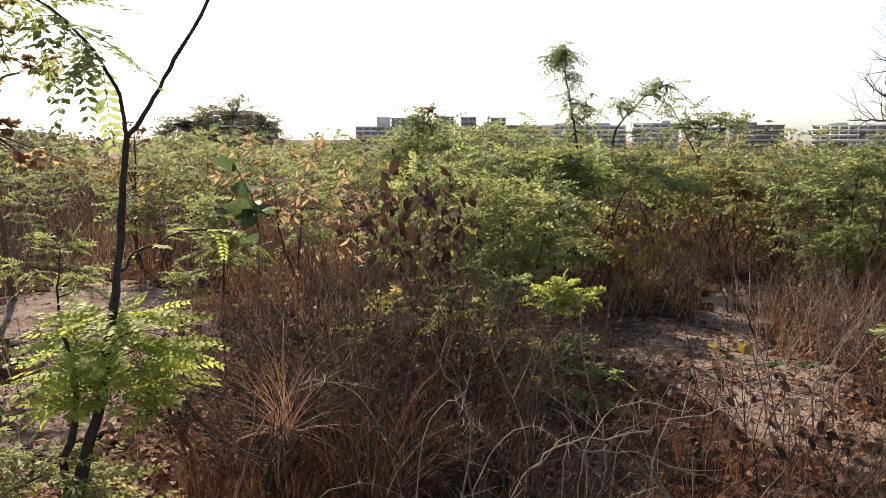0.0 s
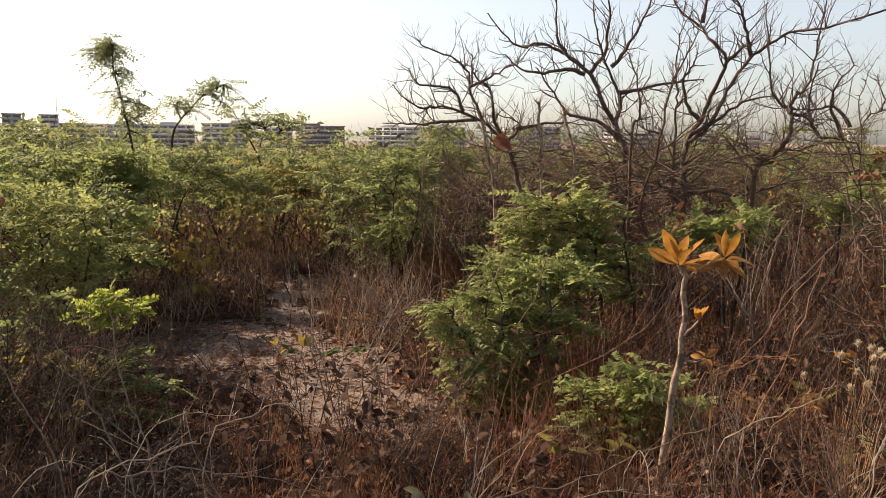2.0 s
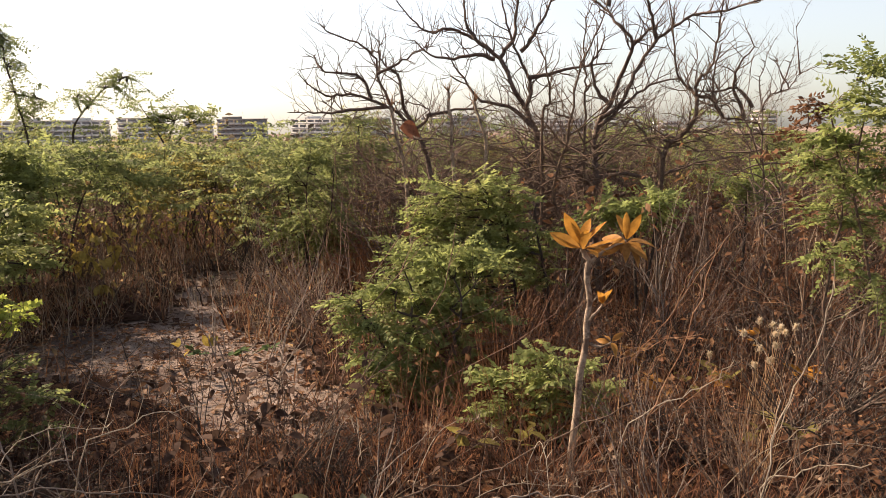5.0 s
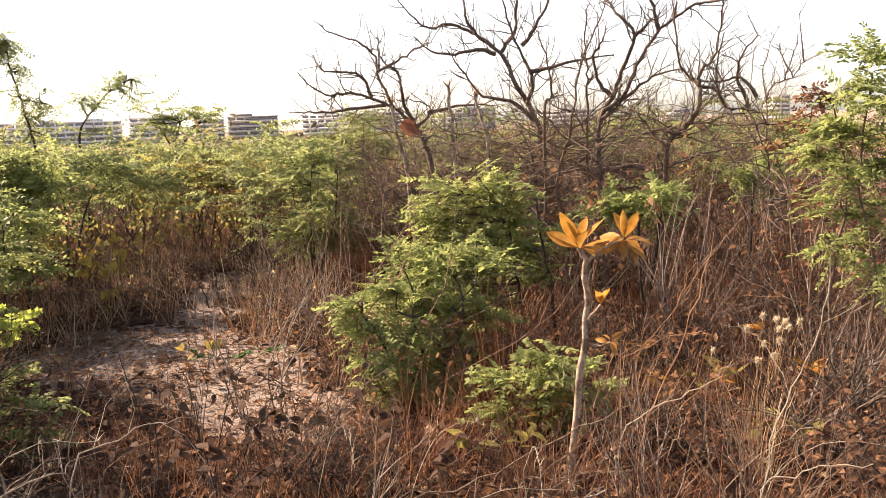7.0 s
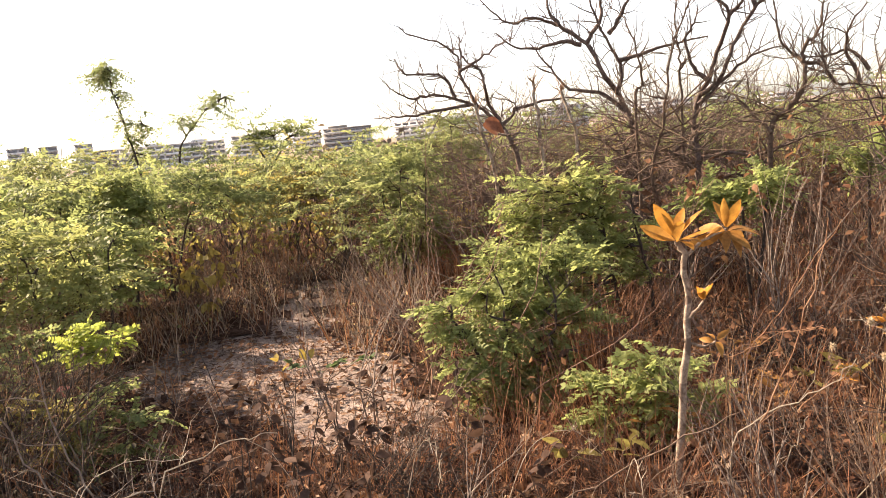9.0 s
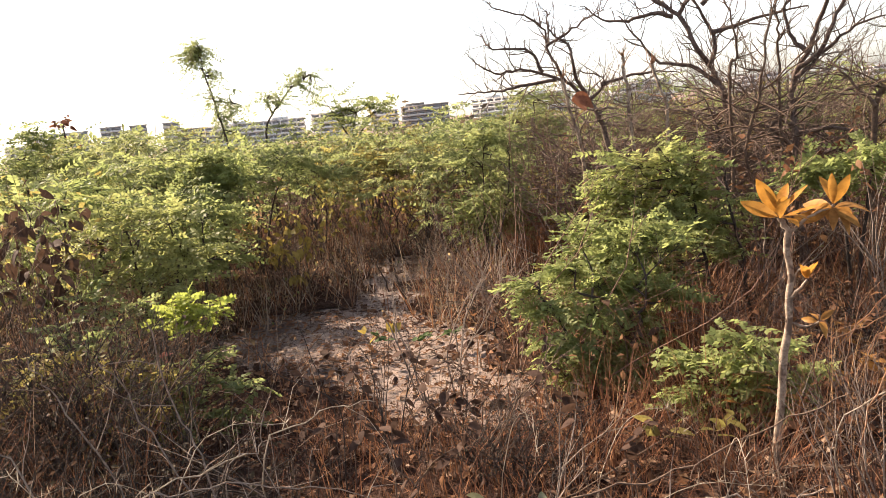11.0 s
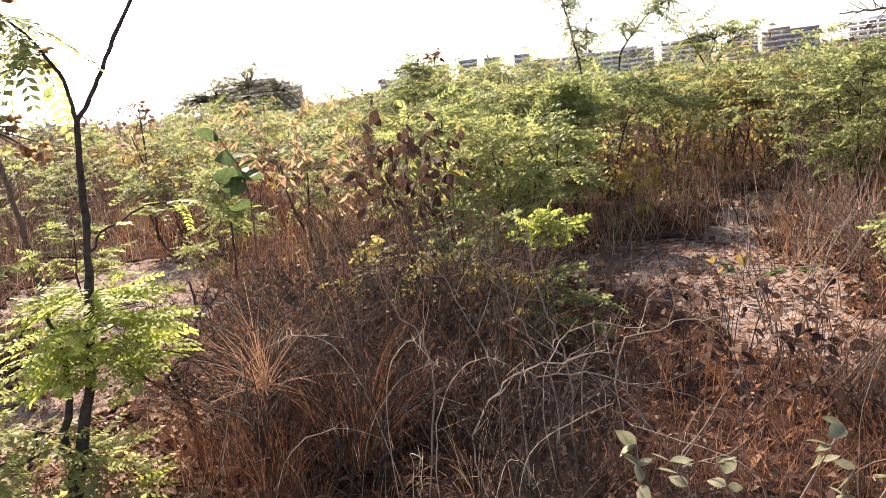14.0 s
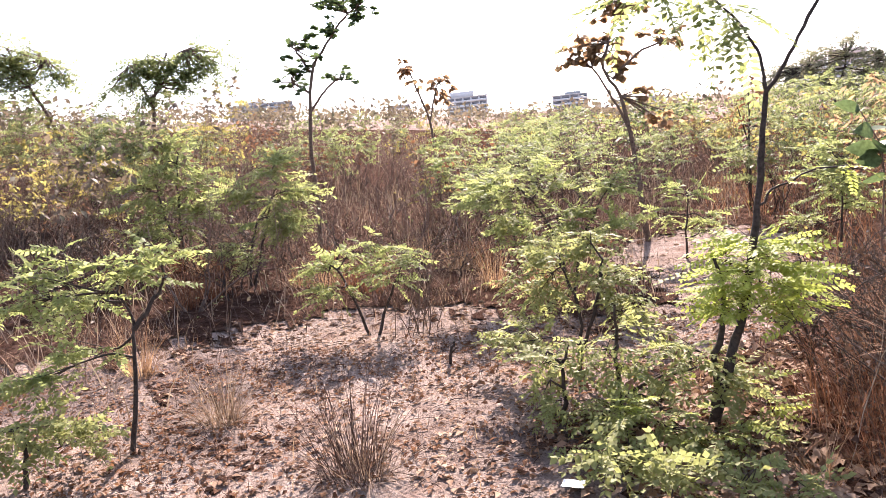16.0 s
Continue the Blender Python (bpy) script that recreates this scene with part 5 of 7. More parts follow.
open_tree("autumn_tree", "slim tree with reddish orange leaves", -8.57, 9.11, -41.3, [[(0, -0.1), (-0.03, 0.9), (-0.06, 1.6), (-0.21, 2.15), (-0.31, 2.45)], [(-0.06, 1.55), (0.1, 2.1), (0.18, 2.2)]],
          [(-0.33, 2.48, 7), (0.2, 2.15, 8), (-0.15, 2.2, 3), (0.1, 1.9, 4)], 0.03, LEAF_RUSSET, BROAD, 5, 135, wood_material=BARK_BROWN, reach=0.1, size=1.0, hang=0.5)
# both dark trees also take a lighter green leaf for that glare
open_tree("dark_tree", "round-headed dark green tree in the scrub", -12.6, 6.4, -60.9, [[(0, -0.1), (0.1, 1.3), (0.2, 2.0), (0.5, 2.7)], [(0.15, 1.8), (-0.1, 2.5)], [(0.2, 2.0), (0.8, 2.7)]],
          [(0.0, 2.4, 14), (0.4, 2.5, 16), (0.85, 2.6, 18), (1.05, 2.3, 12), (-0.2, 2.2, 10), (0.5, 2.15, 10), (0.1, 1.95, 6)], 0.05, LEAF_GREEN, FERN_BIG, 4, 136, wood_material=BARK_BROWN, reach=0.2, size=1.0)
open_tree("dark_tree", "dark green tree with a flat head", -13.0, 5.3, -66, [[(0, -0.1), (-0.2, 1.4), (-0.5, 2.2), (-0.7, 2.8)], [(-0.5, 2.2), (-0.2, 2.6)]],
          [(-0.8, 2.6, 14), (-0.4, 2.6, 14), (-0.2, 2.35, 10), (-0.6, 2.25, 12), (-0.9, 2.3, 8)], 0.045, LEAF_GREEN, FERN_BIG, 4, 137, wood_material=BARK_BROWN, reach=0.2, size=1.0)
open_tree("autumn_tree", "slim tree with red topmost leaves", -0.48, 15.99, -2.7, [[(0, -0.1), (0.1, 1.0), (0.2, 1.9), (0.22, 2.2)], [(0.15, 1.4), (0.0, 1.8)], [(0.18, 1.6), (0.35, 1.9)]],
          [(0.22, 2.2, 8), (0.2, 1.9, 6), (0.0, 1.7, 6), (0.35, 1.75, 5)], 0.03, LEAF_RED, BROAD, 3, 138, reach=0.1, size=1.0, hang=0.3)
open_tree("autumn_tree", "slim sapling with salmon red leaves", -3.94, 10.17, -22.6, [[(0, -0.1), (0.02, 0.9), (0.05, 1.7)], [(0.02, 0.9), (-0.1, 1.4)]],
          [(0.05, 1.72, 7), (0.0, 1.5, 5), (0.03, 1.2, 6), (0.06, 0.95, 6)], 0.022, LEAF_RED, BROAD_SMALL, 3, 139, reach=0.1, size=1.4, hang=0.3)
# the paler grey leaf material puts distance haze into this crown
open_tree("spreading_tree", "broad tree above the scrub, leaves greyed for distance haze", -7.37, 27.0, -15.3, [[(0, -0.1), (0.0, 1.2), (-0.5, 1.9), (-1.0, 2.2)], [(0.0, 1.2), (0.3, 1.9), (0.4, 2.4)], [(0.1, 1.4), (0.9, 1.9), (1.4, 2.2)]],
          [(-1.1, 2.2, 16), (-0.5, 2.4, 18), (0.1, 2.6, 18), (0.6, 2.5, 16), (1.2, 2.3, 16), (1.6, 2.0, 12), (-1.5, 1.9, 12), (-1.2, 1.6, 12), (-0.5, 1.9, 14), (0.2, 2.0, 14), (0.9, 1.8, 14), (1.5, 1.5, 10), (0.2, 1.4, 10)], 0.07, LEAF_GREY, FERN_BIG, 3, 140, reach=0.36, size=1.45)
open_tree("small_tree", "small green tree with a rounded head", 4.15, 13.0, 17.5, [[(0, -0.1), (0.02, 0.9), (0.0, 1.4), (0.1, 1.8)], [(0.0, 1.3), (-0.25, 1.8)], [(0.0, 1.3), (0.35, 1.75)]],
          [(0.1, 1.95, 10), (-0.25, 1.85, 8), (0.4, 1.85, 9)], 0.03, LEAF_GREEN, FERN_BIG, 4, 141, reach=0.16, size=0.9)


# ---- bare trees ----
def bare_tree(x, y, az, lines, r, label, seed, twig=0.2, count=2, material=BARK_GREY):
    """A leafless tree: limbs along given lines (across, height), with short crooked twigs and buds."""
    rng = np.random.default_rng(seed)
    ob = thing("bare_tree", x, y, label, "tree", "leafless trees", turn=-az)
    for k, pts in enumerate(lines):
        foot = pts[0][1] < 0.8
        if foot:  # the lower trunk is as crooked as the limbs
            low = [p for p in pts if p[1] < 1.2]
            bent = [((a[0] + b[0]) / 2 + rng.choice((-1, 1)) * rng.uniform(0.015, 0.045), (a[1] + b[1]) / 2) for a, b in zip(low, low[1:])]
            pts = sorted(low + bent, key=lambda p: p[1]) + list(pts[len(low) :])
        r0 = r * (1 if foot else 0.5)
        g = Geo()
        line = stem(g, rng, [(u, (0.06 * rng.normal() if i > 1 else 0.0), v) for i, (u, v) in enumerate(pts)], r0, r * 0.13, 8, 0.005)
        part("trunk" if foot else "limb", g, material, ob, smooth=True)
        g, m = Geo(), len(line)
        for i in range(m // 3 if foot else 1, m):
            thick = r0 + (r * 0.14 - r0) * i / m
            for _ in range(int(rng.integers(0, count + 1))):
                d = unit(line[i] - line[i - 1])
                out = unit(np.cross(d, rng.normal(0, 1, 3)))
                grow(rng, g, line[i], unit(d * 0.45 + out + UP * 0.3), twig * rng.uniform(0.35, 1.3), min(thick * 0.5, 0.0055), 1 if rng.uniform() < 0.4 else 2, [], 0.28, 0.06, (2, 2), 0.7, 0.7, 4)
            if foot and 0.6 < line[i][2] < 1.55:
                for _ in range(3):
                    a = rng.uniform(0, 2 * np.pi)
                    grow(rng, g, line[i], (math.cos(a), math.sin(a), rng.normal(0.15, 0.3)), rng.uniform(0.25, 0.55), 0.007, 2, [], 0.4, 0.02, (2, 3), 0.7, 0.75, 4)
            out = unit(np.cross(unit(line[i] - line[i - 1]), rng.normal(0, 1, 3)) + UP * 0.4)
            tube(g, [line[i], line[i] + out * rng.uniform(0.015, 0.05)], [0.0045, 0.001], 4)
        tagged(part("twig_head", g, material, ob), kind="stuff")
    return ob


def dead_pole(x, y, az, pts, label, seed):
    """A dead sapling: one bare stem with a few stubs and a tuft of short twigs on top."""
    rng = np.random.default_rng(seed)
    ob = thing("dead_sapling", x, y, label, "sapling", "dead saplings", turn=-az)
    g = Geo()
    line = stem(g, rng, [(u, 0.03 * rng.normal(), v) for u, v in pts], 0.017, 0.012, 7, 0.006)
    part("trunk", g, BARK_PALE, ob, smooth=True)
    g = Geo()
    for _ in range(9):
        grow(rng, g, line[-1], (rng.normal(0, 0.8), rng.normal(0, 0.8), 1), rng.uniform(0.04, 0.1), 0.004, 1, [], 0.4, 0.1, (1, 2), 0.7, 0.7, 4)
    for i in range(len(line) // 3, len(line) - 1, 2):
        grow(rng, g, line[i], rng.normal(0, 1, 3) + (0, 0, 0.6), rng.uniform(0.06, 0.2), 0.0045, 1, [], 0.4, 0.1, (1, 2), 0.7, 0.7, 4)
    tagged(part("twig_head", g, STALK_RUST, ob), kind="stuff")


bare_tree(4.14, 5.61, 35.5, [[(0.07, -0.1), (0.07, 0.61), (-0.03, 1.29), (-0.09, 1.46), (-0.15, 1.61), (-0.23, 1.76), (-0.25, 1.92), (-0.28, 2.04), (-0.38, 2.12), (-0.43, 2.2), (-0.43, 2.32)],
          [(-0.18, 1.63), (-0.33, 1.76), (-0.59, 1.87), (-0.76, 1.89), (-0.87, 1.87), (-0.97, 1.94), (-1.04, 1.98), (-1.1, 2.06)],
          [(-0.33, 1.76), (-0.39, 1.9), (-0.46, 2.04), (-0.47, 2.18), (-0.58, 2.29), (-0.69, 2.34), (-0.85, 2.4), (-0.9, 2.45)],
          [(-0.39, 1.78), (-0.69, 1.76), (-0.88, 1.74), (-1.04, 1.75), (-1.2, 1.75)],
          [(-0.46, 2.05), (-0.31, 2.12), (-0.17, 2.2), (-0.03, 2.28)],
          [(-0.14, 1.6), (-0.05, 1.67), (-0.03, 1.76), (-0.21, 1.83)],
          [(-0.05, 1.71), (0.27, 1.76), (0.53, 1.74)],
          [(-0.5, 1.85), (-0.6, 2.03), (-0.74, 2.06), (-0.89, 2.08), (-0.98, 2.21)]],
          0.032, "leafless tree with thin spreading branches", 152, 0.17, material=BARK_GREY)
bare_tree(5.25, 5.48, 43.1, [[(0.0, -0.1), (0.0, 0.44), (-0.04, 0.97), (-0.02, 1.34), (-0.07, 1.59), (-0.15, 1.77), (-0.25, 1.95), (-0.38, 2.21), (-0.6, 2.39), (-0.73, 2.46), (-0.85, 2.5), (-0.99, 2.46), (-1.15, 2.55), (-1.32, 2.77)],
          [(-0.15, 1.77), (-0.1, 1.92), (-0.12, 2.05), (-0.24, 2.31), (-0.33, 2.59), (-0.37, 2.94)],
          [(-0.38, 2.21), (-0.26, 2.37), (-0.24, 2.57), (-0.21, 2.74), (-0.26, 2.99)],
          [(-0.42, 2.21), (-0.6, 2.25), (-0.8, 2.23), (-1.01, 2.27), (-1.16, 2.4)],
          [(-0.6, 2.39), (-0.68, 2.55), (-0.7, 2.89)],
          [(-0.12, 2.04), (0.07, 2.07), (0.34, 2.13), (0.62, 2.16)],
          [(-0.19, 2.27), (-0.12, 2.34), (-0.01, 2.52), (0.1, 2.74), (0.18, 2.98)],
          [(-0.07, 1.59), (-0.3, 1.79), (-0.54, 1.84), (-0.7, 2.04), (-0.86, 2.27)],
          [(0.02, 0.2), (-0.12, 0.6), (-0.16, 0.95), (-0.1, 1.2), (-0.2, 1.5)],
          [(-0.03, 0.9), (0.12, 1.1), (0.3, 1.22), (0.5, 1.42), (0.58, 1.62)]],
          0.044, "leafless grey tree with a forked crown of crooked limbs", 151, 0.2, material=BARK_GREY)
bare_tree(5.55, 5.04, 47.2, [[(-0.04, -0.1), (-0.04, 0.48), (-0.03, 1.15), (-0.06, 1.4), (-0.01, 1.65), (0.08, 1.8), (0.15, 2.0), (0.26, 2.29), (0.11, 2.48), (0.03, 2.6), (-0.15, 2.75), (-0.24, 2.96)],
          [(-0.01, 1.6), (0.13, 1.73), (0.25, 1.97), (0.36, 2.19), (0.48, 2.34), (0.64, 2.45), (0.79, 2.53), (1.01, 2.53), (1.39, 2.64), (1.57, 2.68), (1.68, 2.83)],
          [(0.26, 2.29), (0.36, 2.38), (0.42, 2.44)],
          [(0.46, 2.33), (0.41, 2.52), (0.35, 2.71), (0.23, 2.95)],
          [(0.07, 1.79), (-0.03, 1.9), (-0.09, 2.13), (-0.01, 2.26), (0.02, 2.37)],
          [(0.05, 2.62), (0.09, 2.91)],
          [(-0.03, 1.15), (0.23, 1.18), (0.47, 1.15), (0.8, 1.27), (1.09, 1.33)],
          [(0.01, 1.68), (0.22, 1.8), (0.41, 1.95), (0.64, 1.99)],
          [(0.0, 0.85), (0.18, 1.0), (0.42, 1.03), (0.6, 1.2), (0.86, 1.28)],
          [(-0.03, 1.0), (-0.2, 1.2), (-0.42, 1.3), (-0.58, 1.5)]],
          0.042, "leafless grey tree with one long arching limb", 150, 0.2, material=BARK_GREY)
bare_tree(5.10, 5.07, 44.5, [[(-0.02, -0.1), (-0.02, 0.51), (-0.07, 1.06), (0.04, 1.45), (0.09, 1.69), (0.14, 2.03), (0.21, 2.21), (0.33, 2.47), (0.39, 2.7), (0.42, 2.85)],
          [(0.22, -0.1), (0.22, 0.52), (0.2, 1.31), (0.2, 1.79), (0.2, 2.03), (0.18, 2.24), (0.2, 2.47), (0.3, 2.68)],
          [(-0.17, -0.1), (-0.17, 0.56), (-0.16, 1.64), (-0.11, 1.79), (-0.1, 1.95), (-0.16, 2.21), (-0.24, 2.38), (-0.35, 2.48)],
          [(0.08, 1.67), (-0.04, 1.71), (-0.17, 1.78)]],
          0.021, "group of thin crooked leafless stems", 148, 0.16, material=BARK_BROWN)
bare_tree(5.66, 4.45, 51.3, [[(-0.03, -0.1), (-0.03, 0.55), (0.01, 1.33), (0.13, 1.49), (0.24, 1.64), (0.25, 1.84), (0.18, 1.91), (0.1, 2.03), (0.07, 2.3), (0.02, 2.71)],
          [(0.25, 1.84), (0.27, 1.96), (0.37, 2.07), (0.41, 2.25), (0.43, 2.47), (0.46, 2.74)],
          [(0.25, 1.84), (0.38, 1.8), (0.47, 1.66), (0.6, 1.64), (0.77, 1.6)],
          [(0.47, 1.66), (0.4, 1.8), (0.39, 1.96), (0.43, 2.23)],
          [(0.01, 1.33), (-0.17, 1.56), (-0.31, 1.72)],
          [(0.69, 1.73), (0.57, 1.89), (0.44, 1.87), (0.27, 1.87)],
          [(0.63, 1.64), (0.55, 1.89), (0.56, 2.03), (0.68, 2.2)]],
          0.034, "low leafless tree with crooked rising limbs", 153, 0.2, material=BARK_BROWN)
bare_tree(5.79, 3.56, 58.1, [[(0.0, -0.1), (0.0, 0.58), (-0.03, 1.19), (-0.05, 1.62), (-0.08, 1.87), (-0.06, 2.0), (0.01, 2.22)],
          [(-0.06, 1.69), (0.0, 1.81), (0.12, 1.85), (0.19, 1.96), (0.33, 2.01), (0.54, 1.96)],
          [(0.19, 1.95), (0.15, 2.29)],
          [(0.07, 1.84), (0.11, 2.0), (0.16, 2.18)],
          [(0.12, 1.85), (0.04, 2.0), (0.02, 2.08)]],
          0.013, "thin leafless tree with a bent side limb", 154, 0.16, material=BARK_GREY)
dead_pole(4.19, 5.33, 37.3, [(0.02, -0.1), (0.02, 0.5), (-0.04, 1.3), (-0.06, 1.76), (-0.07, 1.89)], "straight dead sapling with a broken reddish tip", 145)
dead_pole(4.19, 5.33, 37.3, [(0.19, -0.1), (0.19, 0.5), (0.23, 1.4), (0.2, 1.58), (0.14, 1.81)], "straight dead sapling with a broken reddish tip", 146)
dead_pole(4.19, 5.33, 37.3, [(-0.39, -0.1), (-0.39, 0.49), (-0.43, 1.2), (-0.48, 1.48), (-0.54, 1.78)], "straight dead sapling with a broken reddish tip", 147)
rng = np.random.default_rng(149)
for k, (x, y, h) in enumerate([(6.0, 6.4, 1.9), (7.4, 6.9, 2.0), (8.4, 5.9, 2.0), (5.0, 6.9, 1.8), (8.2, 7.6, 2.1), (4.6, 6.4, 1.7)]):
    lines = [[(0, -0.1), (0.05 * rng.normal(), h * 0.3), (0.1 * rng.normal(), h * 0.5)]]
    for s in (-1, 1, -0.3, 0.5):
        u, v = lines[0][1 if abs(s) < 1 else 2]
        e = s * rng.uniform(0.5, 1.0)
        lines.append([(u, v), (u + e * 0.3, v + h * 0.15), (u + e * 0.7, v + h * 0.3), (u + e, h * rng.uniform(0.75, 1.0))])
    bare_tree(x, y, math.degrees(math.atan2(x, y)), lines, 0.022, "low leafless tree with forked grey stems", 600 + k, 0.2)


for k, (x, y, h) in enumerate([(5.6, 6.0, 1.9), (4.9, 5.9, 1.7), (6.0, 4.9, 1.8), (6.9, 6.4, 1.9), (5.2, 7.4, 1.7), (7.2, 5.2, 1.8), (6.3, 3.9, 1.6), (5.8, 5.4, 1.6), (4.2, 6.6, 1.9), (4.7, 7.0, 1.8), (5.0, 6.4, 2.0), (6.4, 5.9, 2.1), (7.6, 5.6, 1.9), (7.9, 6.3, 2.0), (6.9, 4.7, 1.7), (5.5, 6.7, 2.0)]):
    twig_bush(x, y, h * 0.92, 0.6, TWIG_ROSE if k % 3 else BARK_BROWN, "tall leafless bush with crooked reddish stems", 156 + k, 6, 3, 0.009)


def red_leaf_cluster():
    rng = np.random.default_rng(155)
    ob = thing("withered_leaf", 3.28, 4.77, "large withered red leaf caught in bare twigs", "leaf", z=1.6, turn=-33)
    part("blade", as_mesh("blade", blade_leaf(0.17, 0.13, 5, 0.5, 0.6), LEAF_RED), None, ob).matrix_basis = pose(0, 0, 0, 70, 10, 30)
    part("blade", as_mesh("blade", blade_leaf(0.13, 0.09, 5, 0.6, 0.7), LEAF_RED), None, ob).matrix_basis = pose(0.02, 0.01, 0.03, 60, 25, -20)
    part("stalk", (lambda g: (tube(g, [(0, 0, 0), (-0.05, 0, 0.06), (-0.06, 0, 0.14)], [0.003, 0.003, 0.002], 4), g)[1])(Geo()), BARK_BROWN, ob)


red_leaf_cluster()


# ---- the yellow-leaved sapling ----
def yellow_sapling():
    rng = np.random.default_rng(161)
    ob = thing("yellow_sapling", 2.72, 2.53, "leaning pale sapling with rosettes of orange-yellow leaves", "sapling", turn=-44.7)
    g = Geo()
    stem(g, rng, [(-0.01, 0, -0.1), (0.03, 0, 0.31), (0.06, 0, 0.6), (0.08, 0, 0.83), (0.07, 0, 1.02), (0.05, 0, 1.07)], 0.0185, 0.011, 10, 0.004)
    part("trunk", g, BARK_PALE, ob, smooth=True)
    twigs = [[(0.07, 0, 1.0), (0.15, 0.03, 1.06), (0.24, 0.05, 1.1)], [(0.07, 0, 0.74), (0.11, -0.02, 0.79), (0.14, -0.03, 0.83)], [(0.06, 0, 0.66), (0.13, 0.02, 0.63), (0.18, 0.02, 0.65)]]
    for t in twigs:
        g = Geo()
        stem(g, rng, t, 0.008, 0.004, 6, 0.002)
        part("branch", g, BARK_PALE, ob, smooth=True)
    meshes = [as_mesh("leaf", blade_leaf(l, w, 7, 0.3, d, 1.3), LEAF_ORANGE) for l, w, d in ((0.15, 0.05, -0.15), (0.17, 0.046, 0.05), (0.13, 0.044, 0.25), (0.15, 0.04, 0.4))]
    # darker brownish orange: the right rosette's shade is put into its leaf colour
    brown = [as_mesh("leaf", blade_leaf(l, w, 7, 0.3, d, 1.3), LEAF_FADED_SHADED) for l, w, d in ((0.16, 0.054, 0.1), (0.15, 0.05, 0.35), (0.12, 0.045, 0.5))]
    small = [as_mesh("leaf", blade_leaf(0.075, 0.03, 5, 0.35, d, 1.2), LEAF_ORANGE) for d in (0.0, 0.25)]
    curled = [as_mesh("leaf", blade_leaf(0.07, 0.032, 5, 0.5, d, 1.2), LEAF_FADED_SHADED) for d in (0.3, 0.7)]
    for centre, n, leaves, low, high in (((0.05, 0, 1.07), 7, meshes, 0.05, 0.5), ((0.05, 0, 1.08), 6, meshes, 0.9, 2.6), ((0.24, 0.05, 1.1), 3, meshes, 1.2, 3.0), ((0.24, 0.05, 1.09), 10, brown, -0.5, 0.5),
                                         ((0.14, -0.03, 0.83), 5, small, 0.8, 2.4), ((0.18, 0.02, 0.65), 4, curled, -0.2, 1.2)):
        a = np.arange(n) / n * 2 * np.pi + rng.normal(0, 0.35, n)
        w = np.stack([np.cos(a), np.sin(a), rng.uniform(low, high, n)], -1)
        leaf_parts(rng, ob, leaves, np.array([centre] * n) + unit(w) * 0.008, w, rng.uniform(0.75, 1.1, n), 0.6)


yellow_sapling()


# ---- broad-leaved plants close by ----
def broad_plant(x, y, az, stems, leaves, material, label, seed, length=0.08, width=0.045, name="broad_leaved_plant", droop=(0.0, 0.3), wood=BARK_BROWN, hang=0.0, category="plant", r=0.004, group="", low=0.35):
    """Thin stems with single broad leaves, each a part."""
    rng = np.random.default_rng(seed)
    ob = thing(name, x, y, label, category, group, turn=-az)
    meshes = [as_mesh("leaf", blade_leaf(length, width, 5, 0.18, d), material) for d in (*droop, sum(droop) / 2)]
    for pts in stems:
        g = Geo()
        line = stem(g, rng, [(u, 0.03 * rng.normal() * (i > 0), v) for i, (u, v) in enumerate(pts)], r, r * 0.45, 5, 0.004)
        part("stem", g, wood, ob, smooth=True)
        k = len(line)
        at = line[np.clip((k * (low + (1 - low) * np.sqrt(rng.uniform(0, 1, leaves)))).astype(int), 0, k - 1)]
        a = rng.uniform(0, 2 * np.pi, leaves)
        w = np.stack([np.cos(a), np.sin(a), rng.uniform(-0.2, 0.7, leaves) - hang], -1)
        leaf_parts(rng, ob, meshes, at, w, rng.uniform(0.6, 1.1, leaves), 0.5)
    return ob


broad_plant(0.93, 2.22, 16.3, [[(-0.05, -0.05), (-0.06, 0.2), (-0.14, 0.36)], [(0, -0.05), (0.05, 0.2), (0.0, 0.36)], [(0.05, -0.05), (0.22, 0.25), (0.34, 0.52)], [(0.1, -0.05), (0.28, 0.2), (0.38, 0.34)], [(0.1, -0.05), (0.4, 0.22), (0.52, 0.42)], [(-0.1, -0.05), (-0.2, 0.2), (-0.24, 0.4)]], 6, LEAF_GREY,
            "low woody plant with grey-green rounded leaves on pale stems", 171, 0.078, 0.046, wood=TWIG_PALE, r=0.005)
near_shrub(0.62, 4.6, 3.7, [[(0, -0.05), (0.03, 0.4), (0.06, 0.66)], [(0.03, -0.05), (0.12, 0.4), (0.22, 0.6)], [(0.0, -0.05), (-0.05, 0.35), (-0.08, 0.58)]],
           [(0.06, 0.74, 0, 0.08, 6), (0.17, 0.69, 0, 0.08, 5), (-0.05, 0.68, 0, 0.08, 5), (0.07, 0.62, -0.05, 0.1, 5)], "small plant with bright yellow-green feather leaves", 172, LEAF_FRESH, (0.09, 6, 0.026, 0.02), r=0.007, per=6, name="bright_plant")
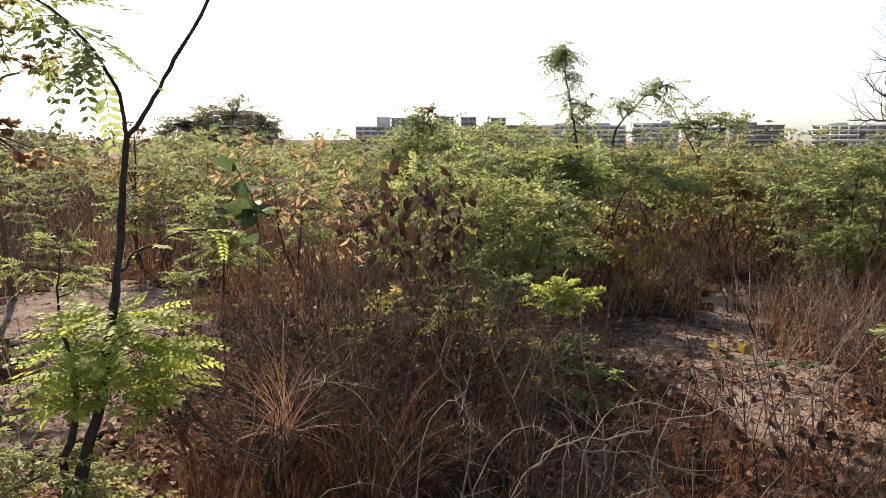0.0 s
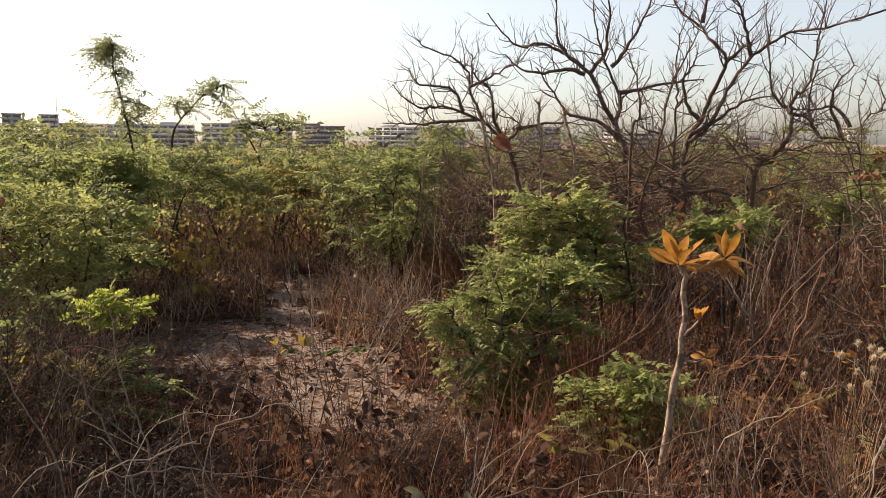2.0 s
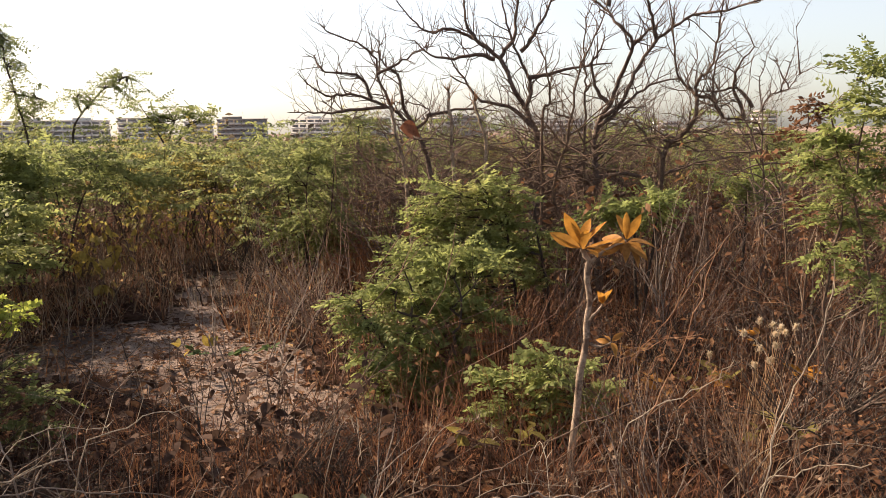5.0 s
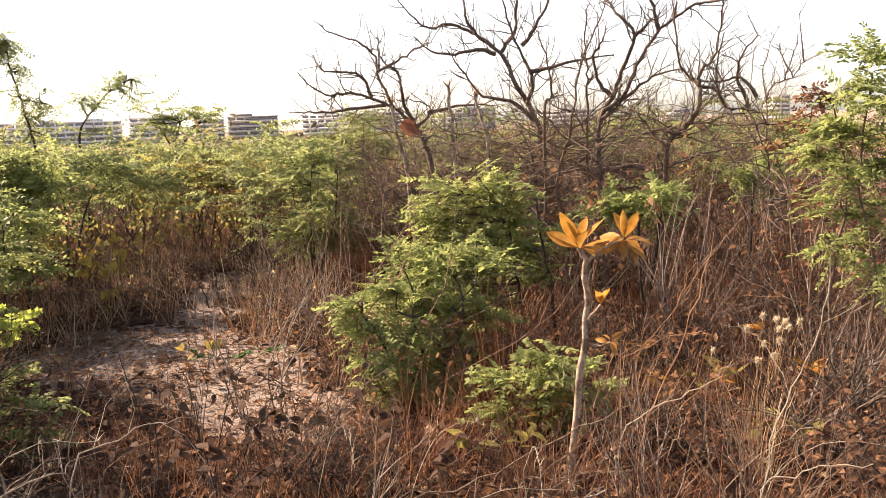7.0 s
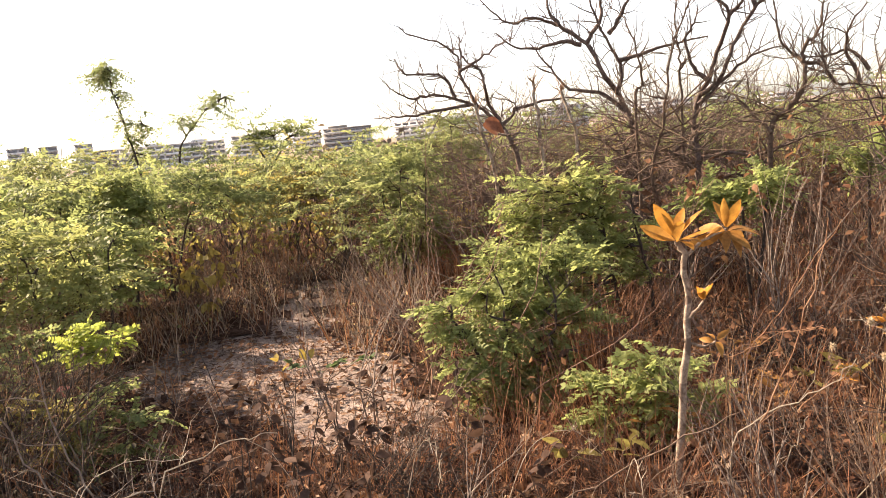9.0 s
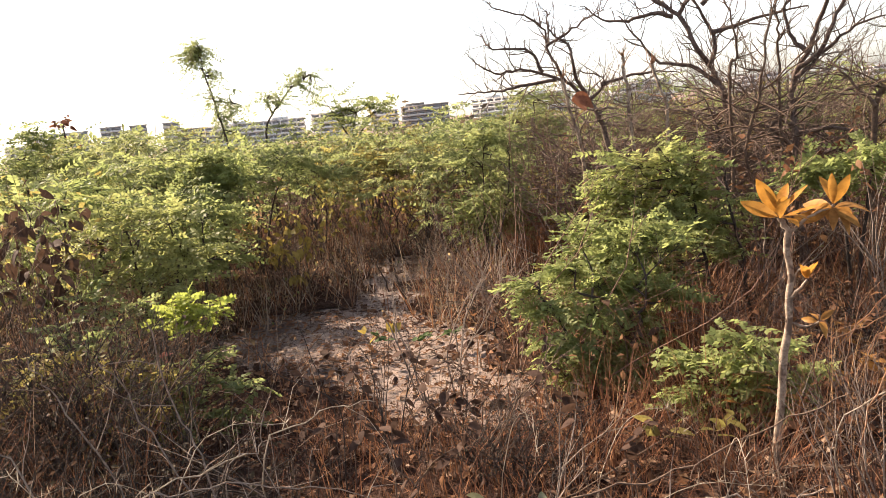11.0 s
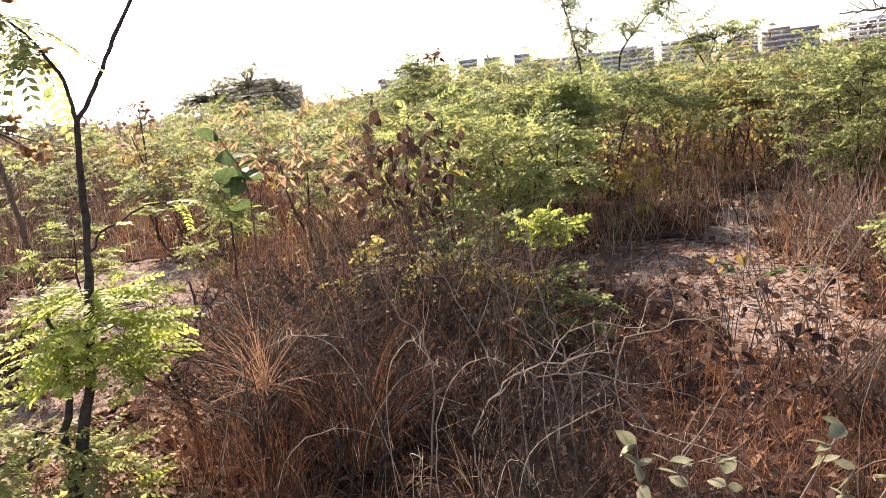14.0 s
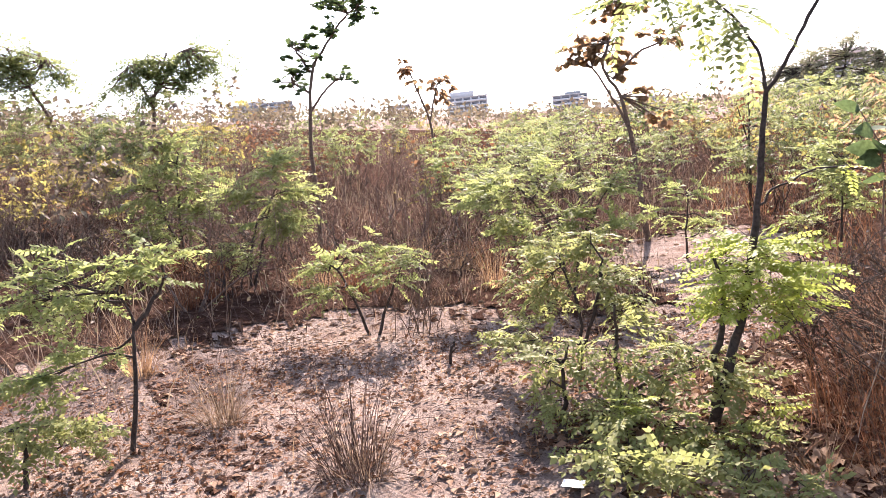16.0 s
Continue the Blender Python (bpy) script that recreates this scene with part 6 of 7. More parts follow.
near_shrub(0.55, 4.45, 4, [[(0, -0.05), (-0.1, 0.15), (-0.25, 0.25)], [(0.02, -0.05), (0.15, 0.15), (0.35, 0.24)], [(0, -0.05), (0.02, 0.2), (0.04, 0.34)]],
           [(-0.3, 0.28, 0, 0.13, 5), (-0.12, 0.36, 0, 0.13, 5), (0.12, 0.42, 0.05, 0.14, 6), (0.32, 0.3, 0, 0.14, 5), (0.0, 0.2, -0.1, 0.14, 5), (0.22, 0.16, -0.1, 0.13, 4), (-0.5, 0.4, 0.1, 0.12, 4)], "low green feather-leaved plant among dry twigs", 127, LEAF_GREEN, (0.15, 7, 0.034, 0.022), r=0.006, per=5)
for k, (x, y, h, m) in enumerate([(0.05, 4.75, 0.62, LEAF_GREEN), (0.3, 4.3, 0.5, LEAF_OLIVE), (-0.25, 4.35, 0.7, LEAF_OLIVE), (0.2, 5.2, 0.7, LEAF_GREEN)]):
    near_shrub(x, y, math.degrees(math.atan2(x, y)), [[(0, -0.05), (0.05, h * 0.5), (-0.03, h * 0.9)], [(0.03, -0.05), (0.16, h * 0.5), (0.22, h * 0.8)]],
               [(-0.03, h, 0, 0.13, 4), (0.22, h * 0.9, 0, 0.12, 4), (-0.15, h * 0.7, -0.05, 0.13, 4), (0.1, h * 0.6, -0.1, 0.13, 3)], "low plant with sparse green feather leaves among twigs" if m is LEAF_GREEN else "low plant with sparse olive feather leaves among twigs", 580 + k, m, (0.15, 7, 0.034, 0.022), r=0.005, per=4, name="low_plant")
broad_plant(-1.26, 5.29, -16.3, [[(0, -0.05), (0.0, 0.5), (0.02, 0.85), (0.01, 1.12), (-0.11, 1.4)], [(0.02, 1.0), (0.0, 1.12)]], 9, LEAF_DEEP, "upright sapling with large glossy dark green leaves", 173, 0.2, 0.13, r=0.009, category="sapling", name="green_sapling")
leafy_bush(-0.38, 5.58, 1.3, 0.2, LEAF_DUSK, "shrub with drooping dark shrivelled leaves", 174, 1.7, BROAD, name="wilted_shrub", group="", stems=4, size=0.95, leaves=170)
leafy_bush(-1.02, 6.8, 1.62, 0.4, LEAF_RUSSET, "shrub with hanging orange-brown leaves", 175, 1.0, LONG, name="wilted_shrub", group="", stems=3, size=0.58, leaves=420)
leafy_bush(0.02, 5.8, 1.2, 0.35, LEAF_OLIVE, "twiggy shrub with yellowing olive leaves", 169, 0.6, BROAD_SMALL, name="yellowing_shrub", group="", stems=3, size=1.1, leaves=170)
broad_plant(1.82, 5.15, 19, [[(0, -0.03), (0.0, 0.12), (-0.03, 0.22)], [(0.03, -0.03), (0.12, 0.1), (0.16, 0.2)]], 3, LEAF_YELLOW, "seedling with cupped yellow leaves on the sand", 176, 0.085, 0.06, hang=-1.2, name="yellow_seedling", category="seedling")
broad_plant(2.05, 5.25, 20, [[(0, -0.03), (0.1, 0.08), (0.2, 0.12)], [(0, -0.03), (-0.05, 0.1), (-0.15, 0.14)], [(0.05, -0.03), (0.3, 0.1), (0.4, 0.12)]], 14, LEAF_DEEP, "low dark green herb on the sand", 177, 0.07, 0.035, name="green_herb")
broad_plant(4.1, 2.55, 56, [[(0, -0.03), (0.0, 0.3), (0.03, 0.46)], [(0.02, 0), (0.2, 0.2), (0.3, 0.3)], [(0, 0), (-0.1, 0.12), (-0.15, 0.2)]], 6, LEAF_ORANGE, "low plant with fading orange leaves in dry grass", 178, 0.11, 0.06)
broad_plant(3.55, 2.15, 58, [[(0, -0.03), (0.0, 0.15), (0.1, 0.24)], [(0.02, 0), (0.2, 0.14), (0.28, 0.2)]], 6, LEAF_OLIVE, "low plant with yellow-olive leaves in dry grass", 179, 0.12, 0.06)
broad_plant(2.55, 2.75, 43, [[(0, -0.03), (0.05, 0.15), (0.12, 0.25)], [(0.02, 0), (-0.12, 0.14), (-0.2, 0.2)]], 7, LEAF_OLIVE, "low plant with yellow-olive leaves beside the sapling", 180, 0.11, 0.05)
broad_plant(3.3, 5.0, 33, [[(0, -0.03), (0.0, 0.3), (0.03, 0.55)], [(0.02, 0), (-0.12, 0.25), (-0.2, 0.45)]], 12, LEAF_OLIVE, "small shrub with yellow-green leaves beside the sand", 181, 0.07, 0.03)
rng = np.random.default_rng(182)
for k in range(30):
    a, d = radians(rng.uniform(13, 40)), rng.uniform(3.1, 4.9)
    h = rng.uniform(0.28, 0.55)
    broad_plant(d * math.sin(a), d * math.cos(a), math.degrees(a), [[(0, -0.03), (0.03 * rng.normal(), h * 0.6), (0.06 * rng.normal(), h)], [(0.02, -0.03), (0.07 * rng.normal(), h * 0.5), (0.12 * rng.normal(), h * 0.8)]],
                int(rng.integers(4, 8)), LEAF_DUSK, "thin dry plant with oval brown leaves", 183 + k, 0.07, 0.042, name="dry_plant", hang=0.6, group="dry oval-leaved plants")


for k, (x, y, az) in enumerate([(3.55, 2.75, 52), (4.0, 2.7, 56), (2.95, 2.75, 47), (3.1, 3.1, 45), (3.9, 3.3, 50)]):
    broad_plant(x, y, az, [[(0, -0.03), (0.02, 0.12), (0.1, 0.22)], [(0.02, 0), (-0.1, 0.12), (-0.16, 0.18)], [(0, 0), (0.05, 0.15), (0.0, 0.26)]], 6, LEAF_OLIVE if k % 2 else LEAF_FADED_SHADED,
                "low plant with yellowing olive leaves in dry grass" if k % 2 else "low plant with faded orange leaves in dry grass", 225 + k, 0.1, 0.045, group="low broad-leaved plants")


def wood_piece():
    """A short broken length of branch lying in the litter."""
    rng = np.random.default_rng(239)
    ob = thing("wood_piece", 3.6, 3.7, "short grey piece of broken wood lying in leaf litter", "wood", z=0.05, turn=-38)
    g = Geo()
    line = stem(g, rng, [(-0.09, 0, 0.0), (0.0, 0.01, 0.004), (0.1, 0, 0.0)], 0.022, 0.018, 9, 0.002)
    part("bark", g, BARK_PALE, ob, smooth=True)
    for x in (line[0], line[-1]):
        g = Geo()
        tube(g, [x, x + (0.0015 if x[0] > 0 else -0.0015, 0, 0)], [0.017, 0.001], 9)
        part("broken_end", g, TWIG_ROSE, ob)


wood_piece()


def seed_heads():
    rng = np.random.default_rng(210)
    ob = thing("seed_plant", 3.7, 2.35, "dry stalks with pale fluffy seed heads", "plant", turn=-57)
    for k in range(13):
        u, h = rng.uniform(-0.2, 0.35), rng.uniform(0.42, 0.68)
        g = Geo()
        line = stem(g, rng, [(u * 0.4, rng.normal(0, 0.05), -0.03), (u * 0.8, 0.0, h * 0.6), (u, rng.normal(0, 0.05), h)], 0.0022, 0.0012, 4, 0.003)
        stalk = part("stalk", g, GRASS_STRAW, ob)
        n = 150
        way = unit(rng.normal(0, 1, (n, 3)))
        g = Geo()
        g.add(*blades(rng, np.repeat(line[-1][None], n, 0) + way * 0.008, rng.uniform(0.012, 0.024, n), np.full(n, 0.0045), 1.2, 1.0, 2))
        part("seed_head", g, FLUFF, stalk)


seed_heads()


def pink_flower():
    rng = np.random.default_rng(211)
    ob = thing("pink_flower", 0.5, 4.85, "withered pink and cream flower head on a bent stalk", "flower", turn=-3)
    g = Geo()
    stem(g, rng, [(0, 0, -0.03), (0.02, 0, 0.25), (0.0, -0.02, 0.42)], 0.004, 0.002, 5, 0.003)
    part("stalk", g, TWIG_PALE, ob)
    n = 12
    a = rng.uniform(0, 2 * np.pi, n)
    leaf_parts(rng, ob, [as_mesh("petal", blade_leaf(0.08, 0.03, 3, 0.2, 0.4), PINK), as_mesh("petal", blade_leaf(0.09, 0.035, 3, 0.2, 0.4), LEAF_GREY)], np.tile((0.0, -0.02, 0.42), (n, 1)), np.stack([np.cos(a), np.sin(a), rng.uniform(-0.9, 0.4, n)], -1), rng.uniform(0.7, 1.1, n), 0.4, "petal")


pink_flower()


# ---- dead twigs close by ----
def dead_branches(x, y, az, height, lean, n, material, label, seed, depth=2, r=0.0045):
    rng = np.random.default_rng(seed)
    ob = thing("dead_bush", x, y, label, "bush", "leafless bushes", turn=-az)
    for k in range(n):
        g = Geo()
        grow(rng, g, (rng.normal(0, 0.08), rng.normal(0, 0.08), -0.03), (lean + rng.normal(0, 0.35), rng.normal(0, 0.3), 1), height * rng.uniform(0.4, 0.6), r, depth, [], 0.2, 0.02, (2, 3), 0.5, 0.72, 5)
        part("branch", g, material, ob)
    return ob


def leaning_branch(pts, r, material, label, seed):
    """A long dead branch rooted in the brush, with short side twigs."""
    rng = np.random.default_rng(seed)
    x, y, _ = pts[0]
    ob = thing("dead_branch", x, y, label, "branch")
    g = Geo()
    line = stem(g, rng, [(a - x, b - y, c) for a, b, c in pts], r, r * 0.5, 7, 0.006)
    part("bough", g, material, ob, smooth=True)
    for i in range(6, len(line) - 2, 3):
        g = Geo()
        d = unit(line[i] - line[i - 1])
        grow(rng, g, line[i], unit(d * 0.6 + unit(np.cross(d, rng.normal(0, 1, 3)))), rng.uniform(0.08, 0.22), r * 0.45, 1, [], 0.5, 0.02, (1, 2), 0.8, 0.7, 4)
        part("twig", g, material, ob)


leaning_branch([(1.42, 2.22, -0.03), (1.6, 2.1, 0.24), (1.75, 1.99, 0.38), (1.84, 1.93, 0.41), (1.92, 1.86, 0.43), (2.0, 1.78, 0.43), (2.08, 1.69, 0.48)], 0.005, TWIG_PALE, "bleached crooked branch leaning over dry brush", 218)
leaning_branch([(1.25, 2.5, -0.03), (1.4, 2.4, 0.18), (1.53, 2.31, 0.29), (1.71, 2.2, 0.37), (1.84, 2.11, 0.41), (2.01, 1.98, 0.51), (2.13, 1.86, 0.61), (2.24, 1.74, 0.7)], 0.004, BARK_BROWN, "long thin brown branch leaning over dry brush", 219)
leaning_branch([(0.29, 2.97, -0.03), (0.29, 2.85, 0.50), (0.19, 2.85, 0.75), (0.14, 2.84, 0.88), (0.10, 2.84, 0.99)], 0.004, TWIG_PALE, "long weathered stem leaning over the thicket", 241)
leaning_branch([(0.50, 2.88, -0.03), (0.50, 2.76, 0.41), (0.42, 2.76, 0.64), (0.36, 2.76, 0.84), (0.29, 2.76, 0.97)], 0.004, TWIG_PALE, "long weathered stem leaning over the thicket", 242)
leaning_branch([(1.15, 3.50, -0.03), (1.13, 3.38, 0.42), (1.07, 3.39, 0.63), (1.03, 3.40, 0.83)], 0.003, BARK_DARK, "thin dark stem standing before the sand", 243)
leaning_branch([(1.15, 3.40, -0.03), (1.12, 3.28, 0.46), (0.94, 3.32, 0.60), (0.79, 3.35, 0.80)], 0.003, BARK_DARK, "thin dark branch arching before the sand", 244)
leaning_branch([(0.74, 2.76, -0.03), (0.73, 2.64, 0.58), (0.86, 2.62, 0.67), (0.99, 2.61, 0.70), (1.10, 2.59, 0.69)], 0.003, STALK_PALE, "pale dry stem bent over beside the sand", 245)
leaning_branch([(0.37, 2.58, -0.03), (0.37, 2.46, 0.58), (0.46, 2.46, 0.61), (0.63, 2.46, 0.59), (0.75, 2.47, 0.54), (0.92, 2.47, 0.49), (1.10, 2.48, 0.36)], 0.003, TWIG_PALE, "bleached thin branch lying over the brush", 246)
leaning_branch([(0.62, 2.87, -0.03), (0.61, 2.75, 0.50), (0.73, 2.74, 0.57), (0.75, 2.74, 0.68), (0.79, 2.74, 0.74)], 0.003, TWIG_PALE, "forked weathered stem in dry brush", 247)
leaning_branch([(0.21, 2.65, -0.03), (0.22, 2.53, 0.13), (0.19, 2.53, 0.33), (0.27, 2.54, 0.51), (0.40, 2.54, 0.60), (0.67, 2.55, 0.64)], 0.004, STALK_PALE, "pale thick stalk arching over the thicket", 248)
leaning_branch([(-0.00, 2.74, -0.03), (0.01, 2.62, 0.13), (0.08, 2.63, 0.62), (-0.03, 2.62, 0.85), (-0.07, 2.61, 1.02)], 0.004, TWIG_PALE, "tall weathered stem in the thicket", 249)
leaning_branch([(0.57, 2.84, -0.03), (0.56, 2.72, 0.54), (0.50, 2.73, 0.72), (0.47, 2.73, 0.91), (0.45, 2.73, 1.06)], 0.004, TWIG_PALE, "tall weathered stem in the thicket", 250)
leaning_branch([(2.63, 1.50, -0.03), (2.52, 1.44, 0.52), (2.56, 1.38, 0.78), (2.59, 1.32, 0.97), (2.60, 1.30, 1.19)], 0.0028, STALK_PALE, "tall straw stem in reddish grass", 251)
leaning_branch([(2.62, 2.03, -0.03), (2.53, 1.96, 0.40), (2.57, 1.90, 0.63), (2.64, 1.82, 0.92), (2.68, 1.76, 1.21)], 0.0028, STALK_RUST, "tall leaning straw stem in reddish grass", 252)
leaning_branch([(2.58, 2.08, -0.03), (2.49, 2.01, 0.43), (2.59, 1.89, 0.59), (2.69, 1.77, 0.67), (2.73, 1.71, 0.76)], 0.0028, STALK_PALE, "leaning straw stem in reddish grass", 253)
leaning_branch([(2.89, 1.72, -0.03), (2.92, 1.75, 0.19), (2.96, 1.68, 0.43), (2.99, 1.63, 0.6)], 0.003, STALK_PALE, "leaning pale straw stalk in reddish grass", 560)
leaning_branch([(2.91, 1.69, -0.03), (2.94, 1.72, 0.19), (2.95, 1.69, 0.37), (2.97, 1.67, 0.57)], 0.003, STALK_PALE, "leaning pale straw stalk in reddish grass", 561)
leaning_branch([(2.83, 1.8, -0.03), (2.87, 1.83, 0.18), (2.96, 1.68, 0.39), (3.06, 1.53, 0.51)], 0.003, STALK_PALE, "leaning pale straw stalk in reddish grass", 562)
leaning_branch([(3.38, 2.73, -0.03), (3.42, 2.76, 0.4), (3.52, 2.64, 0.6), (3.6, 2.55, 0.81), (3.69, 2.44, 1.03)], 0.003, STALK_RUST, "leaning reddish straw stalk in dry grass", 563)
leaning_branch([(3.42, 2.68, -0.03), (3.46, 2.71, 0.3), (3.52, 2.64, 0.48), (3.54, 2.62, 0.66), (3.6, 2.54, 0.89)], 0.003, STALK_RUST, "leaning reddish straw stalk in dry grass", 564)
leaning_branch([(3.28, 2.38, -0.03), (3.31, 2.41, 0.21), (3.36, 2.35, 0.32), (3.42, 2.27, 0.42), (3.49, 2.18, 0.5)], 0.003, STALK_RUST, "leaning reddish straw stalk in dry grass", 565)
leaning_branch([(4.05, 2.12, -0.03), (4.07, 2.15, 0.58), (4.01, 2.27, 0.67), (3.94, 2.39, 0.74), (3.88, 2.52, 0.8)], 0.003, STALK_RUST, "leaning reddish straw stalk in dry grass", 566)
leaning_branch([(3.07, 2.63, -0.03), (3.11, 2.66, 0.44), (3.18, 2.58, 0.5), (3.29, 2.46, 0.58), (3.4, 2.33, 0.62)], 0.003, STALK_RUST, "leaning reddish straw stalk in dry grass", 567)
leaning_branch([(2.66, 1.52, -0.03), (2.69, 1.55, 0.34), (2.74, 1.47, 0.41), (2.79, 1.38, 0.46), (2.85, 1.27, 0.49)], 0.0035, STALK_PALE, "leaning pale straw stalk in reddish grass", 568)
leaning_branch([(2.95, 2.16, -0.03), (2.98, 2.19, 0.16), (3.0, 2.16, 0.29), (3.03, 2.13, 0.37)], 0.003, STALK_PALE, "leaning pale straw stalk in reddish grass", 569)
leaning_branch([(2.72, 2.13, -0.03), (2.75, 2.16, 0.1), (2.76, 2.15, 0.22), (2.76, 2.15, 0.33)], 0.003, STALK_PALE, "leaning pale straw stalk in reddish grass", 570)
dead_branches(0.95, 2.75, 19, 0.9, -0.3, 2, TWIG_PALE, "dead shrub with pale weathered twigs", 221, 2, 0.0055)
# the next two shrubs take the darkest bark for shade in the brush
dead_branches(0.25, 2.55, 6, 0.8, -0.2, 4, BARK_DARK, "dead shrub with brown weathered twigs", 222, 2, 0.0045)
dead_branches(-0.45, 2.9, -9, 0.7, 0.2, 7, BARK_DARK, "dead shrub with brown twigs", 223, 3)
dead_branches(1.45, 3.6, 22, 0.6, 0.1, 5, BARK_DARK, "dead shrub with charred twigs on sand", 224, 2)
dead_branches(1.6, 2.6, 32, 0.55, 0.5, 3, TWIG_PALE, "dead shrub with pale weathered twigs", 225, 2)
dead_branches(2.6, 1.95, 53, 0.6, -0.2, 6, TWIG_PALE, "dead shrub with pale weathered twigs", 226, 2)
dead_branches(4.3, 3.3, 52, 0.9, 0.2, 7, BARK_GREY, "dead shrub with grey twigs in dry grass", 227, 3)
dead_branches(5.0, 2.8, 60, 1.2, 0.0, 6, BARK_PALE, "dead shrub with tall pale stems", 228, 3)
dead_branches(-4.2, 3.72, -48, 0.65, 0.0, 12, BARK_BROWN, "brown twiggy bush at the clearing's edge", 229, 3, 0.004)
dead_branches(-4.6, 4.2, -47, 0.6, 0.2, 9, BARK_BROWN, "brown twiggy bush at the clearing's edge", 230, 3, 0.004)
# darkest bark on these fine twigs puts the thicket's shade into colour
dead_branches(-0.1, 4.3, -2, 0.85, 0.0, 14, BARK_DARK, "dense purple-brown thicket of fine twigs", 231, 3, 0.004)
dead_branches(-0.6, 4.6, -8, 0.85, 0.0, 14, BARK_DARK, "dense purple-brown thicket of fine twigs", 232, 3, 0.004)
dead_branches(0.35, 4.0, 4, 0.75, 0.0, 12, BARK_DARK, "dense purple-brown thicket of fine twigs", 233, 3, 0.004)


rng = np.random.default_rng(260)
for k in range(5):
    a, d = radians(rng.uniform(-15, 30)), rng.uniform(2.6, 3.9)
    dead_branches(d * math.sin(a), d * math.cos(a), math.degrees(a), rng.uniform(0.6, 0.95), rng.normal(0, 0.5), 3, BARK_BROWN if k % 2 == 0 else BARK_DARK, "dead shrub of long crooked twigs in dry grass", 261 + k, 2, 0.0045)
for k in range(14):
    a, d = radians(rng.uniform(40, 72)), rng.uniform(2.8, 5.5)
    dead_branches(d * math.sin(a), d * math.cos(a), math.degrees(a), rng.uniform(0.4, 0.75), rng.normal(0, 0.6), 6, BARK_GREY if k % 2 else BARK_BROWN, "dead shrub of thin crooked twigs in reddish grass", 281 + k, 3, 0.004)


for k in range(13):
    a, d = radians(rng.uniform(24, 62)), rng.uniform(4.6, 7.2)
    dead_branches(d * math.sin(a), d * math.cos(a), math.degrees(a), rng.uniform(0.6, 1.3), rng.normal(0, 0.6), 5, TWIG_PALE if k % 3 else TWIG_ROSE, "dead shrub of crooked weathered twigs under bare trees", 575 + k, 2, 0.006)


# dusky leaves and darkest twigs stand for the shade inside the thickets
THICKETS = [leafy_bush(-0.2, 3.6, 0.8, 0.7, LEAF_DUSK, "dense brown thicket of shrivelled leaves and twigs", 501, 0.6, [CUPPED], wood_material=BARK_DARK, name="brown_thicket", group="brown thickets", stems=5, depth=2, leaves=170, size=0.5),
            leafy_bush(0.5, 3.3, 0.7, 0.8, LEAF_DARK, "dense dark thicket of shrivelled leaves and twigs", 502, 0.6, [CUPPED], wood_material=BARK_DARK, name="brown_thicket", group="brown thickets", stems=5, depth=2, leaves=130, size=0.5),
            leafy_bush(3.9, 3.0, 0.6, 0.8, LEAF_BROWN, "dense reddish thicket of dry leaves under bare trees", 503, 0.4, [CUPPED], wood_material=BARK_DARK, name="brown_thicket", group="brown thickets", stems=4, depth=2, leaves=130, size=0.9)]
rng = np.random.default_rng(504)
for sector, far, n, sizes in (((-15, 4), (3.7, 5.0), 13, (1.0, 1.3)), ((-15, 3), (3.1, 4.5), 9, (0.85, 1.1)), ((-14, 14), (2.5, 3.5), 10, (0.4, 0.6)), ((0, 36), (2.1, 2.7), 9, (0.28, 0.4)), ((13, 36), (2.7, 3.8), 6, (0.45, 0.7)), ((37, 76), (2.9, 7.5), 20, (0.6, 1.15)), ((-20, 34), (5.6, 9), 16, (0.6, 1.0)), ((-75, -40), (6, 11), 14, (0.8, 1.3))):
    repeats(rng, THICKETS[:2] if sector[0] < 30 else THICKETS, n, sector, far, sizes)


def charred_stump(x, y, h, lean, label, seed):
    rng = np.random.default_rng(seed)
    ob = thing("charred_stump", x, y, label, "stump")
    g = Geo()
    stem(g, rng, [(0, 0, -0.03), (lean * 0.4, 0, h * 0.5), (lean, 0.01, h)], 0.014, 0.008, 7, 0.004)
    part("stem", g, BARK_DARK, ob, smooth=True)
    g = Geo()
    stem(g, rng, [(lean * 0.4, 0, h * 0.5), (lean * 0.4 + 0.04, 0.02, h * 0.75)], 0.006, 0.003, 5, 0.001)
    part("spur", g, BARK_DARK, ob)


charred_stump(-3.43, 3.2, 0.16, 0.05, "small charred stump standing in sand", 241)
charred_stump(-2.0, 6.0, 0.3, -0.04, "thin charred stump behind dry grass", 242)
charred_stump(-1.0, 6.1, 0.35, 0.03, "thin charred stump behind dry grass", 243)


def paper_scrap():
    ob = thing("paper_scrap", -1.75, 2.05, "scrap of white paper lying on the sand", "litter", z=0.03, turn=20)
    g = Geo()
    u, v = np.meshgrid(np.linspace(-0.05, 0.05, 6), np.linspace(-0.035, 0.035, 5), indexing="ij")
    w = 0.012 * np.sin(u * 60) * np.cos(v * 50) + 0.008
    i, j = np.meshgrid(np.arange(5), np.arange(4), indexing="ij")
    g.add(np.stack([u, v, w], -1).reshape(-1, 3), np.stack([i * 5 + j, (i + 1) * 5 + j, (i + 1) * 5 + j + 1, i * 5 + j + 1], -1).reshape(-1, 4))
    part("sheet", g, PAPER, ob)


paper_scrap()


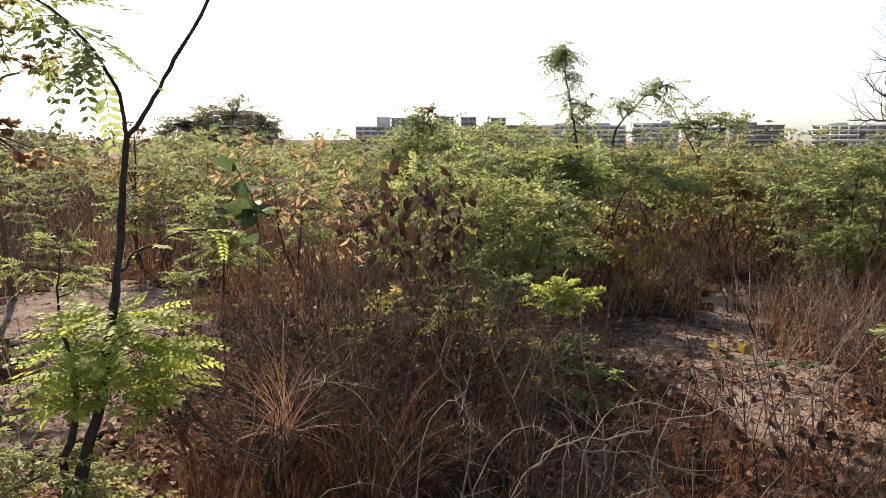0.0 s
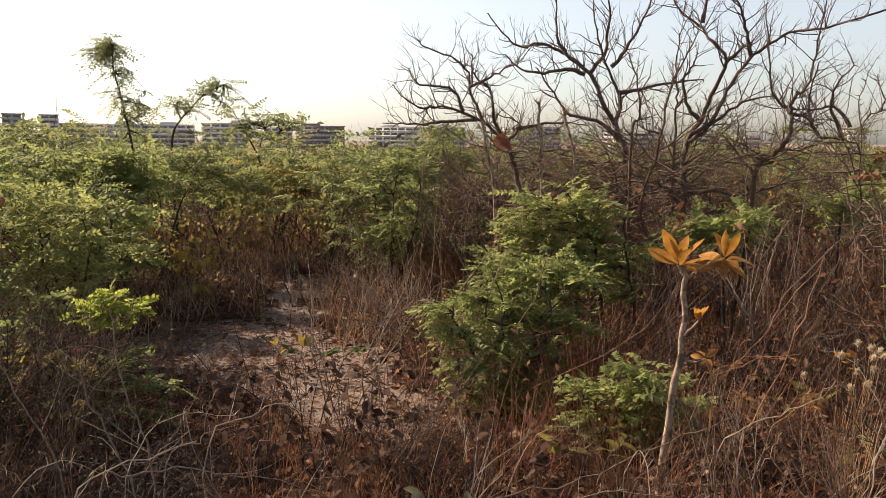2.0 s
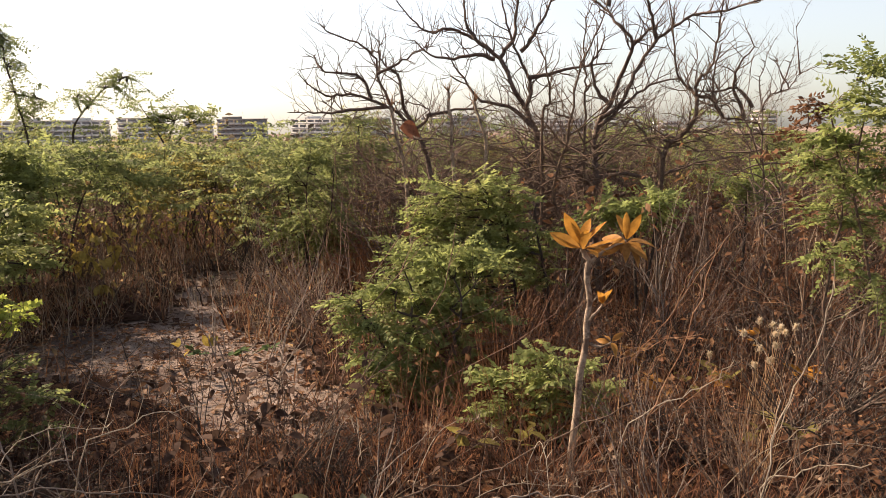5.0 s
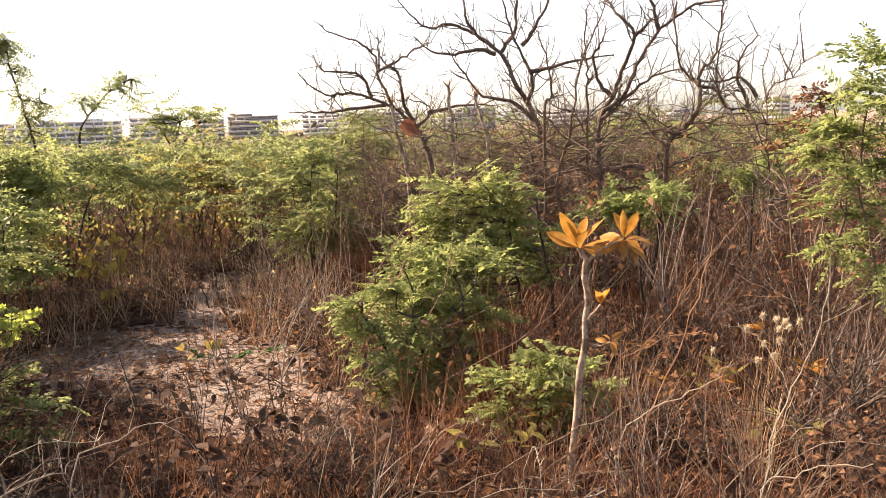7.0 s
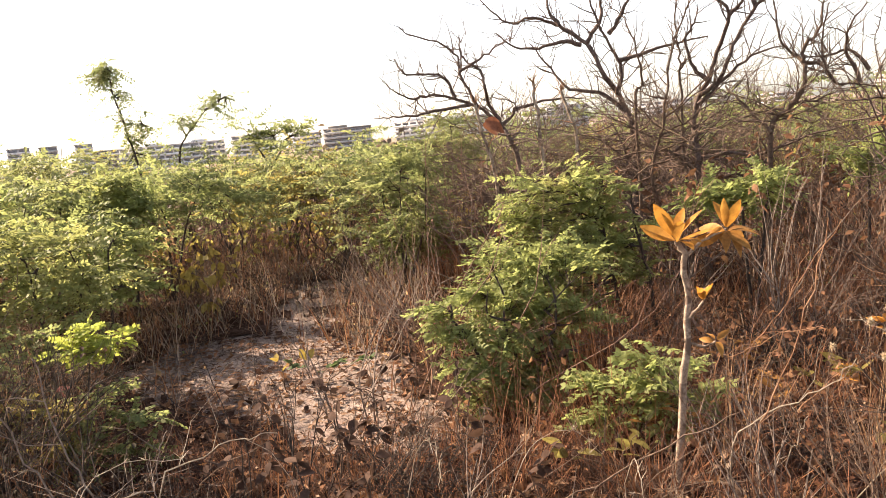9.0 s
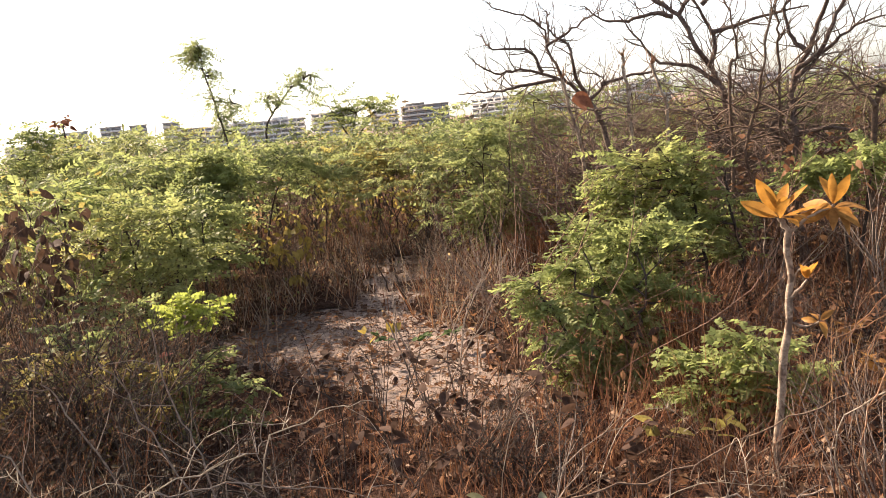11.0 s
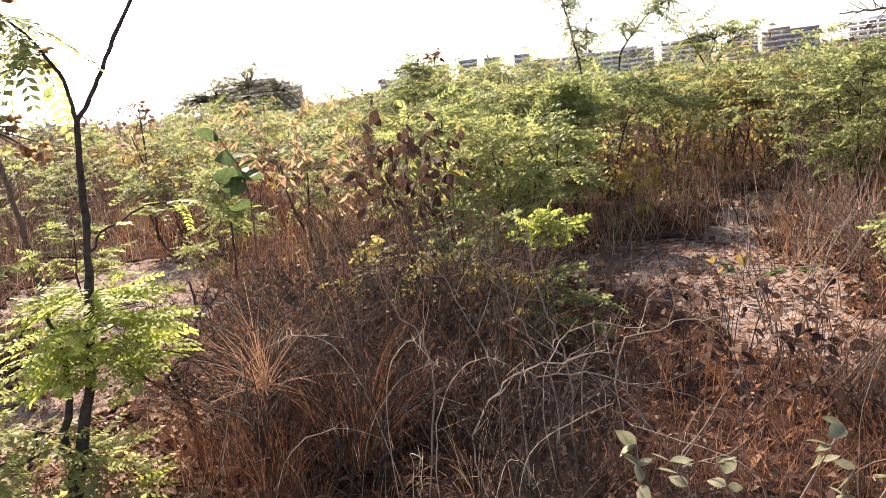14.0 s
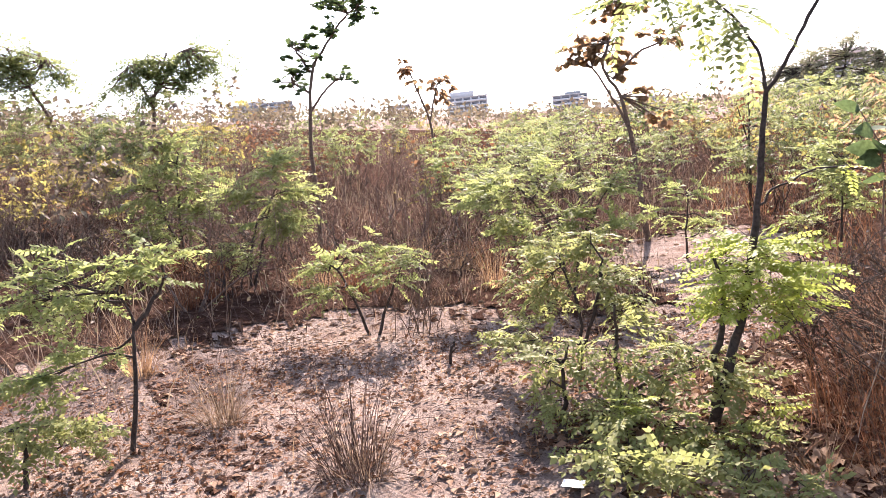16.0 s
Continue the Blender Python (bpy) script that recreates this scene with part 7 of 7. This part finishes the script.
# ---- grass ----
def tussock(x, y, n, height, material, label, seed, spread=0.07, lean=0.45, curl=0.9, width=0.005, fountain=None):
    rng = np.random.default_rng(seed)
    ob = thing("grass_tussock", x, y, label, "grass", "dry grass tussocks")
    a, d = rng.uniform(0, 2 * np.pi, n), spread * np.sqrt(rng.uniform(0, 1, n))
    base = np.stack([d * np.cos(a), d * np.sin(a), np.full(n, -0.02)], -1)
    if fountain:  # drooping blades that spring from the top of the clump
        z, m = fountain
        g = Geo()
        g.add(*blades(rng, rng.normal(0, 0.015, (m, 3)) + (0, 0, z), rng.uniform(0.25, 0.5, m), rng.uniform(0.003, 0.005, m), 1.0, 1.7, 7))
        tagged(part("tuft", g, STALK_RUST, ob), kind="stuff")
    for some in np.array_split(np.argsort(a), 3):
        g, m = Geo(), len(some)
        g.add(*blades(rng, base[some], height * rng.uniform(0.45, 1.1, m), width * rng.uniform(0.6, 1.3, m), lean, curl, 6, a[some] + rng.normal(0, 0.5, m)))
        tagged(part("tuft", g, material, ob), kind="stuff")
    return ob


tussock(-2.74, 1.68, 190, 0.6, GRASS_DUSK, "dry reddish grass tussock with a dense base on sand", 301, 0.14, 0.8, 0.9)
tussock(-2.68, 1.7, 110, 0.55, GRASS_FADED, "bent pale grass tussock on sand", 300, 0.12, 0.9, 0.9)
tussock(-3.86, 1.7, 240, 0.45, GRASS_FADED, "small straw-coloured grass tussock on sand", 302, 0.1, 0.75, 0.9)
tussock(-0.62, 2.92, 120, 0.5, GRASS_RUST, "tall fountain of orange-brown dry grass", 303, 0.08, 0.5, 0.9, 0.004, (0.5, 80))
tussock(-0.35, 3.2, 240, 0.75, GRASS_RUST, "tall fountain of rust-brown dry grass", 304, 0.13, 0.35, 1.6)
tussock(0.17, 2.82, 46, 0.5, GRASS_STRAW, "golden tuft of drooping dry grass", 293, 0.05, 0.7, 1.9, 0.0035)
tussock(-0.48, 2.86, 40, 0.4, GRASS_STRAW, "bleached tuft of drooping dry grass in the thicket", 294, 0.07, 0.9, 1.7, 0.003)
tussock(-0.9, 2.62, 60, 0.5, GRASS_STRAW, "bleached tuft of drooping dry grass beside dark stems", 295, 0.08, 0.8, 1.7, 0.0035)
tussock(-0.68, 2.82, 170, 0.62, GRASS_RUST, "dense orange-brown grass tussock", 296, 0.16, 0.5, 1.2, 0.004)
tussock(-0.98, 3.25, 190, 0.7, GRASS_RUST, "dense orange-brown grass tussock", 297, 0.2, 0.45, 1.2, 0.004)
tussock(-0.2, 2.72, 34, 0.36, GRASS_STRAW, "small bleached tuft of dry grass", 298, 0.06, 1.0, 1.6, 0.003)
tussock(0.35, 2.2, 40, 0.5, GRASS_RUST, "tangled straw-coloured grass tussock", 305, 0.09, 0.6, 1.6)
tussock(3.35, 2.0, 34, 0.75, GRASS_STRAW, "upright tuft of pale straw stalks", 306, 0.06, 0.22, 0.35, 0.0055)
tussock(3.1, 2.6, 36, 0.7, GRASS_STRAW, "upright tuft of pale straw stalks", 307, 0.08, 0.3, 0.4, 0.005)
for k, (x, y) in enumerate([(4.4, 7.3), (4.8, 7.6), (5.1, 7.1), (4.1, 7.0), (4.7, 8.3)]):
    tussock(x, y, 150, 0.55 + 0.04 * k, GRASS_RUST, "upright tussock of fine reddish grass", 380 + k, 0.22, 0.3, 0.5, 0.006)
rng = np.random.default_rng(308)
for k in range(26):
    x, y = spot(rng, (-70, -28), (3.2, 9))
    tussock(x, y, 130, rng.uniform(0.3, 0.55), GRASS_RUST if k % 2 else GRASS_STRAW, "dry grass tussock at the clearing's edge", 310 + k, 0.1, 0.45, 0.8)
for k in range(40):
    x, y = spot(rng, (36, 76), (2.6, 8))
    tussock(x, y, 150, rng.uniform(0.45, 0.8), GRASS_RUST if k % 4 else GRASS_DUSK, "leaning tussock of dry reddish grass", 340 + k, 0.2, 0.95, 1.0)


def meadow(name, label, rng, base, height, width, material, lean, curl, k=4):
    g = Geo()
    n = len(base)
    g.add(*blades(rng, base - (0, 0, 0.02), rng.uniform(*height, n), rng.uniform(*width, n), lean, curl, k))
    tagged(new(name, g.mesh(name, material)), label, "grass", kind="stuff")


rng = np.random.default_rng(400)
meadow("rust_grass", "dense rust-brown dry grass in front", rng, scattered(rng, 1500, (-17, 6), (3.2, 5.0), 1, 0.7), (0.25, 0.75), (0.0025, 0.006), GRASS_RUST, 0.6, 2.0)
# dark grass low, pale grass on top: the thicket's shade and sun as colour
meadow("purple_grass", "low purple-brown grass in front, darkened for shade", rng, scattered(rng, 1800, (-15, 38), (1.9, 3.2), 1, 0.3), (0.12, 0.36), (0.0025, 0.006), GRASS_DUSK, 0.9, 1.6)
meadow("purple_grass", "fine purple-brown grass thicket, darkened for shade", rng, scattered(rng, 1200, (-16, 4), (2.9, 4.0), 1, 0.5), (0.25, 0.7), (0.002, 0.005), GRASS_DUSK, 0.65, 1.8)
meadow("faded_grass", "fine faded grass on the brown thicket, paled for sun", rng, scattered(rng, 1500, (-16, 6), (3.5, 5.4), 1, 0.6), (0.4, 0.95), (0.002, 0.005), GRASS_FADED, 0.55, 1.8)
meadow("rust_grass", "wispy reddish grass on top of the brown thicket", rng, scattered(rng, 2000, (-16, 8), (3.4, 5.4), 1, 0.6), (0.4, 0.95), (0.002, 0.005), GRASS_RUST, 0.5, 1.9)
meadow("rust_grass", "tangled reddish dry grass under bare trees", rng, scattered(rng, 7500, (36, 78), (2.2, 7.5), 1, 0.5), (0.15, 0.5), (0.003, 0.008), GRASS_RUST, 1.1, 1.6)
meadow("straw_grass", "leaning straw stalks under bare trees", rng, scattered(rng, 170, (36, 78), (2.3, 7), 1, 0.4), (0.4, 0.9), (0.003, 0.006), GRASS_STRAW, 1.0, 0.5)
meadow("rust_grass", "short reddish grass before the sand", rng, scattered(rng, 1700, (13, 40), (2.8, 4.6), 0.85, 0.5), (0.12, 0.38), (0.003, 0.008), GRASS_RUST, 0.7, 1.1)
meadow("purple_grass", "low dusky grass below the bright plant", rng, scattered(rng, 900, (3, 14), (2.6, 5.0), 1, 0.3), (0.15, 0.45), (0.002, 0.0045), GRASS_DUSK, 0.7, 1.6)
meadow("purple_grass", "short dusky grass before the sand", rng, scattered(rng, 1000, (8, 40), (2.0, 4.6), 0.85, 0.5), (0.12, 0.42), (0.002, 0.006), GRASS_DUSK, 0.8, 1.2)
meadow("faded_grass", "faded straw grass behind the clearing", rng, scattered(rng, 2500, (-10, 40), (6.0, 10.5), 1, 0.7), (0.25, 0.65), (0.004, 0.01), GRASS_FADED, 0.6, 1.0, 3)
meadow("rust_grass", "rust-brown grass between the shrubs", rng, scattered(rng, 13000, (-24, 78), (5.0, 15), 1, 0.6), (0.2, 0.55), (0.005, 0.013), GRASS_RUST, 0.6, 1.0, 3)
meadow("purple_grass", "faded brown grass between the shrubs", rng, scattered(rng, 8000, (-24, 78), (5.0, 15), 1, 0.6), (0.2, 0.5), (0.005, 0.012), GRASS_FADED, 0.7, 1.0, 3)
meadow("straw_grass", "dry straw grass on the western rise", rng, scattered(rng, 6000, (-80, -22), (4.5, 16), 1, 0.6), (0.2, 0.6), (0.005, 0.012), GRASS_FADED, 0.65, 1.0, 3)
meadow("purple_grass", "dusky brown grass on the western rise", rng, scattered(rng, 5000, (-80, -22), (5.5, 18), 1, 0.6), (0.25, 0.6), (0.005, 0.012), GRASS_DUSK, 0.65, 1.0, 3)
meadow("faded_grass", "faded brown grass deep in the scrub", rng, scattered(rng, 12000, (-80, 80), (14, 45), 1, 0.5), (0.35, 0.8), (0.015, 0.03), GRASS_FADED, 0.6, 0.9, 2)
meadow("purple_grass", "wispy dusky grass on the sand", rng, scattered(rng, 1500, (12, 27), (4.2, 9), 0.0, 0.9), (0.06, 0.28), (0.002, 0.005), GRASS_DUSK, 0.7, 0.9, 3)
meadow("rust_grass", "flattened reddish grass lying on the sand", rng, scattered(rng, 3500, (-85, -20), (1.6, 6), 0.1, 0.9), (0.08, 0.25), (0.002, 0.005), GRASS_DUSK, 1.5, 0.5, 3)
meadow("straw_grass", "short dry grass sprouting on the sand", rng, scattered(rng, 2200, (-75, -20), (2.2, 7), 0.3, 0.8), (0.05, 0.2), (0.002, 0.005), GRASS_STRAW, 0.7, 0.8, 3)


meadow("rust_grass", "dry grass around the trodden spot", rng, scattered(rng, 5000, (80, 275), (2.2, 16), 1, 0.6), (0.15, 0.5), (0.005, 0.012), GRASS_RUST, 0.7, 1.1, 3)
meadow("purple_grass", "dusky grass around the trodden spot", rng, scattered(rng, 4000, (80, 275), (2.2, 16), 1, 0.6), (0.2, 0.55), (0.005, 0.012), GRASS_DUSK, 0.7, 1.1, 3)


def caught_leaves():
    """Dry leaves caught among the grass and twigs."""
    for label, material, n, az, far, top, shape in (
            ("shrivelled brown leaves caught in dry brush", LEAF_DUSK, 700, (-17, 14), (2.3, 5.0), 0.3, CUPPED),
            ("shrivelled brown leaves caught beside the sand", LEAF_DUSK, 350, (12, 40), (2.3, 5.5), 0.25, CUPPED),
            ("shrivelled brown leaves caught in reddish grass", LEAF_BROWN, 1800, (34, 78), (2.3, 8), 0.3, CUPPED),
            ("pale curled leaves caught in reddish grass", LEAF_LITTER, 700, (36, 78), (2.3, 6), 0.15, CUPPED),
            ("faded curled leaves caught behind the clearing", LEAF_RUSSET, 1000, (-12, 40), (5.0, 9.5), 0.3, CUPPED),
            ("russet leaves caught under bare trees", LEAF_BROWN, 1200, (33, 64), (4.2, 8.5), 0.5, CUPPED),
            ("brown leaves caught between the shrubs", LEAF_BROWN, 2500, (-24, 60), (5.5, 15), 0.3, CUPPED),
            ("olive leaves of low herbs between the shrubs", LEAF_OLIVE, 900, (-24, 60), (7.5, 15), 0.3, CUPPED),
            ("orange-brown leaves caught in western brush", LEAF_AUTUMN, 3500, (-80, -22), (6, 17), 0.5, CUPPED),
            ("small green leaves of low herbs", LEAF_GREEN, 1500, (-70, 70), (6.5, 12), 0.2, CUPPED)):
        p = scattered(rng, n, az, far, 1, 0.7)
        p[:, 2] += top * rng.uniform(0.05, 1, len(p)) ** 2
        g = Geo()
        g.add(*put_all(shape, p, turns_to(rng.normal(0, 1, (len(p), 3)), rng, 1.0), rng.uniform(0.35, 1.0, len(p))))
        tagged(new("caught_leaves", g.mesh("caught_leaves", material)), label, "leaves", kind="stuff")


caught_leaves()


def arching_stalk(x, y, az, pts, label, seed, r=0.005):
    """A long pale stalk bent right over, with a ragged seed end."""
    rng = np.random.default_rng(seed)
    ob = thing("arching_stalk", x, y, label, "grass stalk", "pale arching stalks", turn=-az)
    g = Geo()
    line = stem(g, rng, [(u, rng.normal(0, 0.03), v) for u, v in pts], r, r * 0.4, 5, 0.003)
    part("stalk", g, STALK_PALE, ob)
    n = 26
    at = line[rng.integers(len(line) * 2 // 3, len(line), n)]
    g = Geo()
    g.add(*blades(rng, at, rng.uniform(0.02, 0.06, n), np.full(n, 0.0025), 1.6, 0.9, 2))
    tagged(part("seed_spray", g, STALK_PALE, ob), kind="stuff")


for k, (x, y, az, pts) in enumerate([
        (0.05, 2.5, 1, [(0, -0.05), (0.02, 0.4), (0.1, 0.62), (0.22, 0.68), (0.34, 0.6)]),
        (0.3, 2.4, 6, [(0, -0.05), (0.05, 0.3), (0.18, 0.46), (0.36, 0.52)]),
        (-0.1, 2.6, -3, [(0, -0.05), (0.0, 0.5), (0.1, 0.72), (0.2, 0.64)]),
        (0.5, 2.6, 10, [(0, -0.05), (-0.05, 0.35), (-0.02, 0.6), (0.1, 0.72), (0.3, 0.7)]),
        (-0.6, 2.6, -12, [(0, -0.05), (0.1, 0.3), (0.3, 0.4), (0.5, 0.3)]),
        (1.7, 2.3, 36, [(0, -0.05), (0.1, 0.2), (0.35, 0.34), (0.6, 0.36)]),
        (3.0, 1.8, 58, [(0, -0.05), (0.1, 0.25), (0.3, 0.38), (0.6, 0.4)]),
        (3.6, 1.9, 60, [(0, -0.05), (-0.1, 0.4), (-0.25, 0.62), (-0.4, 0.66)]),
        (1.2, 2.45, 26, [(0, -0.05), (-0.1, 0.2), (-0.3, 0.3), (-0.5, 0.3)]),
        (-0.85, 2.75, -17, [(0, -0.05), (0.15, 0.5), (0.35, 0.72), (0.6, 0.66)])]):
    arching_stalk(x, y, az, pts, "long pale dry stalk bent over in an arch", 420 + k, 0.0024)
rng = np.random.default_rng(440)
for k in range(9):
    a, d = radians(rng.uniform(-16, 68)), rng.uniform(2.3, 3.6)
    h, s = rng.uniform(0.25, 0.8), rng.choice((-1, 1)) * rng.uniform(0.15, 0.6)
    arching_stalk(d * math.sin(a), d * math.cos(a), math.degrees(a) + rng.normal(0, 50), [(0, -0.05), (s * 0.15, h * 0.6), (s * 0.45, h * 0.95), (s * 0.8, h), (s, h * rng.uniform(0.7, 1.0))], "thin pale dry stalk leaning over the brush", 450 + k, rng.uniform(0.0017, 0.0028))


# ---- litter on the ground ----
def litter():
    rng = np.random.default_rng(430)
    g, brown = Geo(), Geo()
    for k, (n, az, far, keep) in enumerate(((6500, (-78, 40), (2.0, 6.5), 0.0), (2600, (-78, 40), (6.5, 10), 0.0))):
        p = scattered(rng, n, az, far, keep)
        p[:, 2] += rng.uniform(0.002, 0.016, len(p))
        w = rng.normal(0, 1, (len(p), 3)) * (1, 1, 0.12)
        g.add(*put_all(CUPPED, p, turns_to(w, rng, 0.3), rng.uniform(0.3, 1.2, len(p))))
    for n, az, far in ((1900, (33, 78), (2.0, 7.5)), (2100, (32, 78), (2.0, 7.5)), (900, (-18, 33), (2.0, 5.5)), (1600, (-42, -14), (2.0, 4.8))):
        p = scattered(rng, n, az, far, 1)
        p[:, 2] += rng.uniform(0.002, 0.05, len(p))
        (brown if az[0] in (-18, 32) else g).add(*put_all(CUPPED, p, turns_to(rng.normal(0, 1, (len(p), 3)) * (1, 1, 0.3), rng, 0.4), rng.uniform(0.6, 1.5, len(p))))
    p = scattered(rng, 8000, (-85, -20), (1.6, 5.5), 0.0, 0.6)
    p[:, 2] += rng.uniform(0.002, 0.02, len(p))
    brown.add(*put_all(CUPPED, p, turns_to(rng.normal(0, 1, (len(p), 3)) * (1, 1, 0.25), rng, 0.4), rng.uniform(0.25, 0.85, len(p))))
    p = scattered(rng, 1500, (9, 32), (4.0, 7.5), 0.0, 0.5)
    p[:, 2] += rng.uniform(0.002, 0.03, len(p))
    brown.add(*put_all(CUPPED, p, turns_to(rng.normal(0, 1, (len(p), 3)) * (1, 1, 0.3), rng, 0.4), rng.uniform(0.4, 1.2, len(p))))
    tagged(new("leaf_litter", brown.mesh("leaf_litter", LEAF_BROWN)), "reddish brown leaves and scraps lying on the sand", "litter", kind="stuff")
    tagged(new("leaf_litter", g.mesh("leaf_litter", LEAF_LITTER)), "curled dry leaves scattered over the sand", "litter", kind="stuff")
    g = Geo()
    p = scattered(rng, 5000, (-78, 40), (2.0, 8), 0.0)
    n = len(p)
    a = rng.uniform(0, 2 * np.pi, n)
    d = np.stack([np.cos(a), np.sin(a), rng.normal(0, 0.12, n)], -1) * rng.uniform(0.03, 0.2, n)[:, None]
    for q, e in zip(p, d):
        tube(g, [q + (0, 0, 0.008), q + e * 0.5 + (0, 0, 0.015), q + e + (0, 0, 0.01)], [0.0025, 0.002, 0.0012], 3)
    tagged(new("twig_litter", g.mesh("twig_litter", GRASS_DUSK)), "broken twigs and straw scattered over the sand", "litter", kind="stuff")


litter()
